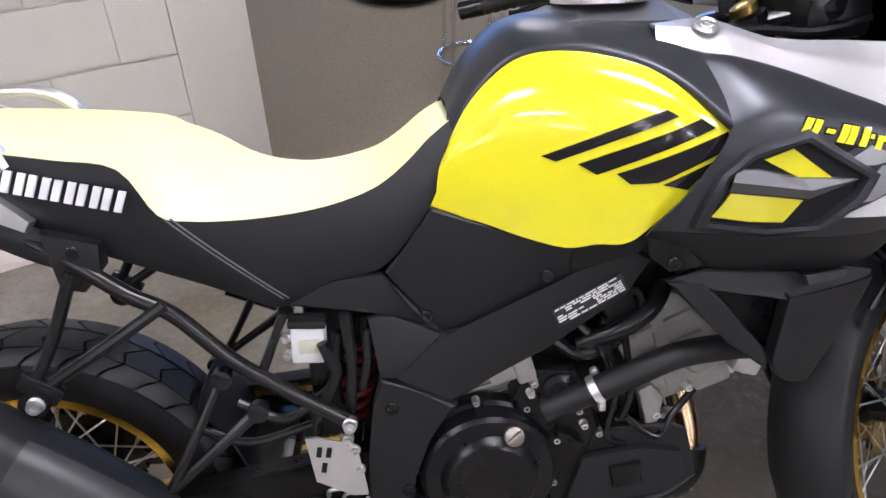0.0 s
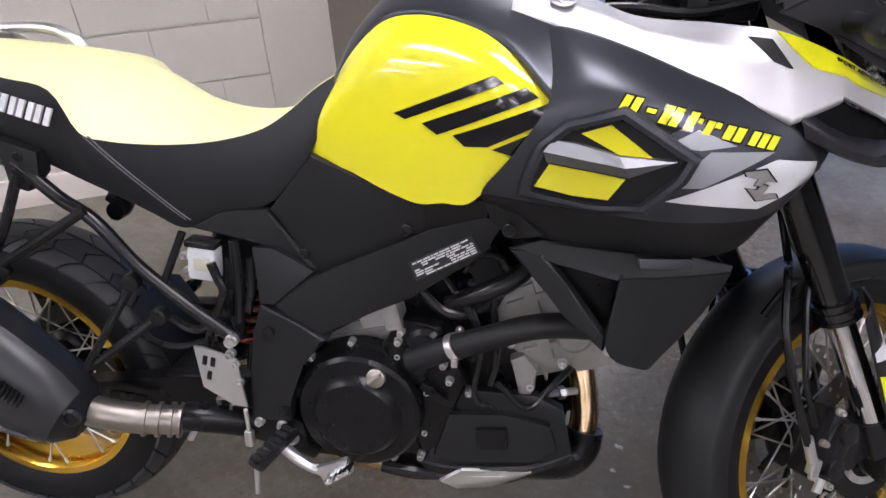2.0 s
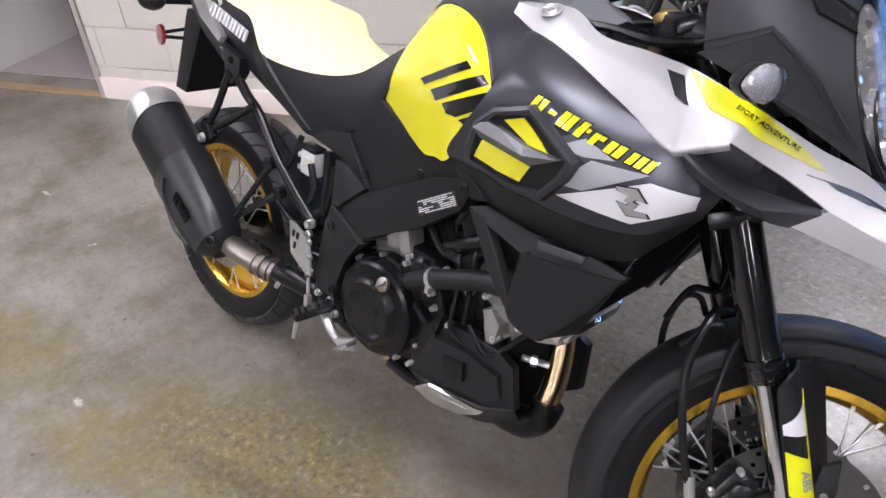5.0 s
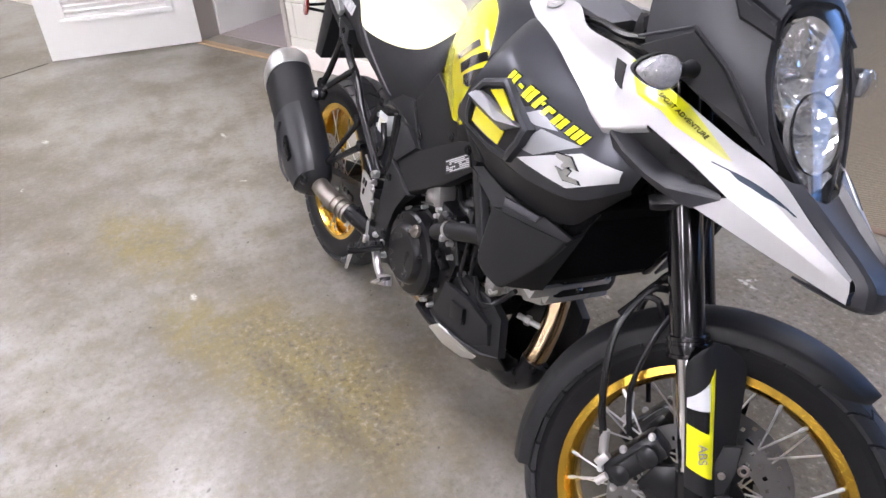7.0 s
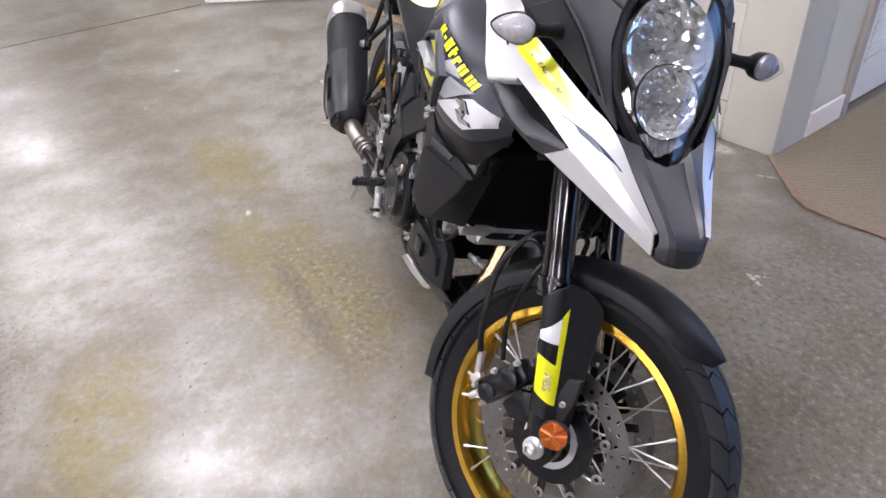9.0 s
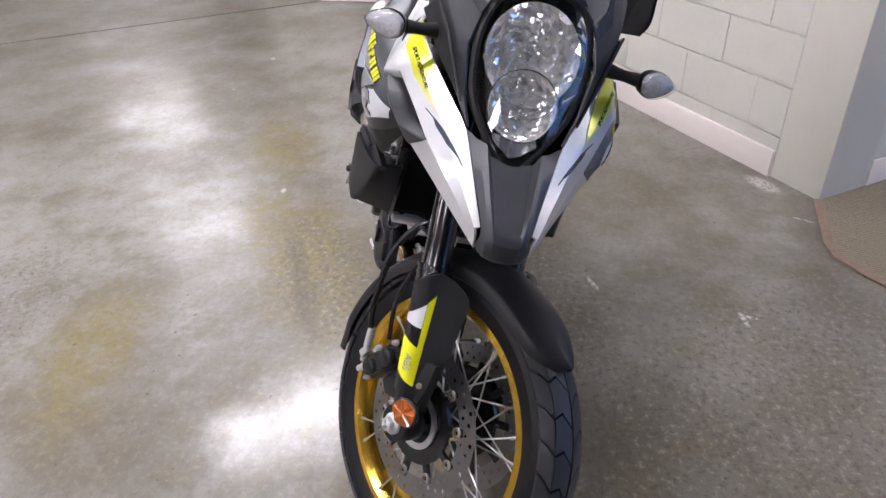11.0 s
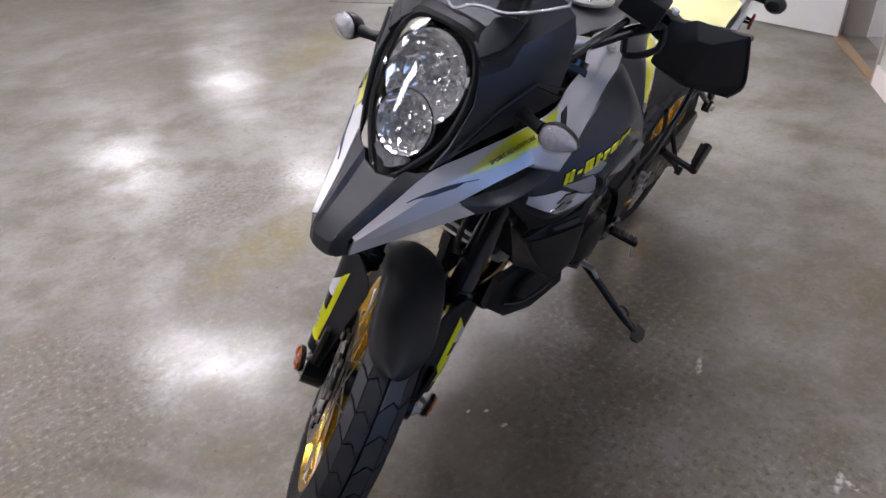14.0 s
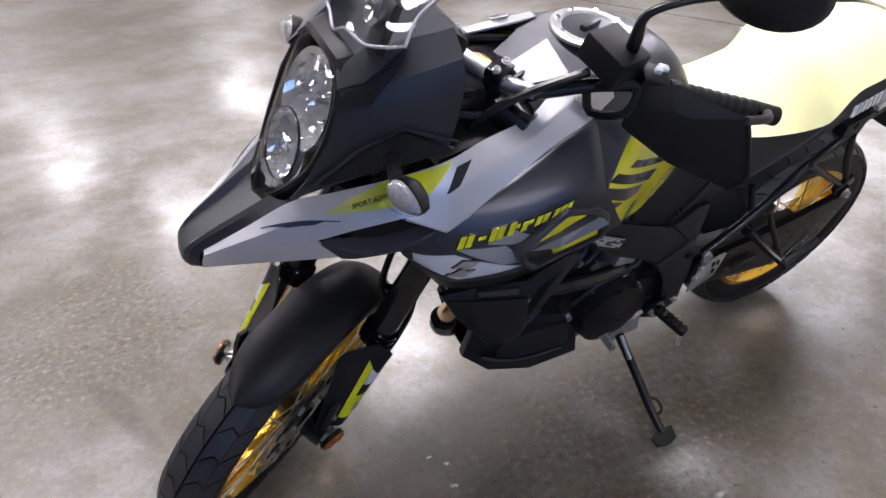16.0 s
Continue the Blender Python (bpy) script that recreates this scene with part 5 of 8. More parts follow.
for s in (-1, 1):
    su, sv = spline(sided(U, s), 12), straight(sided(V, s), 12)
    g = []
    for q in np.linspace(0, 1, 13):
        # a soft ridge a third of the way down
        bulge = 0.015 * max(0.0, 1 - abs(q - 0.42) / 0.42 if q < 0.42 else 1 - (q - 0.42) / 0.58)
        fade = np.interp(np.linspace(0, 1, len(su)), [0, 0.3, 0.45, 0.62, 1], [0.8, 0.6, 0.45, 0.75, 0.6])[:, None]
        g.append(su * (1 - q) + sv * q + np.array([0, s * 0.8, 0.5]) * bulge * fade)
    g = np.array(g)
    bm = bmesh.new()
    sheet(bm, g, 0.004)
    wing = part("beak_wing", bm, SILVER, bike, "silver painted beak wing with yellow decal", sharp=28)
    # rolled lower edge
    bm = bmesh.new()
    edge = sv[:61]
    sheet(bm, np.array([edge, edge + np.array([0, s * 0.001, -0.003]), edge + np.array([0, -s * 0.001, -0.007]), edge + np.array([0, -s * 0.010, -0.012])]), 0.003)
    part("wing_edge", bm, SILVER, wing, sharp=50)
    # lower lip of the wing's tip, turned under
    top, low = straight(sided(V[7:], s), 8), straight(sided(TIPL, s), 8)
    bm = bmesh.new()
    sheet(bm, np.array([top * (1 - q) + low * q for q in np.linspace(0, 1, 5)]), 0.004, middle=(0.8, 0, 0.86))
    part("wing_lip", bm, SILVER, wing)

    def wing_at(u, v):
        i, j = min(v * (g.shape[0] - 1), g.shape[0] - 1.001), min(u * (g.shape[1] - 1), g.shape[1] - 1.001)
        a, b = int(i), int(j)
        fi, fj = i - a, j - b
        return g[a, b] * (1 - fi) * (1 - fj) + g[a + 1, b] * fi * (1 - fj) + g[a, b + 1] * (1 - fi) * fj + g[a + 1, b + 1] * fi * fj

    def wing_film(name, corners, material, lift, thick=0.002, label=""):
        """A film on the wing between four corners (u, v)."""
        (ua, va), (ub, vb), (uc, vc), (ud, vd) = corners
        rows = []
        for i in range(13):
            q = i / 12
            row = []
            for j in range(41):
                p = j / 40
                u = (ua * (1 - p) + ub * p) * (1 - q) + (ud * (1 - p) + uc * p) * q
                v = (va * (1 - p) + vb * p) * (1 - q) + (vd * (1 - p) + vc * p) * q
                row.append(wing_at(u, v) + np.array([0, s * lift * 0.8, lift * 0.6]))
            rows.append(row)
        bm = bmesh.new()
        sheet(bm, np.array(rows), thick)
        return part(name, bm, material, wing, label)

    wing_film("decal_yellow", ((0.432, 0.02), (0.575, 0.02), (0.592, 0.63), (0.492, 0.44)), YDECAL, 0.0022, label="yellow film on the silver wing")
    wing_film("decal_glare", ((0.575, 0.02), (0.718, 0.41), (0.704, 0.47), (0.592, 0.63)), YGLARE, 0.0022, label="yellow film paled towards silver by painted-in glare")
    wing_film("slot", ((0.378, 0.16), (0.422, 0.14), (0.452, 0.46), (0.418, 0.43)), PLASTIC, 0.0016, label="black air slot")
    wing_film("decal_spear", ((0.690, 0.68), (0.868, 0.22), (0.866, 0.26), (0.692, 0.70)), DARKFILM, 0.0016)
    wing_film("decal_spear", ((0.725, 0.59), (0.862, 0.235), (0.815, 0.50), (0.760, 0.62)), DARKFILM, 0.0018, label="blue-black spear graphic")
    ct = wing_at(0.590, 0.37)
    d1 = Vector(wing_at(0.635, 0.41) - wing_at(0.545, 0.33)).normalized()
    d2 = Vector(wing_at(0.590, 0.20) - wing_at(0.590, 0.50)).normalized()
    nn = d1.cross(d2).normalized()
    if nn.y * s < 0:
        nn = -nn
    if s > 0:
        d1 = -d1
    d2 = nn.cross(d1)
    m = Matrix.Translation(Vector(ct) + nn * 0.0055) @ Matrix((d1, d2, nn)).transposed().to_4x4()
    letters("SPORT ADVENTURE", 0.0105, m, BLACKFILM, wing, "small dark capitals on the yellow film", shear=0.15)
    bm = bmesh.new()
    lathe(bm, [(0.0001, 0.001), (0.017, 0.001), (0.019, 0.004), (0.015, 0.005), (0.010, 0.002), (0.0001, 0.002)], 28, turned_to((0.352, s * 0.136, 1.060), (0, s * 0.5, 0.86)), close=False)
    bolt(bm, (0.352, s * 0.138, 1.063), (0, s * 0.5, 0.86), 0.008, 0.003)
    part("wing_bolt", bm, ALU, wing, "bright flanged bolt")
    # dark duct below the wing
    bm = bmesh.new()
    plate(bm, sided([(0.630, -0.222, 0.930), (0.695, -0.196, 0.954), (0.765, -0.162, 0.922), (0.816, -0.136, 0.892), (0.779, -0.164, 0.868), (0.776, -0.160, 0.858), (0.734, -0.182, 0.872), (0.688, -0.204, 0.892), (0.655, -0.212, 0.905)], s), 0.012, 0.003, middle=(0.6, 0, 0.9), lift=-0.012)
    duct = part("wing_duct", bm, ENGINE, bike, "black plastic duct under the silver wing")
    rows = [[(0.664, -0.188, 0.936), (0.690, -0.180, 0.918), (0.722, -0.168, 0.903), (0.760, -0.154, 0.896), (0.806, -0.140, 0.893)],
            [(0.648, -0.219, 0.932), (0.676, -0.213, 0.914), (0.716, -0.196, 0.893), (0.748, -0.184, 0.884), (0.811, -0.142, 0.889)],
            [(0.647, -0.221, 0.928), (0.676, -0.216, 0.910), (0.717, -0.199, 0.889), (0.750, -0.186, 0.880), (0.812, -0.143, 0.886)],
            [(0.656, -0.214, 0.906), (0.690, -0.207, 0.891), (0.735, -0.184, 0.871), (0.764, -0.171, 0.863), (0.784, -0.163, 0.863)],
            [(0.654, -0.195, 0.903), (0.690, -0.186, 0.887), (0.735, -0.164, 0.867), (0.764, -0.151, 0.860), (0.784, -0.145, 0.862)]]
    bm = bmesh.new()
    sheet(bm, np.array([straight(sided(r, s), 3) for r in rows]), 0.003, middle=(0.68, 0, 0.9))
    part("duct_blade", bm, SATIN, duct, "satin black scoop blade with a creased edge", sharp=22)

# ---- nose between the wings
rows = [[(0.838, -0.082, 0.935), (0.852, -0.062, 0.927), (0.862, -0.046, 0.926), (0.870, -0.036, 0.910), (0.878, 0.0, 0.902)],
        [(0.905, -0.060, 0.886), (0.912, -0.048, 0.892), (0.918, -0.038, 0.892), (0.922, -0.029, 0.878), (0.926, 0.0, 0.876)],
        [(0.974, -0.041, 0.838), (0.982, -0.034, 0.846), (0.988, -0.026, 0.846), (0.991, -0.020, 0.841), (0.993, 0.0, 0.840)],
        [(0.984, -0.043, 0.815), (0.998, -0.032, 0.818), (1.004, -0.020, 0.818), (1.006, -0.010, 0.816), (1.006, 0.0, 0.816)],
        [(0.978, -0.040, 0.800), (0.990, -0.030, 0.795), (0.995, -0.018, 0.793), (0.996, -0.009, 0.792), (0.996, 0.0, 0.792)],
        [(0.90, -0.05, 0.80), (0.91, -0.03, 0.79), (0.91, -0.02, 0.79), (0.91, -0.01, 0.79), (0.91, 0.0, 0.79)]]
rows = [r + [(x, -y, z) for x, y, z in reversed(r[:-1])] for r in rows]
bm = bmesh.new()
sheet(bm, surface(rows, 1, 4), 0.004, middle=(0.85, 0, 0.8))
part("beak", bm, SATIN, bike, "matt black beak under the headlight", sharp=16)
bm = bmesh.new()
plate(bm, [(0.80, -0.12, 0.872), (0.96, -0.045, 0.802), (0.96, 0.045, 0.802), (0.80, 0.12, 0.872)], 0.004, 0.001, middle=(0.85, 0, 1.2))
part("beak_floor", bm, PLASTIC, bike)

# ---- black cover and looms between tank and fairing
bm = bmesh.new()
plate(bm, [(0.32, -0.115, 1.035), (0.62, -0.150, 1.010), (0.62, 0.150, 1.010), (0.32, 0.115, 1.035)], 0.02, 0.004, middle=(0.45, 0, 0.5))
part("inner_cover", bm, PLASTIC, bike, "black inner cover behind the fairing")
for pts, r in (([(0.36, 0.09, 1.045), (0.44, 0.10, 1.050), (0.52, 0.11, 1.045), (0.60, 0.10, 1.06)], 0.007), ([(0.36, -0.09, 1.045), (0.44, -0.10, 1.050), (0.52, -0.11, 1.045), (0.60, -0.10, 1.06)], 0.007), ([(0.38, 0.02, 1.048), (0.46, 0.06, 1.060), (0.54, 0.05, 1.06), (0.60, 0.02, 1.10)], 0.005)):
    bm = bmesh.new()
    tube(bm, pts, r, 8, 5)
    part("wiring", bm, STEELBLACK, bike)

# ---- headlight
HL = [(0.884, 0.880, 0.010), (0.910, 0.868, 0.036), (0.943, 0.854, 0.061), (0.985, 0.837, 0.080), (1.030, 0.818, 0.088), (1.075, 0.800, 0.086), (1.112, 0.785, 0.075), (1.135, 0.773, 0.054), (1.146, 0.768, 0.023)]
def lens_rows(back, shrink):
    rows = []
    for z, x, w in HL:
        w = max(0.003, w - shrink)
        rows.append([(x - back - 0.020 * abs(v) ** 2.2 * (w / 0.077), v * w, z + 0.012 * v * v * (1 if z < 0.98 else 0.4)) for v in (-1, -0.8, -0.5, -0.2, 0.2, 0.5, 0.8, 1)])
    return rows
bm = bmesh.new()
sheet(bm, surface(lens_rows(0.084, 0.003), 3, 3), 0.003, middle=(0.4, 0, 1.0))
head = part("headlight", bm, GLOSSBLACK, bike, "tall stacked headlight with two faceted chrome bowls", sharp=40)


def bowl(centre, ry, rz, deep, seed, name, label):
    """A cut-facet reflector: rings of small flat mirrors."""
    rnd = np.random.RandomState(seed)
    n = Vector((0.92, 0, 0.39)).normalized()
    up = Vector((-0.39, 0, 0.92)).normalized()
    bm = bmesh.new()
    rings = []
    segs = 30
    for k in range(11):
        q = 0.08 + 0.92 * k / 10
        ring = []
        for i in range(segs):
            t = math.tau * (i + 0.25 * (k % 2)) / segs
            jit = rnd.uniform(-1, 1, 3) * (0 if k == 10 else 1)
            p = Vector(centre) + Vector((0, 1, 0)) * (math.cos(t) * ry * q + jit[0] * 0.002) + up * (math.sin(t) * rz * q + jit[1] * 0.002) + n * (-deep * (1 - q * q) + jit[2] * 0.0052)
            ring.append(bm.verts.new(p))
        rings.append(ring)
    for u, v in zip(rings, rings[1:]):
        for i in range(segs):
            j = (i + 1) % segs
            bm.faces.new((u[i], u[j], v[j]))
            bm.faces.new((u[i], v[j], v[i]))
    bm.faces.new(rings[0])
    back = [bm.verts.new(v.co - n * 0.012) for v in rings[-1]]
    for i in range(segs):
        bm.faces.new((rings[-1][i], rings[-1][(i + 1) % segs], back[(i + 1) % segs], back[i]))
    return part(name, bm, REFLECTOR, head, label, sharp=3)


bowl((0.781, 0, 1.058), 0.079, 0.083, 0.044, 3, "upper_reflector", "faceted chrome upper reflector")
bowl((0.822, 0, 0.985), 0.058, 0.058, 0.036, 8, "lower_reflector", "faceted chrome lower reflector")
bm = bmesh.new()
lathe(bm, [(0.0572, 0), (0.0590, 0.0), (0.0590, 0.004), (0.0584, 0.005), (0.0572, 0.002)], 48, turned_to((0.820, 0, 0.985), (0.92, 0, 0.39)))
part("lamp_ring", bm, GLOSSBLACK, head, "dark ring round the lower lamp")
for c in ((0.797, 0, 0.977), (0.753, 0, 1.050)):
    bm = bmesh.new()
    lathe(bm, [(0.0001, -0.01), (0.005, -0.01), (0.005, 0.006), (0.004, 0.010), (0.0001, 0.012)], 16, turned_to(c, (0.92, 0, 0.38)), close=False)
    part("bulb", bm, LENSCUT, head, "clear bulb")
bm = bmesh.new()
for k in range(7):
    y0, y1 = -0.036 + 0.0103 * k, -0.036 + 0.0103 * (k + 1)
    d0, d1 = 0.024 - abs(y0) * 0.6, 0.024 - abs(y1) * 0.6
    plate(bm, [(0.836 + 0.004 * (k % 2), y0, 0.936), (0.836, y1, 0.936), (0.850, y1, 0.936 - 1.4 * d1), (0.850 + 0.004 * (k % 2), y0, 0.936 - 1.4 * d0)], 0.004, 0, middle=(0.4, 0, 0.9))
part("parking_lamp", bm, LENSCUT, head, "small clear parking lamp at the tip")
bm = bmesh.new()
sheet(bm, surface(lens_rows(0.0, 0.0), 5, 5), 0.0025, middle=(0.4, 0, 1.0))
lens = part("lens", bm, GLASS, head, "clear headlight lens", sharp=80)
lens.visible_shadow = False
# black bezel
rows = []
for k in range(4):
    grow, back = ((-0.002, 0.004), (0.004, 0.003), (0.011, 0.008), (0.017, 0.032))[k]
    loop = []
    for z, x, w in HL:
        loop.append((x - 0.020 * (w / 0.077) - back, -(w + grow), z + 0.012 * (1 if z < 0.98 else 0.4) + (grow if z > 1.12 else -grow if z < 0.90 else 0)))
    rows.append(loop + [(x, -y, z) for x, y, z in reversed(loop)] + [loop[0]])
bm = bmesh.new()
sheet(bm, surface(rows, 3, 1), 0.003, middle=(0.6, 0, 1.0))
part("bezel", bm, PLASTIC, head, "flat black headlight bezel", sharp=14)

# ---- fairing and screen
DROP = [(-0.026, 0.0), (-0.024, 0.012), (-0.014, 0.021), (0.0, 0.0245), (0.016, 0.022), (0.032, 0.014), (0.042, 0.005), (0.045, -0.003), (0.036, -0.012), (0.020, -0.020), (0.0, -0.0245), (-0.014, -0.021), (-0.024, -0.012)]


def drop(bm, c, n, out, up, rings):
    """A teardrop-shaped shell, its rings (size, along n)."""
    made = []
    line = spline(DROP + DROP[:1], 2)[:-1]
    for size, d in rings:
        made.append([bm.verts.new(c + n * d + out * (a * size) + up * (b * size)) for a, b in line])
    for u, v in zip(made, made[1:]):
        for k in range(len(u)):
            bm.faces.new((u[k], u[(k + 1) % len(u)], v[(k + 1) % len(u)], v[k]))
    bm.faces.new(made[0])
    bm.faces.new(list(reversed(made[-1])))


FAIR = [[(0.838, -0.082, 0.938), (0.775, -0.108, 0.972), (0.700, -0.146, 1.014), (0.645, -0.166, 1.044), (0.618, -0.172, 1.056)],
        [(0.815, -0.098, 0.985), (0.765, -0.122, 1.012), (0.698, -0.154, 1.055), (0.642, -0.166, 1.088), (0.608, -0.170, 1.100)],
        [(0.785, -0.108, 1.055), (0.750, -0.126, 1.075), (0.692, -0.156, 1.108), (0.640, -0.166, 1.142), (0.604, -0.168, 1.155)],
        [(0.760, -0.092, 1.118), (0.728, -0.112, 1.136), (0.672, -0.140, 1.166), (0.632, -0.150, 1.180), (0.602, -0.154, 1.188)],
        [(0.748, -0.050, 1.150), (0.715, -0.066, 1.168), (0.662, -0.096, 1.196), (0.625, -0.108, 1.206), (0.600, -0.112, 1.212)],
        [(0.746, 0.0, 1.154), (0.712, 0.0, 1.168), (0.660, 0.0, 1.186), (0.622, 0.0, 1.194), (0.598, 0.0, 1.200)]]
for s in (-1, 1):
    bm = shell(FAIR, 0.004, 1, 1, s, middle=(0.55, 0, 1.05))
    fairing = part("fairing", bm, SATIN, bike, "satin black faceted front fairing", sharp=24)
    bm = bmesh.new()
    inner = sided([(0.612, -0.176, 1.050), (0.692, -0.160, 1.090), (0.742, -0.136, 1.050), (0.800, -0.104, 0.975), (0.700, -0.153, 1.020)], s)
    plate(bm, inner, 0.008, 0.003, middle=(0.6, 0, 1.05), lift=0.004)
    part("fairing_recess", bm, PLASTIC, fairing, "black recessed side panel")
    bm = bmesh.new()
    tube(bm, sided([(0.606, -0.176, 1.062), (0.692, -0.164, 1.096), (0.750, -0.137, 1.052), (0.815, -0.100, 0.968)], s), 0.0022, 8, 1)
    part("recess_lip", bm, SATIN, fairing)
    bm = bmesh.new()
    plate(bm, sided([(0.752, -0.062, 1.138), (0.708, -0.064, 1.171), (0.667, -0.108, 1.186), (0.725, -0.107, 1.141), (0.757, -0.082, 1.120)], s), 0.014, 0.002, middle=(0.5, 0, 1.05), lift=0.008)
    part("fairing_facet", bm, SATIN, fairing, "raised satin black ledge beside the headlight", sharp=15)
    bm = bmesh.new()
    plate(bm, sided([(0.757, -0.084, 1.118), (0.725, -0.110, 1.138), (0.672, -0.112, 1.180), (0.690, -0.122, 1.160), (0.727, -0.124, 1.118), (0.770, -0.096, 1.100)], s), 0.006, 0.001, middle=(0.5, 0, 1.05), lift=0.004)
    part("fairing_step", bm, PLASTIC, fairing, "matt black step below the ledge", sharp=15)
    # turn signal on a short stalk
    bm = bmesh.new()
    tube(bm, sided([(0.700, -0.150, 1.040), (0.712, -0.180, 1.040), (0.718, -0.205, 1.040)], s), [0.014, 0.010, 0.012], 14, 4)
    sig = part("turn_signal", bm, PLASTIC, bike, "clear-lensed front turn signal on a black stalk")
    c = Vector((0.722, s * 0.232, 1.039))
    n = Vector((1, s * 0.30, 0.10)).normalized()
    out = Vector((-0.30, s, 0.0)).normalized()
    up = n.cross(out).normalized()
    if up.z < 0:
        up = -up
    bm = bmesh.new()
    drop(bm, c, n, out, up, ((1.0, 0.002), (1.0, -0.002), (0.92, -0.014), (0.6, -0.026), (0.2, -0.032)))
    part("signal_body", bm, PLASTIC, sig)
    bm = bmesh.new()
    drop(bm, c, n, out, up, ((0.93, 0.003), (0.93, 0.006), (0.8, 0.010), (0.4, 0.013), (0.05, 0.014)))
    part("signal_reflector", bm, LENSCUT, sig, "ribbed bright reflector")
    bm = bmesh.new()
    drop(bm, c, n, out, up, ((1.0, 0.002), (1.0, 0.007), (0.94, 0.013), (0.75, 0.020), (0.4, 0.024), (0.05, 0.025)))
    o = part("signal_lens", bm, GLASS, sig, "clear teardrop plastic lens")
    o.visible_shadow = False
rows = []
for pts in (((0.735, 0.0, 1.172), (0.729, 0.035, 1.189), (0.730, 0.095, 1.199), (0.722, 0.145, 1.220), (0.712, 0.187, 1.243)),
            ((0.708, 0.0, 1.225), (0.706, 0.040, 1.230), (0.702, 0.095, 1.243), (0.698, 0.140, 1.256), (0.690, 0.176, 1.276)),
            ((0.680, 0.0, 1.280), (0.677, 0.045, 1.283), (0.668, 0.095, 1.293), (0.655, 0.140, 1.306), (0.638, 0.180, 1.322)),
            ((0.625, 0.0, 1.370), (0.622, 0.045, 1.372), (0.612, 0.090, 1.378), (0.596, 0.130, 1.386), (0.575, 0.165, 1.395)),
            ((0.585, 0.0, 1.440), (0.582, 0.035, 1.440), (0.574, 0.070, 1.438), (0.562, 0.100, 1.434), (0.548, 0.120, 1.430))):
    rows.append([(x, -y, z) for x, y, z in reversed(pts)] + [tuple(q) for q in pts[1:]])
g = surface(rows, 5, 5)
bm = bmesh.new()
sheet(bm, g, 0.004, middle=(0.3, 0, 1.2))
screen = part("windscreen", bm, SMOKE, bike, "clear plastic windscreen with polished edges", sharp=80)
screen.visible_shadow = False
bm = bmesh.new()
tube(bm, [tuple(q) for q in g[:, 0][::-1]] + [tuple(q) for q in g[0]][1:-1] + [tuple(q) for q in g[:, -1]], 0.0026, 8, 1)
edge = part("screen_edge", bm, LENSCUT, screen, "bright polished screen edge")
bm = bmesh.new()
box(bm, (0.06, 0.19, 0.10), at(0.60, 0, 1.145) @ pose(0, 0, 0, 0, -35, 0), 0.02)
part("dashboard", bm, PLASTIC, bike, "black instrument panel housing")
for s in (-1, 1):
    bm = bmesh.new()
    plate(bm, [(0.722, s * 0.062, 1.186), (0.728, s * 0.116, 1.196), (0.700, s * 0.112, 1.262), (0.690, s * 0.066, 1.262)], 0.012, 0.004, middle=(0.3, 0, 1.2), lift=-0.008)
    sb = part("screen_bracket", bm, STEELBLACK, bike, "black windscreen bracket")
    bm = bmesh.new()
    lathe(bm, [(0.0001, -0.002), (0.019, -0.002), (0.021, 0.001), (0.015, 0.006), (0.008, 0.004), (0.0001, 0.004)], 6, turned_to((0.712, s * 0.087, 1.237), (0.88, 0, 0.47)), close=False)
    part("screen_bolt", bm, CHROME, sb, "bright hexagonal screen bolt")

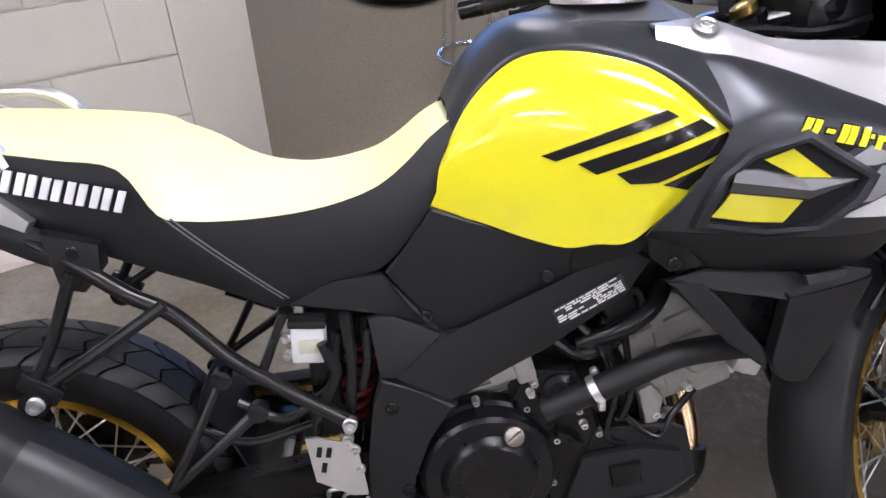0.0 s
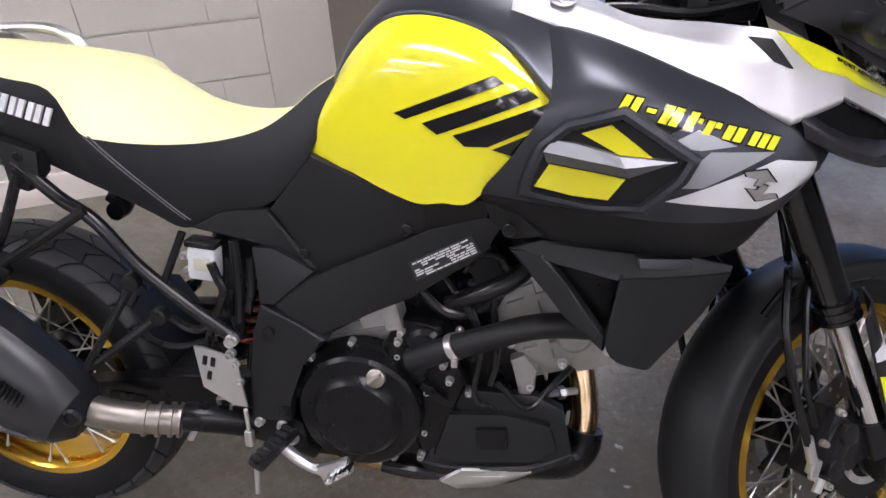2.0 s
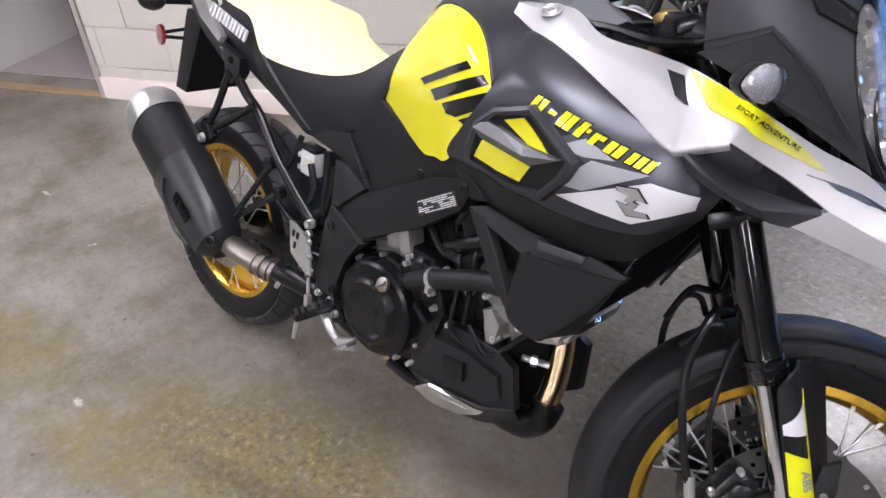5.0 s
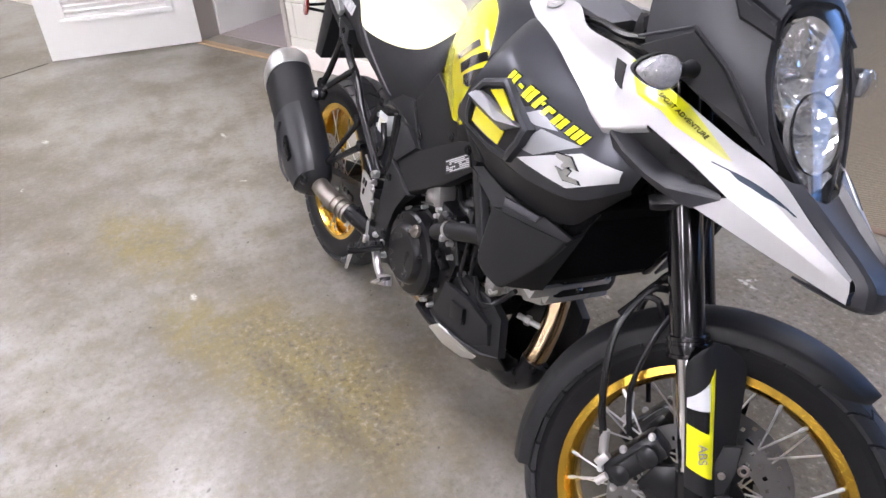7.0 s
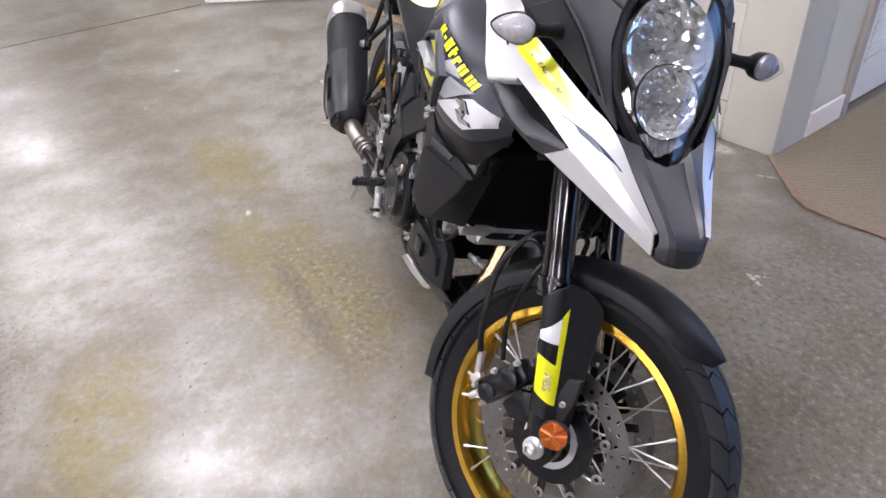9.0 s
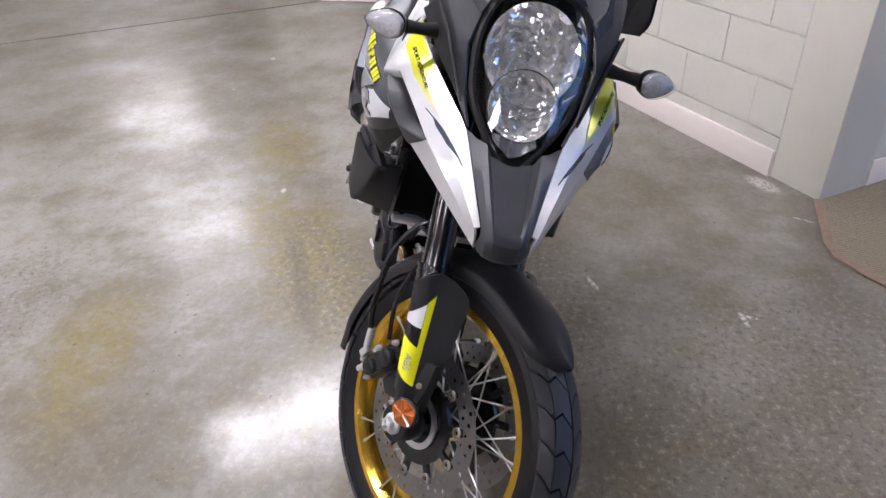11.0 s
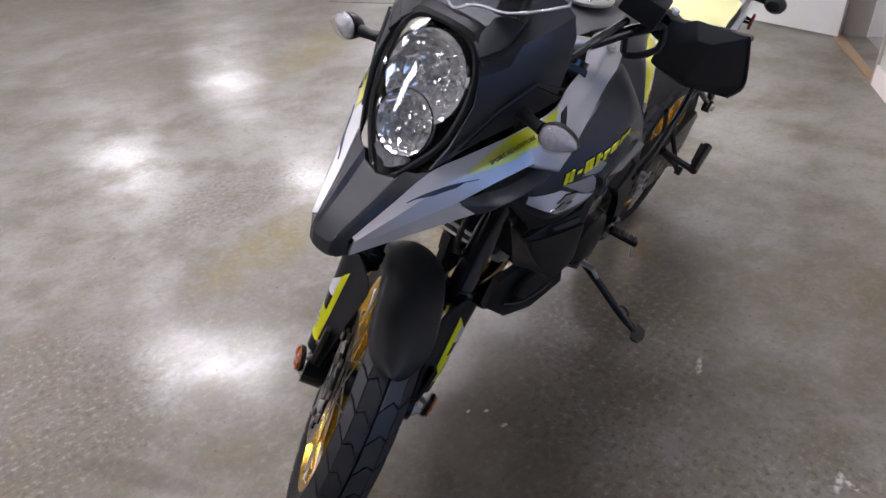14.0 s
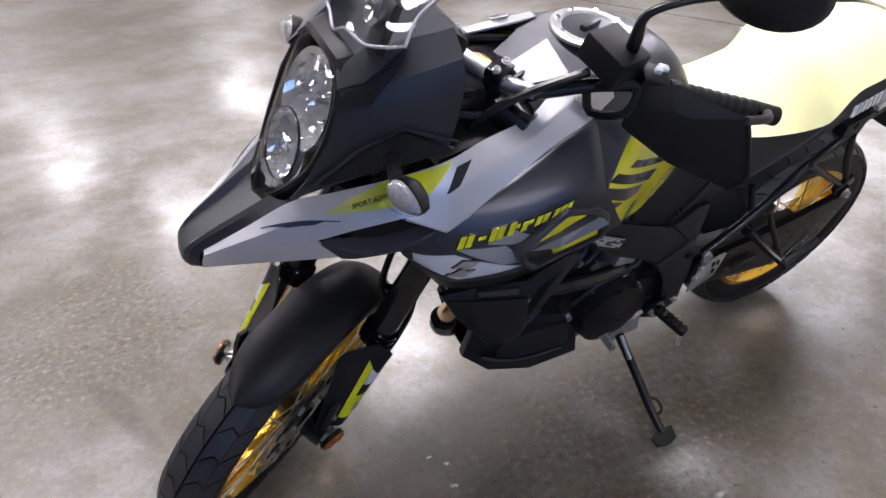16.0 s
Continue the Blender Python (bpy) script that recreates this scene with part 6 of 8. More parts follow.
# ---- frame covers and side panels
for s in (-1, 1):
    bm = bmesh.new()
    plate(bm, sided([(-0.017, -0.128, 0.834), (-0.053, -0.132, 0.785), (-0.088, -0.136, 0.745), (-0.014, -0.140, 0.645), (0.028, -0.142, 0.649), (0.176, -0.164, 0.738), (0.178, -0.178, 0.778), (0.080, -0.148, 0.800)], s), 0.010, 0.004)
    panel = part("side_panel", bm, PLASTIC, bike, "grained black plastic side panel")
    bm = bmesh.new()
    plate(bm, sided([(-0.232, -0.128, 0.700), (-0.165, -0.134, 0.736), (-0.092, -0.137, 0.744), (-0.040, -0.138, 0.680), (-0.016, -0.138, 0.645), (-0.06, -0.138, 0.672), (-0.118, -0.138, 0.690)], s), 0.010, 0.004)
    part("panel_tail", bm, PLASTIC, panel)
    bm = bmesh.new()
    plate(bm, sided([(0.170, -0.166, 0.736), (0.172, -0.180, 0.784), (0.215, -0.196, 0.796), (0.272, -0.210, 0.800), (0.262, -0.186, 0.768)], s), 0.012, 0.003)
    part("panel_nose", bm, PLASTIC, panel)
    bm = bmesh.new()
    plate(bm, sided([(-0.090, -0.141, 0.742), (-0.010, -0.144, 0.648), (-0.022, -0.146, 0.650), (-0.060, -0.146, 0.700)], s), 0.006, 0.002)
    part("panel_crease", bm, PLASTIC, panel)
    for c in ((-0.033, -0.142, 0.674), (0.140, -0.163, 0.733)):
        bm = bmesh.new()
        bolt(bm, (c[0], s * abs(c[1]), c[2]), (0, s, 0), 0.008, 0.003)
        part("screw", bm, STEELBLACK, panel)
    # frame spar cover
    spar = [(-0.010, -0.150, 0.650), (0.029, -0.154, 0.655), (0.170, -0.172, 0.735), (0.250, -0.178, 0.775), (0.285, -0.180, 0.755), (0.255, -0.172, 0.700), (0.140, -0.168, 0.618), (0.084, -0.166, 0.592), (-0.002, -0.164, 0.536), (-0.050, -0.164, 0.560), (-0.090, -0.160, 0.590)]
    bm = bmesh.new()
    plate(bm, sided(spar, s), 0.030, 0.008)
    sp = part("frame_spar", bm, PLASTIC, bike, "black frame spar with cover")
    bm = bmesh.new()
    plate(bm, sided([(-0.118, -0.150, 0.682), (-0.080, -0.152, 0.684), (-0.012, -0.158, 0.652), (-0.080, -0.170, 0.592), (-0.106, -0.166, 0.590)], s), 0.016, 0.005)
    part("spar_corner", bm, PLASTIC, sp)
    bm = bmesh.new()
    plate(bm, sided([(-0.106, -0.166, 0.592), (-0.050, -0.172, 0.566), (0.006, -0.170, 0.536), (-0.044, -0.174, 0.485), (-0.062, -0.174, 0.420), (-0.068, -0.172, 0.372), (-0.140, -0.170, 0.366), (-0.132, -0.170, 0.460), (-0.120, -0.168, 0.542)], s), 0.024, 0.006)
    plate_o = part("pivot_plate", bm, PLASTIC, bike, "black swingarm pivot cover")
    for c in ((-0.092, -0.176, 0.544), (-0.075, -0.177, 0.395)):
        bm = bmesh.new()
        bolt(bm, (c[0], s * abs(c[1]), c[2]), (0, s, 0), 0.0085, 0.003)
        part("screw", bm, STEELBLACK, plate_o)
    # warning label with rows of unreadable print
    m = [(0.145, -0.1695, 0.683), (0.241, -0.178, 0.738), (0.255, -0.1765, 0.711), (0.156, -0.1695, 0.654)]
    bm = bmesh.new()
    plate(bm, sided(m, s), 0.002, 0, lift=0.0012)
    lab = part("warning_label", bm, LABELBLACK, sp, "black label with rows of pale print")
    bm = bmesh.new()
    a, b, c, d = (Vector(q) for q in sided(m, s))
    rnd = random.Random(3)
    for r in range(7):
        v = 0.08 + r * 0.125
        u = 0.04
        while u < 0.93:
            w = rnd.uniform(0.03, 0.16)
            u1 = min(0.96, u + w)
            q = [a.lerp(b, u).lerp(d.lerp(c, u), v), a.lerp(b, u1).lerp(d.lerp(c, u1), v), a.lerp(b, u1).lerp(d.lerp(c, u1), v + 0.075), a.lerp(b, u).lerp(d.lerp(c, u), v + 0.075)]
            if rnd.random() < 0.86:
                plate(bm, q, 0.001, 0, lift=0.0018)
            u = u1 + 0.018
    part("print_bar", bm, WHITE, lab, "pale grey bars of small print", kind="stuff")

# ---- air scoop below the shroud
for s in (-1, 1):
    rows = []
    for z, x0, x1 in ((0.716, 0.450, 0.600), (0.690, 0.446, 0.588), (0.655, 0.442, 0.567), (0.620, 0.438, 0.541), (0.598, 0.447, 0.522), (0.584, 0.466, 0.511), (0.577, 0.488, 0.505)):
        row = [(x0 + 0.004, -0.222, z)]
        for q in (0.0, 0.04, 0.35, 0.7, 0.94, 1.0):
            x = x0 + (x1 - x0) * q
            row.append((x, -0.252 + 0.33 * max(0.0, x - 0.452) - 0.004 * math.sin(math.pi * q) + (0.004 if q in (0.0, 1.0) else 0), z))
        row.append((x1 - 0.004, -0.252 + 0.33 * max(0.0, x1 - 0.452) + 0.020, z))
        rows.append(sided(row, s))
    bm = bmesh.new()
    sheet(bm, surface(rows, 3, 2), 0.004, middle=(0.5, 0, 0.66))
    scoop = part("radiator_scoop", bm, PLASTIC, bike, "matt black radiator side scoop", sharp=70)
    bm = bmesh.new()
    plate(bm, sided([(0.296, -0.204, 0.732), (0.345, -0.214, 0.752), (0.452, -0.238, 0.748), (0.545, -0.212, 0.740), (0.604, -0.192, 0.722), (0.598, -0.202, 0.710), (0.452, -0.250, 0.711), (0.360, -0.224, 0.722)], s), 0.014, 0.005, middle=(0.5, 0, 0.60))
    part("scoop_brow", bm, PLASTIC, scoop)
    bm = bmesh.new()
    plate(bm, sided([(0.297, -0.206, 0.730), (0.345, -0.220, 0.732), (0.378, -0.228, 0.695), (0.436, -0.244, 0.624), (0.436, -0.244, 0.600), (0.379, -0.228, 0.645)], s), 0.016, 0.005, middle=(0.5, 0, 0.68))
    part("scoop_strut", bm, PLASTIC, scoop)
    bm = bmesh.new()
    plate(bm, sided([(0.335, -0.196, 0.738), (0.458, -0.208, 0.720), (0.450, -0.208, 0.610), (0.420, -0.205, 0.615)], s), 0.010, 0.002, middle=(0.5, 0, 0.68))
    part("scoop_wall", bm, ENGINE, scoop)
    bm = bmesh.new()
    plate(bm, sided([(0.600, -0.200, 0.716), (0.566, -0.212, 0.655), (0.503, -0.231, 0.577), (0.525, -0.150, 0.570), (0.590, -0.150, 0.720)], s), 0.006, 0.002, middle=(0.45, 0, 0.66))
    part("scoop_front", bm, PLASTIC, scoop)
    bm = bmesh.new()
    plate(bm, sided([(0.470, -0.242, 0.744), (0.545, -0.218, 0.738), (0.541, -0.222, 0.726), (0.474, -0.246, 0.730)], s), 0.006, 0.002, lift=0.004)
    part("scoop_pad", bm, SATIN, scoop)
# radiator
bm = bmesh.new()
box(bm, (0.030, 0.31, 0.23), at(0.535, 0, 0.670) @ pose(0, 0, 0, 0, 26, 0), 0.006)
rad = part("radiator", bm, COREBLACK, bike, "wide black radiator behind the front wheel")
bm = bmesh.new()
for k in range(40):
    box(bm, (0.004, 0.28, 0.0016), at(0.535, 0, 0.670) @ pose(0, 0, 0, 0, 26, 0) @ at(0.0165, 0, -0.09 + 0.0046 * k), 0)
part("radiator_core", bm, COREBLACK, rad, "fine black cooling fins", kind="stuff")
for y in (-0.150, 0.150):
    bm = bmesh.new()
    box(bm, (0.040, 0.022, 0.235), at(0.536, y, 0.670) @ pose(0, 0, 0, 0, 26, 0), 0.006)
    part("radiator_tank", bm, STEELBLACK, rad)

# ---- engine
bm = bmesh.new()
box(bm, (0.34, 0.26, 0.20), at(0.06, 0, 0.39), 0.03)
box(bm, (0.22, 0.20, 0.14), at(0.15, 0, 0.46) @ pose(0, 0, 0, 0, -20, 0), 0.02)
box(bm, (0.24, 0.22, 0.06), at(0.05, 0, 0.285), 0.02)
engine = part("engine", bm, ENGINE, bike, "black V-twin engine block")


def cylinder(base, direction, length, y_half, x_half, name, label):
    d = Vector(direction).normalized()
    q = d.to_track_quat("Z", "Y").to_matrix().to_4x4()
    bm = bmesh.new()
    m = Matrix.Translation(base) @ q
    box(bm, (2 * y_half, 2 * x_half, length), m @ at(0, 0, length / 2), 0.010)
    box(bm, (2 * y_half + 0.016, 2 * x_half + 0.01, length * 0.28), m @ at(0, 0, length * 0.88), 0.012)
    ob = part(name, bm, CASTING, engine, label)
    for k in range(6):
        bm = bmesh.new()
        box(bm, (2 * y_half + 0.012, 2 * x_half + 0.012, 0.004), m @ at(0, 0, length * (0.12 + 0.085 * k)), 0.001)
        part("cooling_fin", bm, CASTING, ob)
    return ob, m


front_cyl, fm = cylinder((0.21, 0, 0.47), (1, 0, 0.36), 0.25, 0.085, 0.062, "front_cylinder", "grey cast front cylinder and head")
bm = bmesh.new()
for dy in (-0.11, 0.11):
    for dz, r in ((0.06, 0.008), (0.16, 0.009), (0.22, 0.008)):
        p = fm @ Vector((dy, 0.03, dz))
        bolt(bm, p, (0, 1 if dy > 0 else -1, 0), r, 0.008)
part("head_bolt", bm, ALU, front_cyl, "bright head bolts")
for s in (-1, 1):
    bm = bmesh.new()
    plate(bm, sided([(0.268, -0.106, 0.575), (0.300, -0.106, 0.640), (0.345, -0.106, 0.668), (0.402, -0.106, 0.650), (0.425, -0.106, 0.600), (0.432, -0.106, 0.545), (0.404, -0.106, 0.505), (0.345, -0.106, 0.490), (0.300, -0.106, 0.515)], s), 0.05, 0.008)
    cast = part("head_casting", bm, CASTING, front_cyl, "grey cast cylinder head side")
    for pts in (((0.300, 0.560), (0.400, 0.600), (0.404, 0.590), (0.304, 0.550)), ((0.320, 0.520), (0.412, 0.556), (0.416, 0.546), (0.324, 0.510)), ((0.290, 0.600), (0.380, 0.640), (0.384, 0.630), (0.294, 0.590)), ((0.352, 0.500), (0.372, 0.508), (0.330, 0.640), (0.312, 0.630))):
        bm = bmesh.new()
        plate(bm, [(x, s * 0.114, z) for x, z in pts], 0.012, 0.002)
        part("rib", bm, CASTING, cast)
    bm = bmesh.new()
    lathe(bm, [(0.0001, 0), (0.030, 0), (0.030, 0.012), (0.024, 0.018), (0.0001, 0.018)], 24, turned_to((0.400, s * 0.106, 0.555), (0, s, 0)), close=False)
    part("cam_cover", bm, CASTING, cast)
    bm = bmesh.new()
    plate(bm, [(0.300, s * 0.118, 0.500), (0.322, s * 0.118, 0.512), (0.345, s * 0.118, 0.485), (0.338, s * 0.118, 0.440), (0.318, s * 0.118, 0.432), (0.310, s * 0.118, 0.470)], 0.03, 0.004)
    part("thermostat", bm, CASTING, cast)
    for x, z in ((0.385, 0.500), (0.330, 0.655), (0.415, 0.62), (0.300, 0.53), (0.335, 0.452)):
        bm = bmesh.new()
        bolt(bm, (x, s * 0.112, z), (0, s, 0), 0.0065, 0.008)
        part("bolt", bm, ALU, cast)
bm = bmesh.new()
box(bm, (0.26, 0.17, 0.17), at(0.36, 0, 0.60), 0.02)
box(bm, (0.16, 0.20, 0.10), at(0.12, 0, 0.60), 0.02)
box(bm, (0.14, 0.19, 0.14), at(0.26, 0, 0.50), 0.02)
part("intake", bm, ENGINE, engine, "black intake housing between the cylinders")
for s in (-1, 1):
    for pts, r in (([(0.19, 0.115, 0.64), (0.23, 0.135, 0.60), (0.25, 0.130, 0.55), (0.24, 0.125, 0.50)], 0.008), ([(0.15, 0.120, 0.62), (0.20, 0.130, 0.585), (0.26, 0.120, 0.60), (0.30, 0.112, 0.66)], 0.010), ([(0.28, 0.125, 0.46), (0.33, 0.130, 0.42), (0.36, 0.110, 0.44), (0.40, 0.105, 0.49)], 0.006), ([(0.225, 0.130, 0.66), (0.245, 0.138, 0.69), (0.28, 0.138, 0.69), (0.29, 0.130, 0.655), (0.262, 0.128, 0.632), (0.23, 0.128, 0.64)], 0.007)):
        bm = bmesh.new()
        tube(bm, [(x, s * y, z) for x, y, z in pts], r, 10, 5)
        part("hose", bm, STEELBLACK, engine)
rear_cyl, _ = cylinder((0.06, 0, 0.46), (-0.30, 0, 1), 0.22, 0.10, 0.07, "rear_cylinder", "grey cast rear cylinder and head")
for s in (-1, 1):
    bm = bmesh.new()
    box(bm, (0.06, 0.04, 0.035), at(0.085, s * 0.130, 0.575) @ pose(0, 0, 0, 0, -15, 0), 0.006)
    box(bm, (0.03, 0.045, 0.05), at(0.110, s * 0.132, 0.580) @ pose(0, 0, 0, 0, -15, 0), 0.006)
    part("injector", bm, CASTING, rear_cyl)
# right-hand clutch cover and filler
cc = Vector((0.052, -0.128, 0.402))
bm = bmesh.new()
lathe(bm, [(0.0001, 0.062), (0.066, 0.062), (0.072, 0.058), (0.078, 0.046), (0.100, 0.042), (0.106, 0.036), (0.110, 0.010), (0.116, 0.006), (0.116, -0.02), (0.0001, -0.02)], 40, turned_to(cc, (0, -1, 0)), close=False)
part("clutch_cover", bm, ENGINE, engine, "black rounded clutch cover")
bm = bmesh.new()
for k in range(9):
    t = math.tau * k / 9 + 0.3
    bolt(bm, (cc.x + 0.118 * math.cos(t), -0.136, cc.z + 0.118 * math.sin(t)), (0, -1, 0), 0.0052, 0.008)
for c in ((0.164, -0.150, 0.548), (0.125, -0.148, 0.553), (0.147, -0.148, 0.505), (0.195, -0.150, 0.500), (0.120, -0.148, 0.535), (0.205, -0.148, 0.470), (0.220, -0.148, 0.56), (0.155, -0.145, 0.312), (0.235, -0.13, 0.44)):
    bolt(bm, c, (0, -1, 0), 0.0058, 0.009)
part("cover_bolt", bm, ALU, engine, "bright hexagon cover bolts", kind="stuff")
bm = bmesh.new()
lathe(bm, [(0.0001, 0.0), (0.0155, 0.0), (0.0155, 0.009), (0.012, 0.011), (0.0001, 0.011)], 24, turned_to((0.089, -0.176, 0.480), (0, -1, 0.3)), close=False)
box(bm, (0.026, 0.008, 0.006), turned_to((0.089, -0.188, 0.484), (0, -1, 0.3)) @ pose(0, 0, 0, 0, 40, 0), 0.002)
part("oil_cap", bm, STEEL, engine, "dull grey slotted oil filler cap")
bm = bmesh.new()
plate(bm, [(0.09, -0.142, 0.52), (0.12, -0.146, 0.575), (0.19, -0.146, 0.565), (0.215, -0.146, 0.50), (0.235, -0.144, 0.46), (0.20, -0.144, 0.40), (0.19, -0.140, 0.33), (0.155, -0.138, 0.30), (0.13, -0.140, 0.42)], 0.04, 0.008)
box(bm, (0.05, 0.03, 0.014), at(0.18, -0.148, 0.45) @ pose(0, 0, 0, 0, 35, 0), 0.004)
lathe(bm, [(0.0001, 0), (0.030, 0), (0.030, 0.014), (0.022, 0.020), (0.0001, 0.020)], 24, turned_to((0.165, -0.140, 0.535), (0, -1, 0)), close=False)
part("pump_cover", bm, ENGINE, engine, "black water pump cover")
bm = bmesh.new()
tube(bm, [(0.142, -0.155, 0.505), (0.20, -0.168, 0.538), (0.27, -0.172, 0.568), (0.34, -0.168, 0.592), (0.42, -0.165, 0.598), (0.50, -0.150, 0.585)], 0.020, 18, 6)
hose = part("coolant_hose", bm, PLASTIC, bike, "thick black coolant hose")
bm = bmesh.new()
for c, d in (((0.215, -0.170, 0.546), (0.058, -0.008, 0.035)),):
    lathe(bm, [(0.0205, -0.006), (0.0225, -0.006), (0.0225, 0.006), (0.0205, 0.006)], 24, turned_to(c, d))
    box(bm, (0.010, 0.012, 0.014), at(c[0] + 0.004, c[1] - 0.02, c[2] - 0.016), 0.002)
part("hose_clamp", bm, ALU, hose, "bright hose clamp")
bm = bmesh.new()
tube(bm, [(0.20, -0.12, 0.60), (0.26, -0.14, 0.63), (0.31, -0.13, 0.66), (0.34, -0.10, 0.70)], 0.016, 12, 5)
tube(bm, [(0.27, -0.125, 0.62), (0.28, -0.14, 0.52), (0.27, -0.13, 0.46)], 0.006, 8, 5)
tube(bm, [(0.24, -0.135, 0.60), (0.255, -0.145, 0.53), (0.245, -0.14, 0.44), (0.28, -0.13, 0.41)], 0.005, 8, 5)
part("wiring", bm, STEELBLACK, bike, "black hoses and cables beside the engine")
bm = bmesh.new()
box(bm, (0.05, 0.03, 0.07), at(0.255, -0.12, 0.67) @ pose(0, 0, 0, 0, -25, 0), 0.006)
box(bm, (0.08, 0.16, 0.10), at(0.20, 0, 0.66), 0.02)
box(bm, (0.30, 0.18, 0.18), at(0.13, 0, 0.79), 0.03)
box(bm, (0.30, 0.19, 0.20), at(0.36, 0, 0.74), 0.03)
part("airbox", bm, ENGINE, bike, "black airbox under the tank")
# left-hand generator cover and sprocket cover
bm = bmesh.new()
lathe(bm, [(0.0001, 0.055), (0.062, 0.055), (0.090, 0.045), (0.098, 0.020), (0.104, 0.004), (0.104, -0.02), (0.0001, -0.02)], 36, turned_to((0.085, 0.128, 0.40), (0, 1, 0)), close=False)
part("generator_cover", bm, ENGINE, engine, "black round generator cover")
bm = bmesh.new()
plate(bm, [(-0.06, 0.150, 0.46), (0.03, 0.152, 0.48), (0.04, 0.152, 0.36), (-0.03, 0.150, 0.31), (-0.10, 0.148, 0.36)], 0.05, 0.012)
part("sprocket_cover", bm, ENGINE, engine, "black front sprocket cover")
bm = bmesh.new()
for k in range(7):
    t = math.tau * k / 7
    bolt(bm, (0.085 + 0.108 * math.cos(t), 0.136, 0.40 + 0.108 * math.sin(t)), (0, 1, 0), 0.0075, 0.008)
for c in ((0.22, 0.13, 0.60), (0.02, 0.153, 0.46), (-0.02, 0.153, 0.33), (0.16, 0.14, 0.56)):
    bolt(bm, c, (0, 1, 0), 0.0095, 0.010)
part("cover_bolt", bm, ALU, engine, "bright hexagon cover bolts", kind="stuff")
bm = bmesh.new()
tube(bm, [(0.10, 0.15, 0.55), (0.20, 0.165, 0.57), (0.30, 0.16, 0.58), (0.42, 0.15, 0.60)], 0.017, 14, 5)
tube(bm, [(0.00, 0.14, 0.60), (0.06, 0.15, 0.54), (0.14, 0.15, 0.52), (0.20, 0.14, 0.46)], 0.008, 10, 5)
part("wiring", bm, STEELBLACK, bike)

# ---- exhaust header and belly pan
bm = bmesh.new()
tube(bm, [(0.402, 0.022, 0.510), (0.408, 0.018, 0.465), (0.424, 0.000, 0.405), (0.432, -0.026, 0.340), (0.415, -0.042, 0.280), (0.365, -0.038, 0.236), (0.25, -0.03, 0.222), (0.10, -0.05, 0.225), (-0.02, -0.09, 0.26)], 0.0250, 20, 7)
hdr = part("exhaust_header", bm, BRONZE, bike, "heat-tinted bronze exhaust header pipe")
bm = bmesh.new()
tube(bm, [(0.436, -0.030, 0.322), (0.430, -0.040, 0.288), (0.406, -0.048, 0.264), (0.370, -0.050, 0.256), (0.310, -0.050, 0.256)], 0.033, 20, 6)
part("elbow_cover", bm, ENGINE, hdr, "black cover round the header's elbow")
bm = bmesh.new()
rod(bm, (0.365, -0.050, 0.400), (0.420, -0.020, 0.395), 0.007, 10)
lathe(bm, [(0.006, -0.006), (0.012, -0.006), (0.012, 0.006), (0.006, 0.006)], 6, turned_to((0.388, -0.038, 0.398), (1, 0.5, 0)))
part("oxygen_sensor", bm, ALU, hdr, "bright oxygen sensor")
bm = bmesh.new()
lathe(bm, [(0.022, -0.01), (0.032, -0.01), (0.032, 0.01), (0.022, 0.01)], 24, turned_to((0.403, 0.021, 0.508), (0.1, 0, 1)))
box(bm, (0.10, 0.14, 0.03), at(0.43, 0.0, 0.555) @ pose(0, 0, 0, 0, -20, 0), 0.006)
part("exhaust_flange", bm, CASTING, hdr)
bm = bmesh.new()
box(bm, (0.045, 0.205, 0.030), at(0.468, -0.038, 0.545) @ pose(0, 0, 0, 0, 20, 0), 0.007)
box(bm, (0.040, 0.120, 0.034), at(0.462, -0.030, 0.520) @ pose(0, 0, 0, 0, 20, 0), 0.009)
rod(bm, (0.470, -0.130, 0.536), (0.470, -0.105, 0.536), 0.011, 14)
cover = part("head_cover", bm, ALU, engine, "bright cast cylinder head cover below the radiator")
for y, z in ((-0.064, 0.560), (0.014, 0.560), (-0.120, 0.556), (0.050, 0.552), (-0.020, 0.535)):
    bm = bmesh.new()
    bolt(bm, (0.484, y, z), (0.8, 0, 0.6), 0.0075, 0.010)
    part("cover_screw", bm, CHROME, cover)
for y in (-0.05, 0.05):
    bm = bmesh.new()
    bolt(bm, (0.478, y, 0.566), (0.94, 0, 0.34), 0.008, 0.008)
    part("flange_nut", bm, ALU, hdr, "bright flange nut")
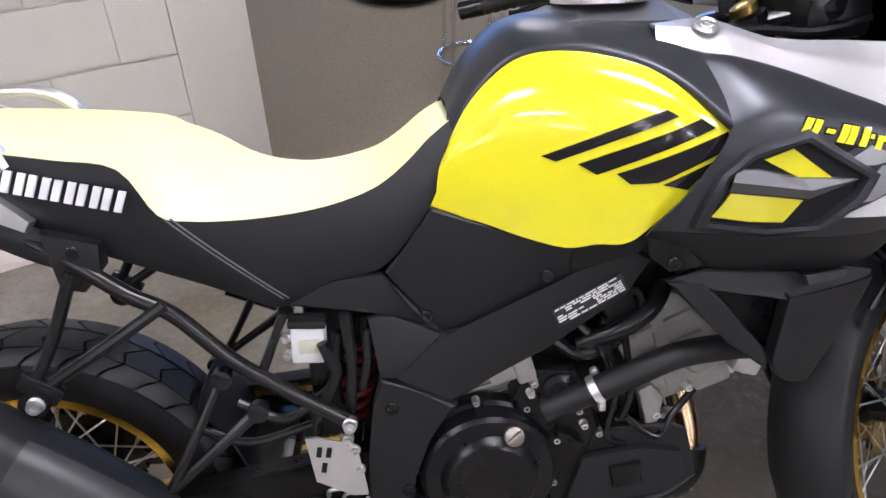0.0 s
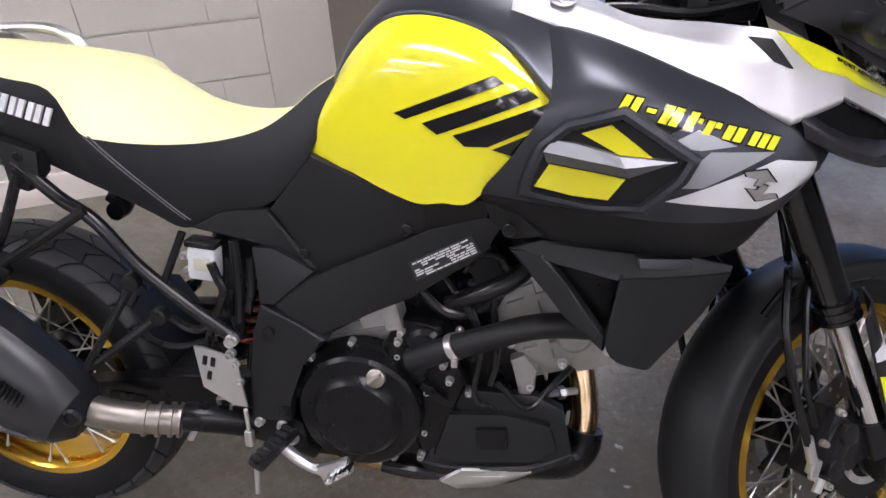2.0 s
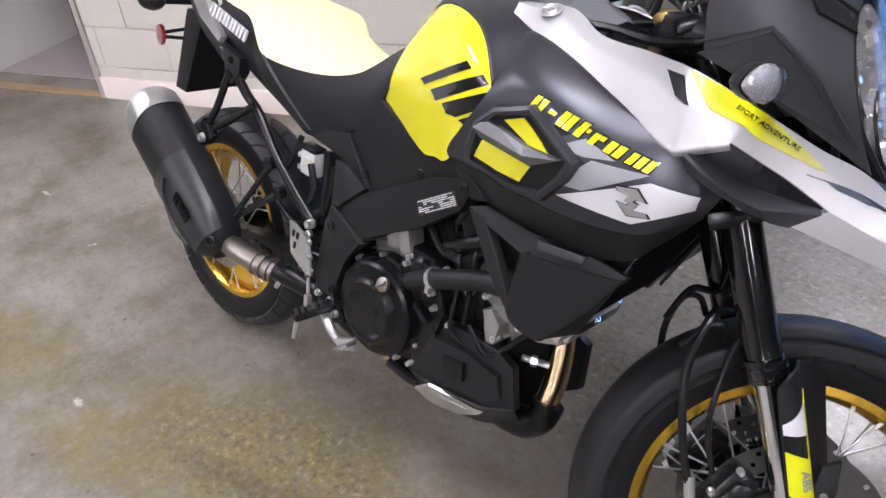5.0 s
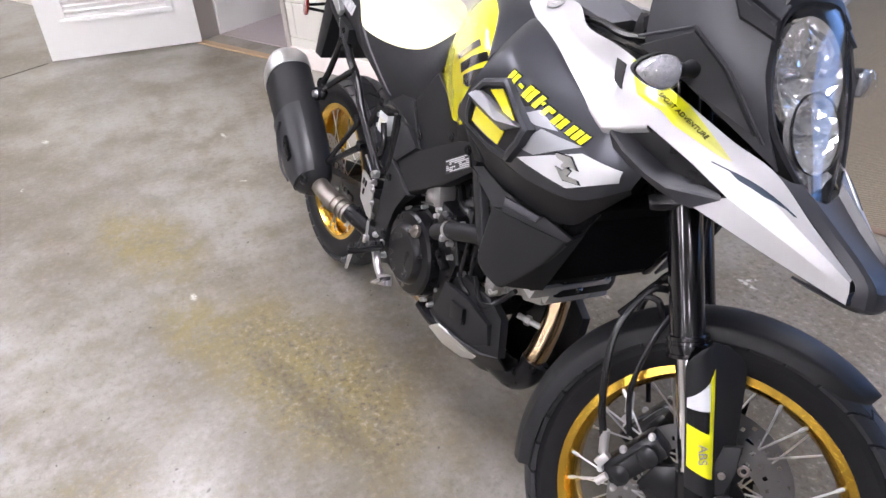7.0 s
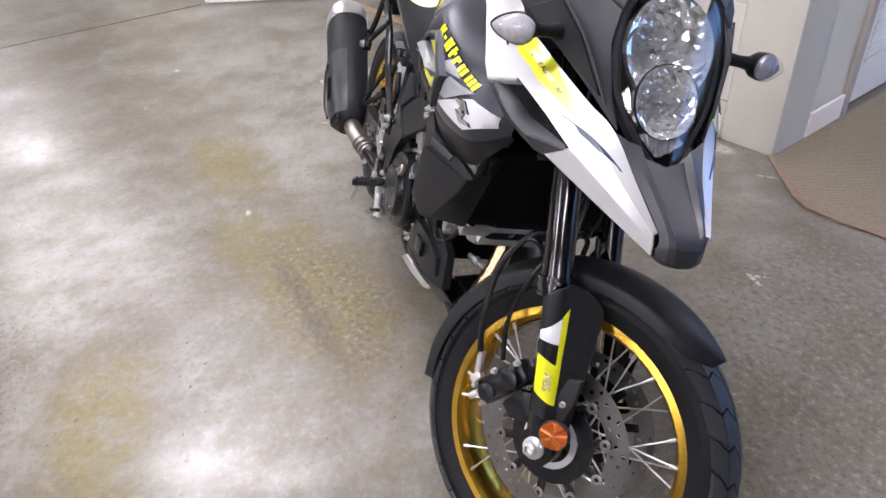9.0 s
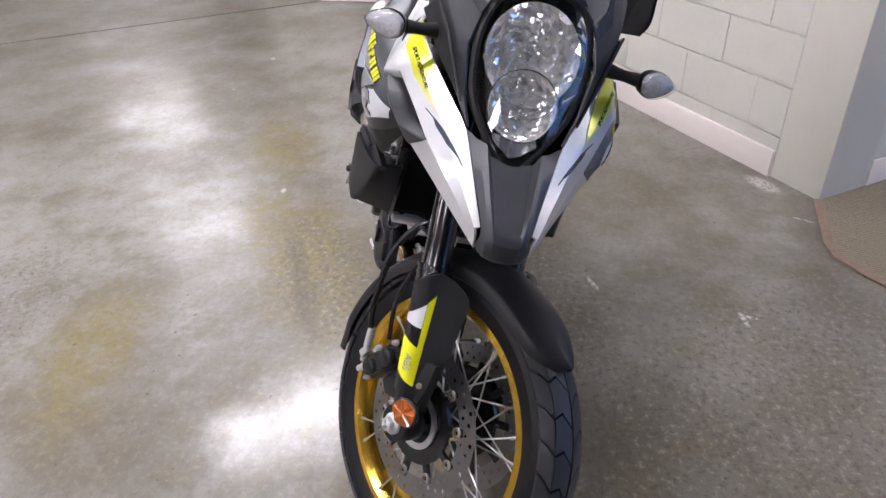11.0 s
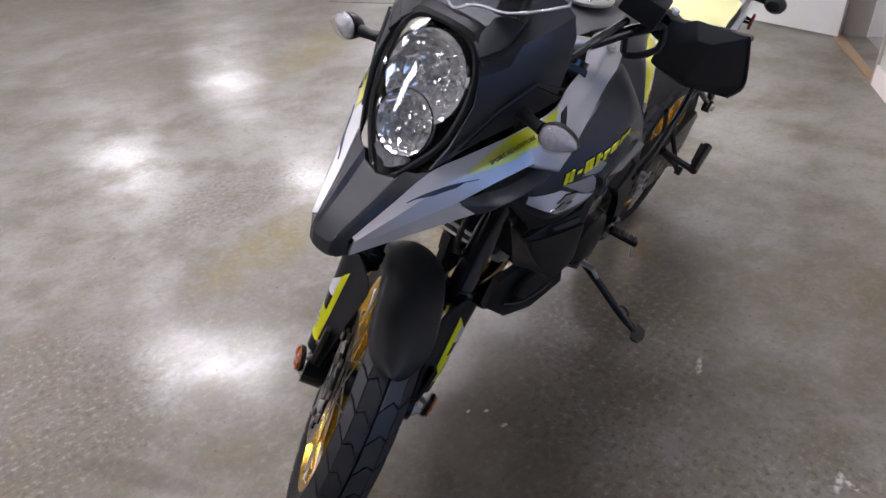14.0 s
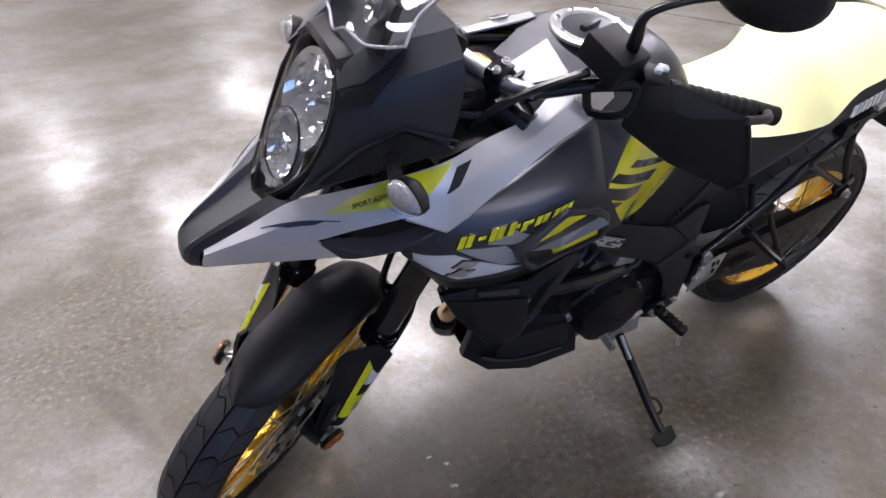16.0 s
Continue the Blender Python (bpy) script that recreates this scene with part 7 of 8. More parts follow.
for s in (-1, 1):
    bm = bmesh.new()
    if s < 0:
        main = [(0.221, -0.128, 0.444), (0.184, -0.138, 0.339), (0.150, -0.140, 0.296), (0.208, -0.150, 0.297), (0.300, -0.148, 0.306), (0.360, -0.136, 0.310), (0.412, -0.118, 0.327), (0.392, -0.118, 0.415), (0.345, -0.122, 0.440), (0.300, -0.126, 0.440)]
    else:
        main = [(0.161, 0.150, 0.340), (0.150, 0.160, 0.272), (0.270, 0.140, 0.235), (0.380, 0.115, 0.255), (0.448, 0.088, 0.315), (0.440, 0.098, 0.415), (0.320, 0.130, 0.455), (0.220, 0.140, 0.430)]
    plate(bm, main, 0.022, 0.006, middle=(0.28, 0, 0.4))
    pan = part("belly_pan", bm, PLASTIC, bike, "black angular belly pan side")
    bm = bmesh.new()
    base = sided([(0.150, -0.142, 0.296), (0.208, -0.152, 0.297), (0.300, -0.150, 0.306), (0.360, -0.138, 0.310), (0.412, -0.118, 0.327), (0.400, -0.06, 0.255), (0.30, -0.07, 0.212), (0.18, -0.09, 0.215)], s)
    g = np.array([[base[0], base[1], base[2], base[3], base[4]], [Vector(base[0]).lerp(Vector(base[7]), .5), Vector(base[1]).lerp(Vector(base[7]), .5), Vector(base[2]).lerp(Vector(base[6]), .5), Vector(base[3]).lerp(Vector(base[6]), .5), Vector(base[4]).lerp(Vector(base[5]), .5)], [base[7], Vector(base[7]).lerp(Vector(base[6]), .4), base[6], Vector(base[6]).lerp(Vector(base[5]), .5), base[5]]], float)
    sheet(bm, surface(g, 4, 4), 0.005, middle=(0.28, 0, 0.45))
    g2 = np.array([g[2], g[2] * [1, 0, 1] + [0, 0, -0.012]], float)
    sheet(bm, surface(g2, 4, 4), 0.005, middle=(0.28, 0, 0.45))
    part("pan_floor", bm, PLASTIC, pan)
    bm = bmesh.new()
    plate(bm, sided([(0.205, -0.145, 0.405), (0.300, -0.142, 0.412), (0.372, -0.132, 0.392), (0.385, -0.128, 0.345), (0.350, -0.140, 0.322), (0.215, -0.148, 0.312), (0.178, -0.146, 0.318)], s), 0.014, 0.004, middle=(0.28, 0, 0.4), lift=0.005)
    part("pan_rib", bm, PLASTIC, pan)
    if s > 0:
        continue
    bm = bmesh.new()
    plate(bm, sided([(0.250, -0.151, 0.385), (0.300, -0.150, 0.390), (0.305, -0.150, 0.350), (0.258, -0.152, 0.345)], s), 0.010, 0.003, middle=(0.28, 0, 0.4), lift=0.0055)
    part("pan_recess", bm, ENGINE, pan)
    if s < 0:
        bm = bmesh.new()
        plate(bm, [(0.190, -0.157, 0.278), (0.228, -0.160, 0.308), (0.345, -0.122, 0.290), (0.325, -0.112, 0.268), (0.275, -0.108, 0.238), (0.215, -0.128, 0.242)], 0.006, 0.002, middle=(0.28, 0, 0.4), lift=0.006)
        silver = part("pan_plate", bm, ALU, pan, "brushed silver skid plate")
        bm = bmesh.new()
        for k in range(3):
            a = Vector((0.212 + 0.006 * k, -0.1585 + 0.012 * k, 0.288 - 0.013 * k))
            tube(bm, [a, a + Vector((0.092 - 0.010 * k, 0.030, -0.012))], 0.002, 6, 1)
        part("plate_rib", bm, ALU, silver)
bm = bmesh.new()
tube(bm, [(0.08, -0.125, 0.268), (0.14, -0.122, 0.258), (0.20, -0.112, 0.258)], 0.014, 10, 4)
part("skid_tube", bm, STEELBLACK, bike)

# ---- silencer
A0, B0 = Vector((-0.430, -0.232, 0.385)), Vector((-0.765, -0.225, 0.625))
sd = (B0 - A0).normalized()
side_v = Vector((0, -1, 0))
up_v = side_v.cross(sd).normalized()
if up_v.z < 0:
    up_v = -up_v


def oval(c, ru, rs, n=28, p=2.5):
    out = []
    for k in range(n):
        t = math.tau * k / n
        a, b = math.cos(t), math.sin(t)
        out.append(c + up_v * ru * abs(a) ** (2 / p) * (1 if a > 0 else -1) + side_v * rs * abs(b) ** (2 / p) * (1 if b > 0 else -1))
    return out


def ovals(bm, list_, caps=True):
    rings = [[bm.verts.new(v) for v in oval(*o)] for o in list_]
    n = len(rings[0])
    for u, v in zip(rings, rings[1:]):
        for k in range(n):
            bm.faces.new((u[k], u[(k + 1) % n], v[(k + 1) % n], v[k]))
    if caps:
        bm.faces.new(rings[0])
        bm.faces.new(list(reversed(rings[-1])))


L = (B0 - A0).length
bm = bmesh.new()
ovals(bm, [(A0 + sd * t * L, ru, rs) for t, ru, rs in ((-0.06, 0.030, 0.030), (0.0, 0.060, 0.050), (0.12, 0.076, 0.060), (0.35, 0.084, 0.064), (0.80, 0.088, 0.066), (0.93, 0.088, 0.066))])
muff = part("silencer", bm, PLASTIC, bike, "long black silencer with heat shield and silver end cap", sharp=40)
bm = bmesh.new()
ovals(bm, [(A0 + sd * t * L, ru, rs) for t, ru, rs in ((0.915, 0.090, 0.068), (0.93, 0.0905, 0.0685), (1.02, 0.086, 0.066), (1.075, 0.072, 0.056), (1.08, 0.060, 0.046), (1.04, 0.055, 0.042))])
part("end_cap", bm, ALU, muff, "satin silver silencer end cap")
bm = bmesh.new()
g = np.array([[v for v in oval(A0 + sd * t * L, ru, rs)[1:12]] for t, ru, rs in ((0.02, 0.066, 0.058), (0.15, 0.082, 0.067), (0.34, 0.089, 0.070), (0.56, 0.091, 0.0705))], float)
sheet(bm, surface(g, 2, 5), 0.004, middle=tuple(A0.lerp(B0, 0.4)))
shield = part("heat_shield", bm, SHIELD, muff, "black silencer heat shield with louvres")
bm = bmesh.new()
for k in range(10):
    c = A0 + sd * (0.17 + 0.018 * k) * L + up_v * 0.030 + side_v * 0.071
    box(bm, (0.004, 0.008, 0.030), Matrix.Translation(c) @ pose(0, 0, 0, 0, 36, 0), 0.001)
part("shield_louvre", bm, ENGINE, shield)
bm = bmesh.new()
tube(bm, [A0 + sd * 0.48 * L + side_v * 0.072 + up_v * 0.03, A0 + sd * 0.42 * L + side_v * 0.074 - up_v * 0.01, A0 + sd * 0.22 * L + side_v * 0.071 - up_v * 0.045, A0 + sd * 0.08 * L + side_v * 0.064 - up_v * 0.035], 0.004, 8, 6)
part("shield_rib", bm, SATIN, shield)
bm = bmesh.new()
lathe(bm, [(0.0001, 0), (0.016, 0), (0.016, 0.006), (0.011, 0.008), (0.011, 0.003), (0.0001, 0.003)], 20, turned_to((-0.402, -0.275, 0.412), (0.2, -1, 0.1)), close=False)
part("shield_bolt", bm, STEELBLACK, muff)
bm = bmesh.new()
tube(bm, [(-0.425, -0.230, 0.398), (-0.375, -0.222, 0.384), (-0.325, -0.208, 0.372), (-0.262, -0.190, 0.364)], [0.026, 0.0265, 0.026, 0.025], 22, 6)
link = part("exhaust_link", bm, STEEL, bike, "stainless exhaust link pipe with clamp rings")
bm = bmesh.new()
tube(bm, [(-0.252, -0.190, 0.373), (-0.22, -0.180, 0.368), (-0.14, -0.14, 0.335), (-0.05, -0.10, 0.275)], 0.0262, 22, 6)
part("collector_pipe", bm, ENGINE, link, "near-black collector pipe past the clamp rings")
for p, d in (((-0.318, -0.206, 0.371), (0.06, 0.018, -0.010)), ((-0.296, -0.200, 0.368), (0.06, 0.018, -0.010)), ((-0.276, -0.194, 0.366), (0.06, 0.018, -0.010)), ((-0.262, -0.190, 0.364), (0.06, 0.018, -0.010))):
    bm = bmesh.new()
    lathe(bm, [(0.025, -0.004), (0.0305, -0.003), (0.0305, 0.003), (0.025, 0.004)], 26, turned_to(p, d))
    part("pipe_clamp", bm, STEEL, link, "stainless clamp ring")
bm = bmesh.new()
rod(bm, (-0.240, -0.205, 0.338), (-0.220, -0.195, 0.378), 0.006, 8)
part("clamp_screw", bm, ALU, link, "bright clamp screw")

# ---- rear subframe, peg brackets
for s in (-1, 1):
    bm = bmesh.new()
    tube(bm, sided([(-0.60, -0.140, 0.862), (-0.501, -0.156, 0.800), (-0.437, -0.160, 0.750), (-0.380, -0.162, 0.715), (-0.311, -0.165, 0.640), (-0.227, -0.168, 0.575), (-0.150, -0.170, 0.522)], s), 0.0115, 14, 5)
    sub = part("subframe_tube", bm, STEELBLACK, bike, "gloss black subframe tube")
    bm = bmesh.new()
    tube(bm, sided([(-0.500, -0.165, 0.790), (-0.540, -0.172, 0.700), (-0.575, -0.178, 0.640)], s), 0.009, 10, 4)
    tube(bm, sided([(-0.388, -0.168, 0.735), (-0.460, -0.174, 0.690), (-0.555, -0.178, 0.632)], s), 0.009, 10, 4)
    box(bm, (0.060, 0.016, 0.030), at(-0.570, s * 0.180, 0.628) @ pose(0, 0, 0, 0, 35, 0), 0.005)
    lathe(bm, [(0.0001, -0.012), (0.020, -0.012), (0.020, 0.012), (0.0001, 0.012)], 22, turned_to((-0.580, s * 0.182, 0.608), (0, s, 0)), close=False)
    part("silencer_hanger", bm, STEELBLACK, sub, "black hanger tubes")
    for x, y, z, r in ((-0.575, 0.196, 0.610, 0.010), (-0.155, 0.182, 0.526, 0.009), (-0.160, 0.182, 0.500, 0.007)):
        bm = bmesh.new()
        bolt(bm, (x, s * y, z), (0, s, 0), r, 0.009)
        part("hanger_bolt", bm, ALU, sub, "bright hanger bolt")
    bm = bmesh.new()
    tube(bm, sided([(-0.330, -0.160, 0.612), (-0.375, -0.185, 0.53), (-0.430, -0.21, 0.435)], s), [0.009, 0.007, 0.008], 10, 4)
    tube(bm, sided([(-0.285, -0.165, 0.555), (-0.37, -0.19, 0.490), (-0.455, -0.21, 0.425)], s), [0.010, 0.008, 0.008], 10, 4)
    for c in ((-0.330, 0.165, 0.612), (-0.285, 0.170, 0.555), (-0.445, 0.214, 0.428)):
        lathe(bm, [(0.0001, -0.010), (0.015, -0.010), (0.015, 0.008), (0.008, 0.010), (0.0001, 0.010)], 18, turned_to((c[0], s * c[1], c[2]), (0, s, 0)), close=False)
    pb = part("passenger_bracket", bm, STEELBLACK, bike, "black passenger footrest bracket")
    bm = bmesh.new()
    if s < 0:
        rod(bm, (-0.445, -0.215, 0.43), (-0.505, -0.235, 0.520), 0.013, 10)
    else:
        tube(bm, [(-0.285, 0.180, 0.555), (-0.300, 0.225, 0.540), (-0.322, 0.272, 0.522)], 0.010, 10, 4)
        rod(bm, (-0.318, 0.275, 0.520), (-0.413, 0.268, 0.567), 0.015, 10)
        rod(bm, (-0.330, 0.262, 0.540), (-0.385, 0.255, 0.580), 0.005, 8)
    part("passenger_peg", bm, STEELBLACK, pb, "folded black passenger footrest")
    bm = bmesh.new()
    rod(bm, (-0.235, s * 0.150, 0.700), (-0.275, s * 0.160, 0.610), 0.007, 8)
    part("stay", bm, STEELBLACK, sub)

# ---- tail
for s in (-1, 1):
    bm = shell([[(-0.820, -0.070, 0.985), (-0.740, -0.115, 0.958), (-0.640, -0.145, 0.905), (-0.560, -0.152, 0.865), (-0.470, -0.150, 0.805)],
                [(-0.800, -0.085, 0.945), (-0.735, -0.128, 0.915), (-0.640, -0.156, 0.868), (-0.560, -0.160, 0.830), (-0.475, -0.156, 0.785)],
                [(-0.760, -0.085, 0.895), (-0.715, -0.110, 0.880), (-0.630, -0.140, 0.842), (-0.560, -0.148, 0.805), (-0.480, -0.148, 0.770)]], 0.006, 4, 4, s, middle=(-0.6, 0, 0.9))
    tail = part("tail_panel", bm, PLASTIC, bike, "black tail side panel")
    bm = bmesh.new()
    plate(bm, sided([(-0.770, -0.122, 0.995), (-0.715, -0.140, 0.985), (-0.610, -0.160, 0.930), (-0.536, -0.166, 0.862), (-0.545, -0.168, 0.848), (-0.640, -0.160, 0.890), (-0.730, -0.140, 0.950)], s), 0.016, 0.005, middle=(-0.6, 0, 0.9))
    part("tail_trim", bm, ALU, tail, "silver tail trim")
    bm = bmesh.new()
    tube(bm, sided([(-0.780, -0.120, 0.972), (-0.735, -0.132, 0.986), (-0.660, -0.138, 0.990), (-0.612, -0.140, 0.984), (-0.575, -0.142, 0.962), (-0.555, -0.144, 0.930)], s), [0.012, 0.011, 0.010, 0.011, 0.012, 0.012], 10, 2)
    part("grab_rail", bm, ALU, bike, "silver passenger grab rail", sharp=20)
    # rear turn signal
    bm = bmesh.new()
    rod(bm, (-0.800, s * 0.075, 0.905), (-0.805, s * 0.170, 0.905), 0.011, 12)
    lathe(bm, [(0.0001, -0.034), (0.016, -0.028), (0.026, -0.008), (0.026, 0.008), (0.018, 0.024), (0.0001, 0.028)], 24, turned_to((-0.805, s * 0.195, 0.905), (-1, 0, 0)) @ Matrix.Diagonal((1.3, 1, 1, 1)), close=False)
    rs_ = part("rear_signal", bm, PLASTIC, bike, "black rear turn signal")
    bm = bmesh.new()
    lathe(bm, [(0.0001, 0.018), (0.022, 0.010), (0.016, 0.030), (0.0001, 0.034)], 24, turned_to((-0.805, s * 0.195, 0.905), (-1, 0, 0)) @ Matrix.Diagonal((1.3, 1, 1, 1)), close=False)
    part("signal_lens", bm, LENSCUT, rs_)
    bm = bmesh.new()
    lathe(bm, [(0.0001, 0), (0.026, 0), (0.028, 0.004), (0.026, 0.010), (0.0001, 0.012)], 26, turned_to((-0.880, s * 0.130, 0.805), (-0.2, s, 0)), close=False)
    rr_ = part("rear_reflector", bm, RED, bike, "round red side reflector on a bracket")
    bm = bmesh.new()
    rod(bm, (-0.860, s * 0.05, 0.825), (-0.880, s * 0.130, 0.810), 0.005, 8)
    rod(bm, (-0.850, s * 0.05, 0.795), (-0.878, s * 0.130, 0.800), 0.005, 8)
    part("reflector_bracket", bm, STEELBLACK, rr_)
bm = bmesh.new()
plate(bm, [(-0.745, -0.085, 0.890), (-0.835, -0.085, 0.880), (-0.925, -0.075, 0.650), (-0.870, -0.075, 0.645)], 0.17, 0.006, middle=(-0.8, 0, 0.8))
part("plate_holder", bm, PLASTIC, bike, "black plastic tail mudguard and plate holder")
bm = bmesh.new()
sheet(bm, surface([[(-0.70, -0.12, 0.98), (-0.70, 0, 0.99), (-0.70, 0.12, 0.98)], [(-0.78, -0.10, 1.0), (-0.78, 0, 1.01), (-0.78, 0.10, 1.0)], [(-0.86, -0.06, 0.985), (-0.86, 0, 0.99), (-0.86, 0.06, 0.985)]], 4, 4), 0.03, middle=(-0.75, 0, 0.5))
part("rear_rack", bm, ALU, bike, "silver rear luggage rack")
bm = bmesh.new()
box(bm, (0.04, 0.12, 0.05), at(-0.845, 0, 0.935), 0.012)
part("tail_light", bm, RED, bike, "red tail light")
bm = bmesh.new()
g = [[(XR + 0.345 * math.cos(radians(a)), v * 0.085, ZR + (0.345 - 0.03 * abs(v) ** 3) * math.sin(radians(a))) for v in (-1, -0.6, 0, 0.6, 1)] for a in (8, 18, 28, 38)]
sheet(bm, surface(g, 3, 4), 0.004, middle=(XR, 0, ZR))
part("tyre_hugger", bm, PLASTIC, bike, "black inner rear mudguard")

# ---- swingarm, chain, shock
for s in (-1, 1):
    bm = bmesh.new()
    plate(bm, sided([(-0.06, -0.095, 0.425), (-0.30, -0.120, 0.405), (-0.55, -0.128, 0.365), (-0.72, -0.125, 0.345), (-0.73, -0.125, 0.300), (-0.60, -0.126, 0.290), (-0.30, -0.120, 0.325), (-0.06, -0.095, 0.345)], s), 0.034, 0.010, middle=(-0.3, 0, 0.37))
    arm = part("swingarm", bm, ENGINE, bike, "black swingarm beam")
    bm = bmesh.new()
    bolt(bm, (XR, s * 0.132, ZR), (0, s, 0), 0.016, 0.012)
    part("rear_axle_nut", bm, ALU, arm)
    bm = bmesh.new()
    box(bm, (0.09, 0.005, 0.02), at(-0.40, s * 0.140, 0.365) @ pose(0, 0, 0, 0, 6, 0), 0.002)
    part("arm_rib", bm, ENGINE, arm)
bm = bmesh.new()
plate(bm, [(-0.22, 0.128, 0.410), (-0.42, 0.130, 0.440), (-0.60, 0.130, 0.470), (-0.74, 0.128, 0.500), (-0.785, 0.128, 0.470), (-0.745, 0.128, 0.360), (-0.72, 0.128, 0.290), (-0.55, 0.130, 0.275), (-0.30, 0.130, 0.305), (-0.22, 0.128, 0.335)], 0.020, 0.008, middle=(-0.3, 0, 0.37))
part("chain_cover", bm, ENGINE, bike, "black chain cover beside the rear wheel")
bm = bmesh.new()
box(bm, (0.10, 0.22, 0.07), at(-0.10, 0, 0.385), 0.02)
box(bm, (0.08, 0.19, 0.06), at(-0.30, 0, 0.375), 0.02)
part("swingarm_bridge", bm, ENGINE, bike)
bm = bmesh.new()
for zf, zr in ((0.44, ZR + 0.104), (0.36, ZR - 0.104)):
    a, b = Vector((-0.03, 0.09, zf)), Vector((XR, 0.09, zr))
    k = int((b - a).length / 0.0159)
    for i in range(k):
        p, q = a.lerp(b, i / k), a.lerp(b, (i + 0.86) / k)
        d = q - p
        box(bm, (d.length, 0.016 if i % 2 else 0.011, 0.012), Matrix.Translation((p + q) / 2) @ Matrix.Rotation(-math.atan2(d.z, d.x), 4, "Y"), 0)
part("chain", bm, BRASS, bike, "gold drive chain", kind="stuff")
bm = bmesh.new()
sheet(bm, surface([[(-0.10, 0.075, 0.47), (-0.35, 0.075, 0.455), (-0.60, 0.075, 0.445)], [(-0.10, 0.108, 0.47), (-0.35, 0.108, 0.455), (-0.60, 0.108, 0.445)], [(-0.10, 0.112, 0.44), (-0.35, 0.112, 0.425), (-0.60, 0.112, 0.415)]], 3, 3), 0.004, middle=(-0.3, 0.08, 0.3))
part("chain_guard", bm, PLASTIC, bike, "black chain guard")
bm = bmesh.new()
pts = []
for k in range(70):
    t = k / 69
    pts.append((-0.165 + 0.04 * t + 0.024 * math.cos(t * math.tau * 7), -0.085 + 0.024 * math.sin(t * math.tau * 7), 0.47 + 0.15 * t))
tube(bm, pts, 0.0055, 8, 1)
for pts, r in (([(-0.185, -0.162, 0.655), (-0.176, -0.162, 0.628), (-0.169, -0.162, 0.600), (-0.200, -0.160, 0.533), (-0.207, -0.158, 0.497)], 0.008), ([(-0.122, -0.150, 0.664), (-0.123, -0.152, 0.617), (-0.133, -0.150, 0.569)], 0.007), ([(-0.149, -0.145, 0.690), (-0.146, -0.148, 0.622), (-0.150, -0.148, 0.565), (-0.157, -0.146, 0.521)], 0.009)):
    b2 = bmesh.new()
    tube(b2, pts, r, 10, 5)
    part("hose", b2, STEELBLACK, bike)
shock = part("shock_spring", bm, REDSPRING, bike, "red rear shock spring")
bm = bmesh.new()
rod(bm, (-0.165, -0.085, 0.42), (-0.125, -0.085, 0.66), 0.016, 14)
part("shock_body", bm, STEELBLACK, shock)
bm = bmesh.new()
tube(bm, [(-0.165, -0.13, 0.655), (-0.170, -0.13, 0.60), (-0.175, -0.125, 0.555), (-0.165, -0.12, 0.50)], 0.009, 10, 5)
tube(bm, [(-0.33, -0.10, 0.53), (-0.26, -0.11, 0.50), (-0.20, -0.10, 0.53), (-0.16, -0.10, 0.58)], 0.008, 10, 5)
tube(bm, [(-0.40, -0.09, 0.48), (-0.32, -0.10, 0.455), (-0.22, -0.10, 0.48)], 0.007, 10, 5)
part("wiring", bm, STEELBLACK, bike)
bm = bmesh.new()
box(bm, (0.14, 0.17, 0.26), at(-0.15, 0, 0.60), 0.02)
box(bm, (0.34, 0.18, 0.06), at(-0.42, 0, 0.80) @ pose(0, 0, 0, 0, 18, 0), 0.02)
part("under_tray", bm, ENGINE, bike, "black tray under the seat")

# ---- brake reservoir, heel guard, pegs, pedal, stand
bm = bmesh.new()
box(bm, (0.050, 0.030, 0.058), at(-0.205, -0.142, 0.648) @ pose(0, 0, 0, 0, 4, 0), 0.007)
res = part("brake_reservoir", bm, MILKY, bike, "milky white rear brake reservoir")
bm = bmesh.new()
box(bm, (0.054, 0.034, 0.012), at(-0.204, -0.142, 0.682) @ pose(0, 0, 0, 0, 4, 0), 0.004)
part("reservoir_cap", bm, STEELBLACK, res)
bm = bmesh.new()
box(bm, (0.030, 0.002, 0.022), at(-0.203, -0.1575, 0.648), 0.001)
part("level_window", bm, FLUID, res)
bm = bmesh.new()
for z in (0.660, 0.632):
    bolt(bm, (-0.236, -0.150, z), (-0.3, -1, 0), 0.006, 0.006)
part("reservoir_bolt", bm, ALU, res)
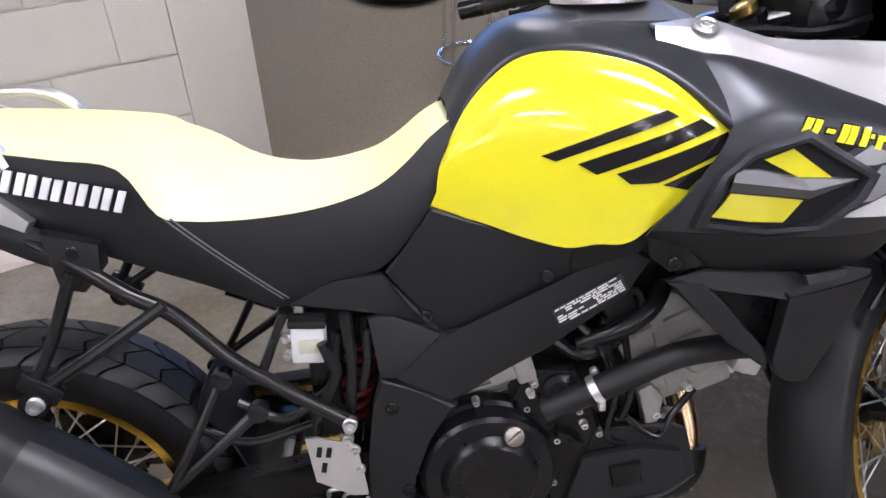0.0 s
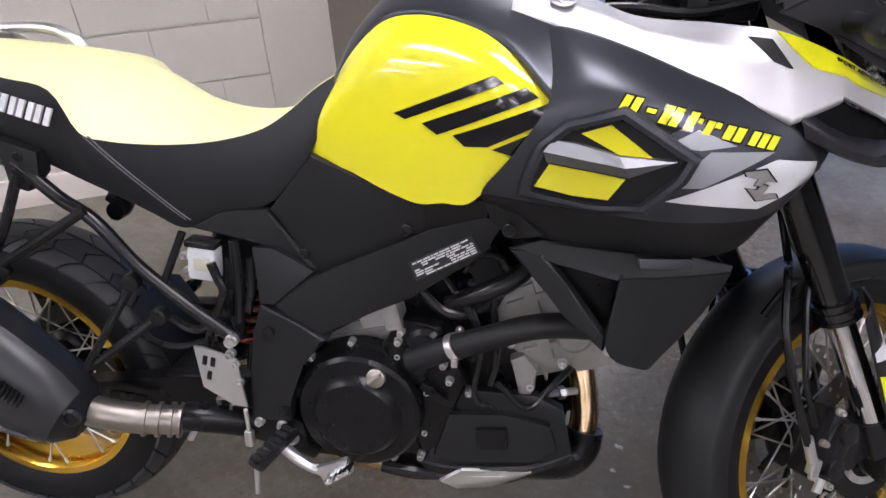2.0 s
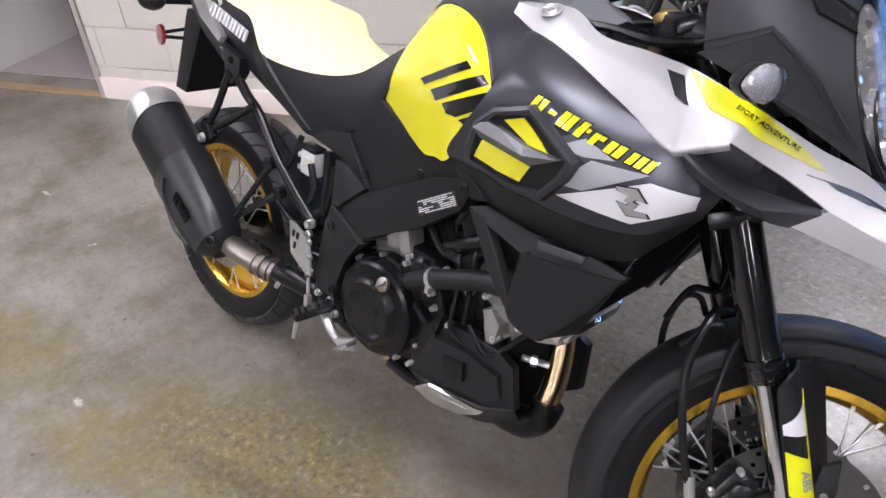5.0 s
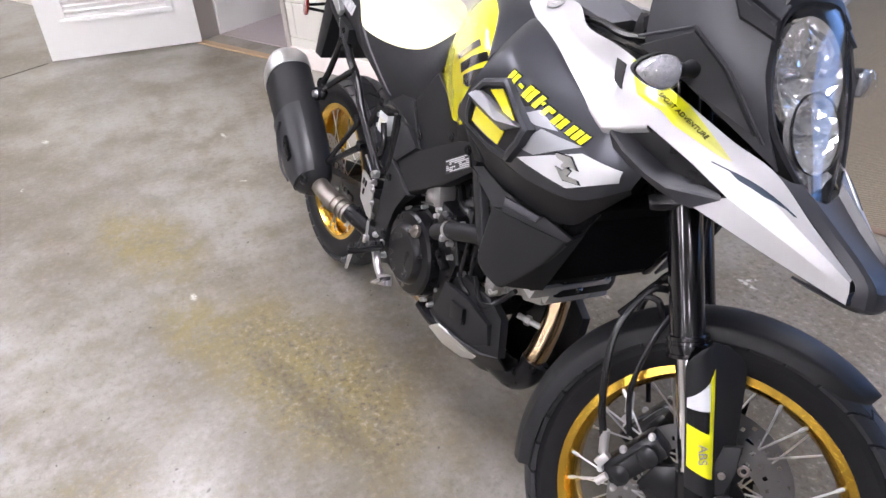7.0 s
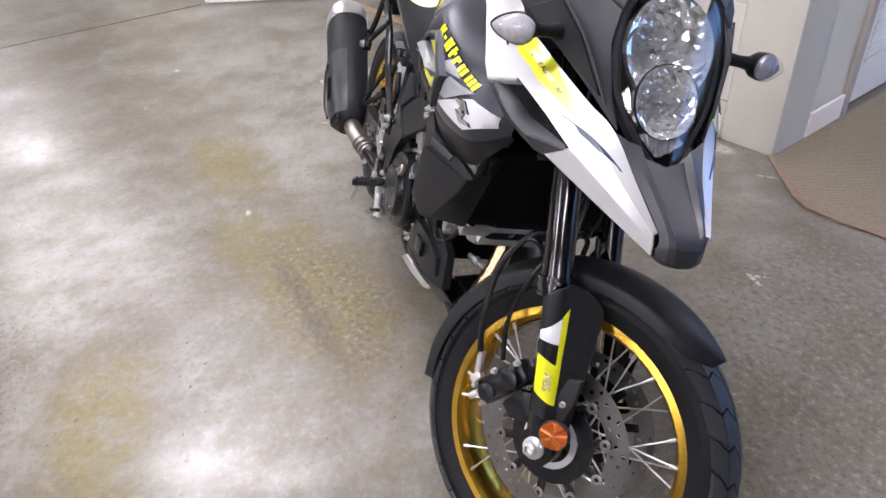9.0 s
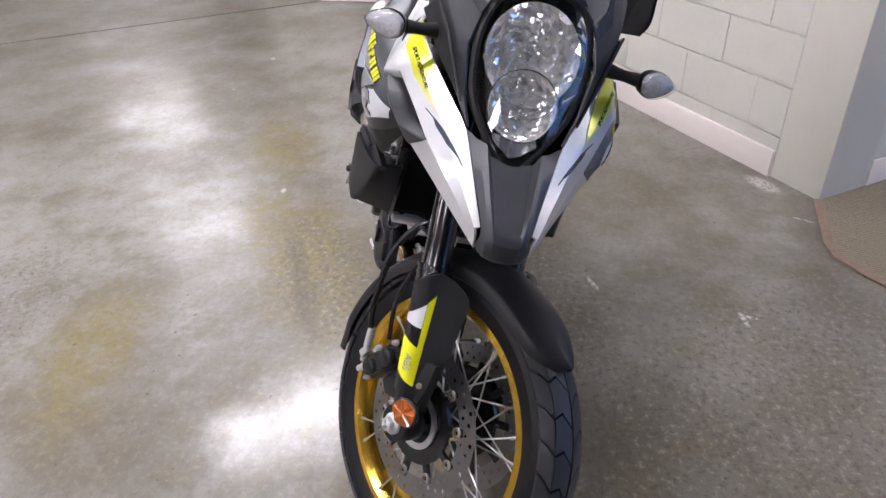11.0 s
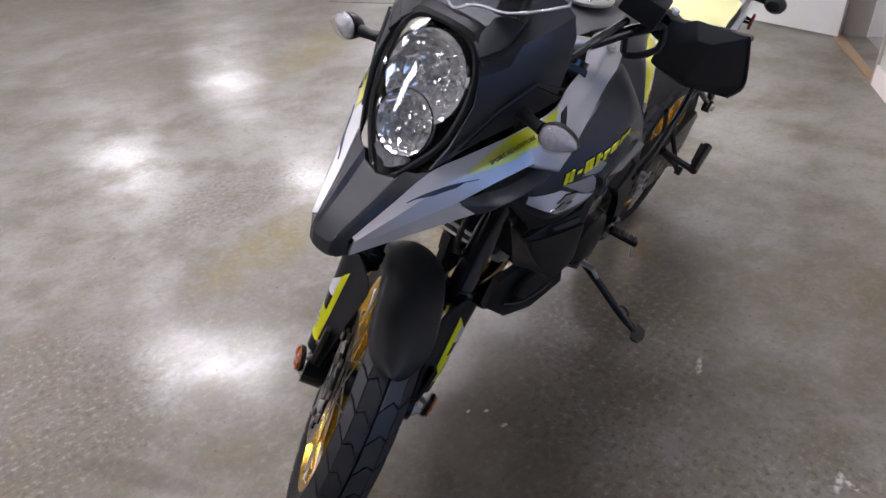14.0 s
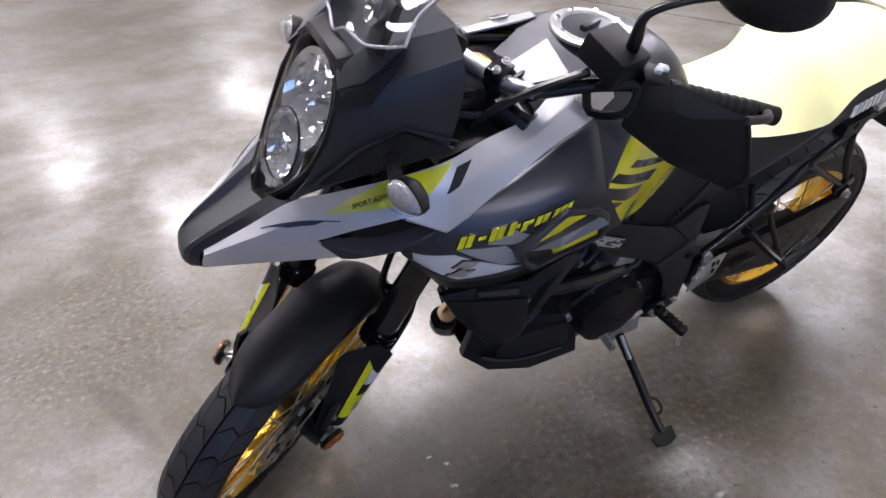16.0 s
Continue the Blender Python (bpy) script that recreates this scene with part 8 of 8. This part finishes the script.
for s in (-1, 1):
    bm = bmesh.new()
    plate(bm, sided([(-0.222, -0.186, 0.512), (-0.204, -0.186, 0.512), (-0.148, -0.186, 0.494), (-0.136, -0.188, 0.404), (-0.160, -0.188, 0.405), (-0.212, -0.188, 0.436)], s), 0.004, 0.001, middle=(-0.2, 0, 0.4))
    heel = part("heel_guard", bm, ALU, bike, "brushed aluminium heel guard plate with slots")
    bm = bmesh.new()
    for x, z in ((-0.203, 0.488), (-0.189, 0.486), (-0.198, 0.460)):
        box(bm, (0.008, 0.003, 0.017), at(x, s * 0.1875, z) @ pose(0, 0, 0, 0, 12, 0), 0.001)
    part("slot", bm, ENGINE, heel)
    bm = bmesh.new()
    for x, z in ((-0.150, 0.485), (-0.145, 0.450)):
        bm = bmesh.new()
        bolt(bm, (x, s * 0.187, z), (0, s, 0), 0.006, 0.005)
        part("heel_bolt", bm, ALU, heel)
    bm = bmesh.new()
    plate(bm, sided([(-0.15, -0.165, 0.375), (-0.05, -0.165, 0.370), (-0.04, -0.165, 0.320), (-0.09, -0.168, 0.300), (-0.15, -0.165, 0.335)], s), 0.016, 0.005, middle=(0, 0, 0.4))
    hang = part("peg_hanger", bm, ENGINE, bike, "black footrest hanger")
    bm = bmesh.new()
    a, b = Vector((-0.060, s * 0.178, 0.366)), Vector((-0.098, s * 0.262, 0.342))
    m = turned_to((a + b) / 2, b - a)
    box(bm, (0.031, (b - a).length, 0.018), m, 0.008)
    part("footpeg", bm, STEELBLACK, hang, "rubber-topped rider footrest")
    for k in range(6):
        bm = bmesh.new()
        box(bm, (0.026, 0.008, 0.004), m @ at(0, -0.036 + 0.0145 * k, 0.010), 0.001)
        part("peg_rib", bm, PLASTIC, hang)
    bm = bmesh.new()
    rod(bm, b + Vector((0, -s * 0.012, -0.010)), b + Vector((0.0, -s * 0.004, -0.055)), 0.006, 8, 0.004)
    part("peg_feeler", bm, ALU, hang)
    for c in ((-0.125, 0.172, 0.365), (-0.085, 0.172, 0.362), (-0.065, 0.172, 0.335)):
        bm = bmesh.new()
        bolt(bm, (c[0], s * c[1], c[2]), (0, s, 0), 0.007, 0.006)
        part("hanger_bolt", bm, ALU, hang)
bm = bmesh.new()
tube(bm, [(-0.085, -0.185, 0.335), (-0.045, -0.192, 0.308), (0.000, -0.200, 0.300), (0.045, -0.210, 0.318)], [0.011, 0.010, 0.009, 0.008], 12, 5)
box(bm, (0.060, 0.012, 0.028), at(0.020, -0.205, 0.312) @ pose(0, 0, 0, 0, -25, 0), 0.003)
pedal = part("brake_pedal", bm, ALU, bike, "silver rear brake pedal with toothed tip")
bm = bmesh.new()
box(bm, (0.052, 0.030, 0.008), at(0.032, -0.222, 0.318) @ pose(0, 0, 0, 0, -38, 0), 0.002)
for k in range(6):
    box(bm, (0.003, 0.030, 0.006), at(0.012 + 0.008 * k, -0.222, 0.306 + 0.0062 * k) @ pose(0, 0, 0, 0, -38, 0), 0)
part("pedal_tip", bm, CHROME, pedal, "bright toothed pedal tip")
bm = bmesh.new()
rod(bm, (-0.138, -0.192, 0.402), (-0.134, -0.192, 0.330), 0.004, 8)
box(bm, (0.014, 0.014, 0.030), at(-0.136, -0.192, 0.345), 0.003)
tube(bm, [(-0.20, -0.165, 0.388), (-0.195, -0.172, 0.405), (-0.165, -0.176, 0.412), (-0.150, -0.170, 0.408)], 0.004, 8, 5)
tube(bm, [(-0.18, -0.165, 0.378), (-0.172, -0.172, 0.395), (-0.150, -0.172, 0.402)], 0.003, 8, 5)
part("pedal_linkage", bm, ALU, pedal, "bright brake linkage and spring")
bm = bmesh.new()
tube(bm, [(0.005, 0.155, 0.262), (-0.005, 0.235, 0.205), (-0.013, 0.330, 0.140), (-0.018, 0.385, 0.112)], [0.013, 0.012, 0.012, 0.011], 12, 4)
plate(bm, [(-0.050, 0.378, 0.108), (-0.046, 0.408, 0.100), (-0.012, 0.420, 0.098), (0.018, 0.412, 0.100), (0.022, 0.388, 0.106), (-0.012, 0.374, 0.110)], 0.009, 0.003, middle=(0, 0.39, 0.3))
stand = part("side_stand", bm, STEELBLACK, bike, "black steel side stand, folded out")
bm = bmesh.new()
tube(bm, [(-0.008, 0.300, 0.160), (-0.040, 0.315, 0.150), (-0.042, 0.340, 0.136), (-0.014, 0.345, 0.130)], 0.004, 8, 4)
part("stand_loop", bm, STEELBLACK, stand)
bm = bmesh.new()
plate(bm, [(0.06, 0.140, 0.300), (-0.06, 0.145, 0.305), (-0.055, 0.160, 0.262), (0.04, 0.160, 0.250)], 0.020, 0.004, middle=(0, 0, 0.3))
tube(bm, [(0.012, 0.170, 0.275), (0.008, 0.22, 0.235)], 0.006, 8, 2)
part("stand_bracket", bm, CASTING, stand, "grey cast stand bracket")
bm = bmesh.new()
tube(bm, [(-0.03, 0.165, 0.350), (0.05, 0.175, 0.345), (0.10, 0.180, 0.335)], 0.006, 8, 3)
rod(bm, (0.10, 0.178, 0.335), (0.103, 0.225, 0.337), 0.009, 10)
part("gear_lever", bm, ALU, bike, "silver gear lever")

for s in (-1, 1):
    bm = bmesh.new()
    plate(bm, sided([(-0.530, -0.166, 0.846), (-0.458, -0.166, 0.826), (-0.462, -0.166, 0.789), (-0.490, -0.166, 0.758), (-0.520, -0.166, 0.766)], s), 0.03, 0.006, middle=(-0.5, 0, 0.8))
    tb = part("tail_bracket", bm, PLASTIC, bike, "black plastic bracket under the seat")
    for x, z in ((-0.492, 0.817), (-0.495, 0.780)):
        bm = bmesh.new()
        bolt(bm, (x, s * 0.167, z), (0, s, 0), 0.0075, 0.003)
        part("screw", bm, STEELBLACK, tb)

# ---- handlebar, controls, guards, mirrors
bm = bmesh.new()
tube(bm, [(0.520, 0.115, 1.118), (0.530, 0.050, 1.104), (0.530, -0.050, 1.104), (0.520, -0.115, 1.118)], [0.0115, 0.0145, 0.0145, 0.0115], 16, 6)
bar = part("handlebar", turn_front(bm), ALU, bike, "silver tapered aluminium handlebar")
for s in (-1, 1):
    bm = bmesh.new()
    tube(bm, [(0.300, s * 0.436, 1.172), (0.410, s * 0.275, 1.178), (0.462, s * 0.195, 1.160), (0.512, s * 0.125, 1.122), (0.520, s * 0.112, 1.117)], 0.0115, 14, 6)
    part("bar_end", turn_front(bm), STEELBLACK, bar, "black outer bar tube")
    bm = bmesh.new()
    box(bm, (0.046, 0.034, 0.060), at(0.530, s * 0.048, 1.082), 0.008)
    box(bm, (0.046, 0.034, 0.020), at(0.530, s * 0.048, 1.121), 0.006)
    part("bar_clamp", turn_front(bm), STEELBLACK, bar, "black bar clamp")
    bm = bmesh.new()
    for dx in (-0.015, 0.015):
        bolt(bm, (0.530 + dx, s * 0.048, 1.131), (0, 0, 1), 0.006, 0.005)
    part("clamp_bolt", turn_front(bm), ALU, bar)
    bm = bmesh.new()
    a, b = Vector((0.408, s * 0.278, 1.178)), Vector((0.318, s * 0.410, 1.173))
    d = (b - a).normalized()
    prof = []
    for k in range(40):
        prof.append((0.0178 if k % 4 in (1, 2) else 0.0163, (b - a).length * k / 39))
    lathe(bm, [(0.0001, 0.0)] + prof + [(0.0001, (b - a).length)], 18, turned_to(a, d), close=False)
    part("grip", turn_front(bm), PLASTIC, bar, "black ribbed rubber grip")
    bm = bmesh.new()
    rod(bm, b, b + d * 0.045, 0.0175, 18, 0.0165)
    part("bar_weight", turn_front(bm), STEELBLACK, bar, "black bar-end weight")
    bm = bmesh.new()
    sw = turned_to((0.424, s * 0.250, 1.178), b - a)
    box(bm, (0.046, 0.050, 0.052), sw, 0.010)
    swc = part("switch_block", turn_front(bm), PLASTIC, bar, "black handlebar switch block")
    bm = bmesh.new()
    box(bm, (0.010, 0.012, 0.010), sw @ at(0, 0.0, 0.030), 0.003)
    box(bm, (0.012, 0.018, 0.008), sw @ at(-0.012, 0.012, 0.028), 0.003)
    part("switch", turn_front(bm), MILKY, swc)
    bm = bmesh.new()
    tube(bm, [(0.430, s * 0.240, 1.176), (0.445, s * 0.30, 1.172), (0.415, s * 0.40, 1.165), (0.395, s * 0.43, 1.162)], [0.008, 0.007, 0.006, 0.007], 10, 5)
    part("lever", turn_front(bm), STEELBLACK, bar, "black lever")
    bm = bmesh.new()
    box(bm, (0.070, 0.082, 0.048), at(0.452, s * 0.182, 1.206) @ pose(0, 0, 0, 0, 0, s * -18), 0.006)
    part("fluid_reservoir", turn_front(bm), PLASTIC, bar, "black fluid reservoir with lid")
    # hand guard: a faceted shield hung on a looped bracket
    spots_g = {"tl": (0.476, 0.175, 1.147), "tr": (0.470, 0.211, 1.177), "bl": (0.474, 0.200, 1.110), "a1": (0.452, 0.239, 1.182), "a2": (0.442, 0.289, 1.220), "r1": (0.474, 0.247, 1.146), "r2": (0.470, 0.306, 1.196),
               "r3": (0.468, 0.334, 1.200), "fb": (0.464, 0.340, 1.108), "tip": (0.438, 0.401, 1.234), "br": (0.432, 0.462, 1.140), "bot": (0.434, 0.448, 1.105), "bm": (0.446, 0.348, 1.091), "il": (0.466, 0.254, 1.114)}
    bm = bmesh.new()
    gv = {k: bm.verts.new((x, s * y, z)) for k, (x, y, z) in spots_g.items() if k not in ("tl", "tr", "bl")}
    for f in (("a1", "a2", "r2", "r1"), ("a2", "tip", "r3", "r2"), ("r1", "r2", "r3", "fb", "il"), ("r3", "tip", "br", "fb"), ("fb", "br", "bot", "bm"), ("il", "fb", "bm")):
        bm.faces.new([gv[k] for k in f])
    bmesh.ops.recalc_face_normals(bm, faces=bm.faces)
    bm.normal_update()
    if sum((f.normal.x for f in bm.faces)) < 0:
        bmesh.ops.reverse_faces(bm, faces=bm.faces)
    bmesh.ops.bevel(bm, geom=[e for e in bm.edges if len(e.link_faces) == 2], offset=0.004, segments=2, affect="EDGES", profile=0.5)
    bmesh.ops.solidify(bm, geom=list(bm.faces), thickness=0.004)
    hg = part("hand_guard", turn_front(bm), PLASTIC, bar, "black faceted plastic hand guard", sharp=20)
    bm = bmesh.new()
    loop = [spots_g[k] for k in ("tl", "tr", "a1", "r1", "bl", "tl")]
    tube(bm, [(x, s * y, z) for x, y, z in loop], 0.0075, 10, 3)
    part("guard_bracket", turn_front(bm), PLASTIC, hg, "black looped guard bracket")
    bm = bmesh.new()
    tube(bm, [(0.438, s * 0.401, 1.232), (0.436, s * 0.432, 1.190), (0.433, s * 0.461, 1.140), (0.435, s * 0.447, 1.106)], 0.0035, 8, 4)
    tube(bm, [(0.440, s * 0.398, 1.230), (0.38, s * 0.428, 1.215), (0.325, s * 0.430, 1.188), (0.300, s * 0.436, 1.174)], 0.007, 10, 5)
    part("guard_frame", turn_front(bm), PLASTIC, hg)
    # mirror
    bm = bmesh.new()
    tube(bm, [(0.440, s * 0.205, 1.195), (0.450, s * 0.198, 1.245), (0.448, s * 0.192, 1.288), (0.415, s * 0.225, 1.318), (0.370, s * 0.280, 1.345)], [0.010, 0.011, 0.007, 0.006, 0.006], 12, 5)
    stem = part("mirror_stem", turn_front(bm), STEELBLACK, bar, "black mirror stem")
    bm = bmesh.new()
    mm = turned_to((0.352, s * 0.308, 1.372), (1, s * 0.15, 0.05)) @ Matrix.Diagonal((1.75, 1, 1.25, 1))
    lathe(bm, [(0.0001, 0.034), (0.025, 0.030), (0.045, 0.016), (0.052, 0.0), (0.050, -0.006), (0.0001, -0.006)], 32, mm, close=False)
    part("mirror", turn_front(bm), PLASTIC, bar, "black rounded mirror housing")
    bm = bmesh.new()
    lathe(bm, [(0.0001, -0.004), (0.047, -0.004), (0.047, -0.008), (0.0001, -0.008)], 32, mm, close=False)
    part("mirror_glass", turn_front(bm), CHROME, stem, "mirror glass")
bm = bmesh.new()
tube(bm, [(0.47, 0.165, 1.170), (0.53, 0.115, 1.130), (0.58, 0.07, 1.07), (0.60, 0.05, 0.98), (0.62, 0.02, 0.88)], 0.0075, 10, 6)
tube(bm, [(0.46, -0.185, 1.175), (0.52, -0.13, 1.11), (0.58, -0.07, 1.02), (0.61, -0.03, 0.90)], 0.0085, 10, 6)
part("control_cable", turn_front(bm), STEELBLACK, bike, "black control hoses from the bars")
bm = bmesh.new()
lathe(bm, [(0.0001, 0), (0.020, 0), (0.020, 0.012), (0.012, 0.016), (0.0001, 0.016)], 24, turned_to(tuple(FOOT + AXIS * 0.845), tuple(AXIS)), close=False)
part("stem_nut", turn_front(bm), BRASS, bike, "brass-coloured steering stem nut")
bm = bmesh.new()
box(bm, (0.20, 0.16, 0.10), at(0.44, 0, 0.98), 0.02)
box(bm, (0.10, 0.20, 0.06), at(0.56, 0, 1.06), 0.02)
box(bm, (0.30, 0.10, 0.20), at(0.42, 0, 0.86), 0.03)
part("headstock", bm, ENGINE, bike, "black headstock and wiring behind the fairing")

# ---------------------------------------------------------------- things in the sales area
# chrome bar stool on a round foot ring
stool = new("bar_stool")
stool.matrix_local = Matrix.Translation((0.129, 3.644, 0.006))
tagged(stool, "chrome tube bar stool on a round floor ring", "stool")
for k in range(4):
    t = math.tau * (k + 0.62) / 4
    bm = bmesh.new()
    tube(bm, [(0.176 * math.cos(t), 0.176 * math.sin(t), 0.014), (0.172 * math.cos(t), 0.172 * math.sin(t), 0.30), (0.150 * math.cos(t), 0.150 * math.sin(t), 0.72)], 0.0115, 12, 4)
    part("leg", bm, CHROME, stool, "chrome tube leg")
bm = bmesh.new()
lathe(bm, [(0.176 + 0.0115 * math.cos(a), 0.0115 * math.sin(a)) for a in np.linspace(0, math.tau, 12, endpoint=False)], 48, at(0, 0, 0.0125) @ pose(0, 0, 0, 90, 0, 0))
part("foot_ring", bm, CHROME, stool, "chrome floor ring")
bm = bmesh.new()
lathe(bm, [(0.0001, 0.0), (0.17, 0.0), (0.185, 0.02), (0.185, 0.05), (0.17, 0.07), (0.0001, 0.075)], 36, at(0, 0, 0.71) @ pose(0, 0, 0, 90, 0, 0), close=False)
part("seat", bm, SEATSIDE, stool, "black padded seat")

# wide knobbly tyre lying in the sales area
tyre_e = new("spare_tyre")
tyre_e.matrix_local = Matrix.Translation((-0.30, 4.80, 0.132)) @ pose(0, 0, 0, 90, 0, 0)
tagged(tyre_e, "wide black knobbly tyre lying on brown carpet", "tyre")
bm = bmesh.new()
prof = [(0.17, 0.10), (0.23, 0.122), (0.29, 0.10), (0.31, 0.0), (0.29, -0.10), (0.23, -0.122), (0.17, -0.10)]
lathe(bm, [tuple(p) for p in spline(prof, 3)], 48)
part("tyre_body", bm, RUBBER, tyre_e)
bm = bmesh.new()
for k in range(28):
    for y, off in ((-0.07, 0.0), (0.0, 0.5), (0.07, 0.0)):
        box(bm, (0.026, 0.055, 0.042), Matrix.Rotation(math.tau * (k + off) / 28, 4, "Y") @ at(0.308 - 0.012 * abs(y) / 0.07, y, 0), 0.003)
part("tyre_knob", bm, RUBBER, tyre_e, "square rubber knobs", kind="stuff")

# black cantilever chair in the office
chair = new("office_chair")
chair.matrix_local = Matrix.Translation((-3.62, 1.72, 0.006)) @ pose(0, 0, 0, 0, 0, 40)
tagged(chair, "black sled-base visitor chair on pale carpet", "chair")
bm = bmesh.new()
for s in (-1, 1):
    tube(bm, [(-0.26, s * 0.24, 0.45), (-0.25, s * 0.24, 0.06), (-0.22, s * 0.24, 0.014), (0.20, s * 0.24, 0.014), (0.26, s * 0.24, 0.05), (0.27, s * 0.24, 0.44)], 0.0125, 12, 5)
tube(bm, [(-0.22, -0.24, 0.014), (-0.22, 0.0, 0.014), (-0.22, 0.24, 0.014)], 0.0125, 12, 2)
part("sled_frame", bm, STEELBLACK, chair, "black tube sled frame")
bm = bmesh.new()
box(bm, (0.48, 0.48, 0.07), at(0, 0, 0.45), 0.025)
part("seat", bm, SEATSIDE, chair)
bm = bmesh.new()
box(bm, (0.06, 0.46, 0.45), at(-0.25, 0, 0.78) @ pose(0, 0, 0, 0, -8, 0), 0.025)
part("backrest", bm, SEATSIDE, chair)
bm = bmesh.new()
box(bm, (0.9, 0.5, 0.72), WM @ at(FAR - 0.30, 2.3, 0.365), 0.01)
part("desk", bm, WOODSTRIP, label="brown wooden office desk seen through the doorway", category="desk")

# ---------------------------------------------------------------- blocks
blocks(wall_a, WM @ at(FAR, 0, 0), SMOOTH - FAR, (0.775 - FAR) % BW)
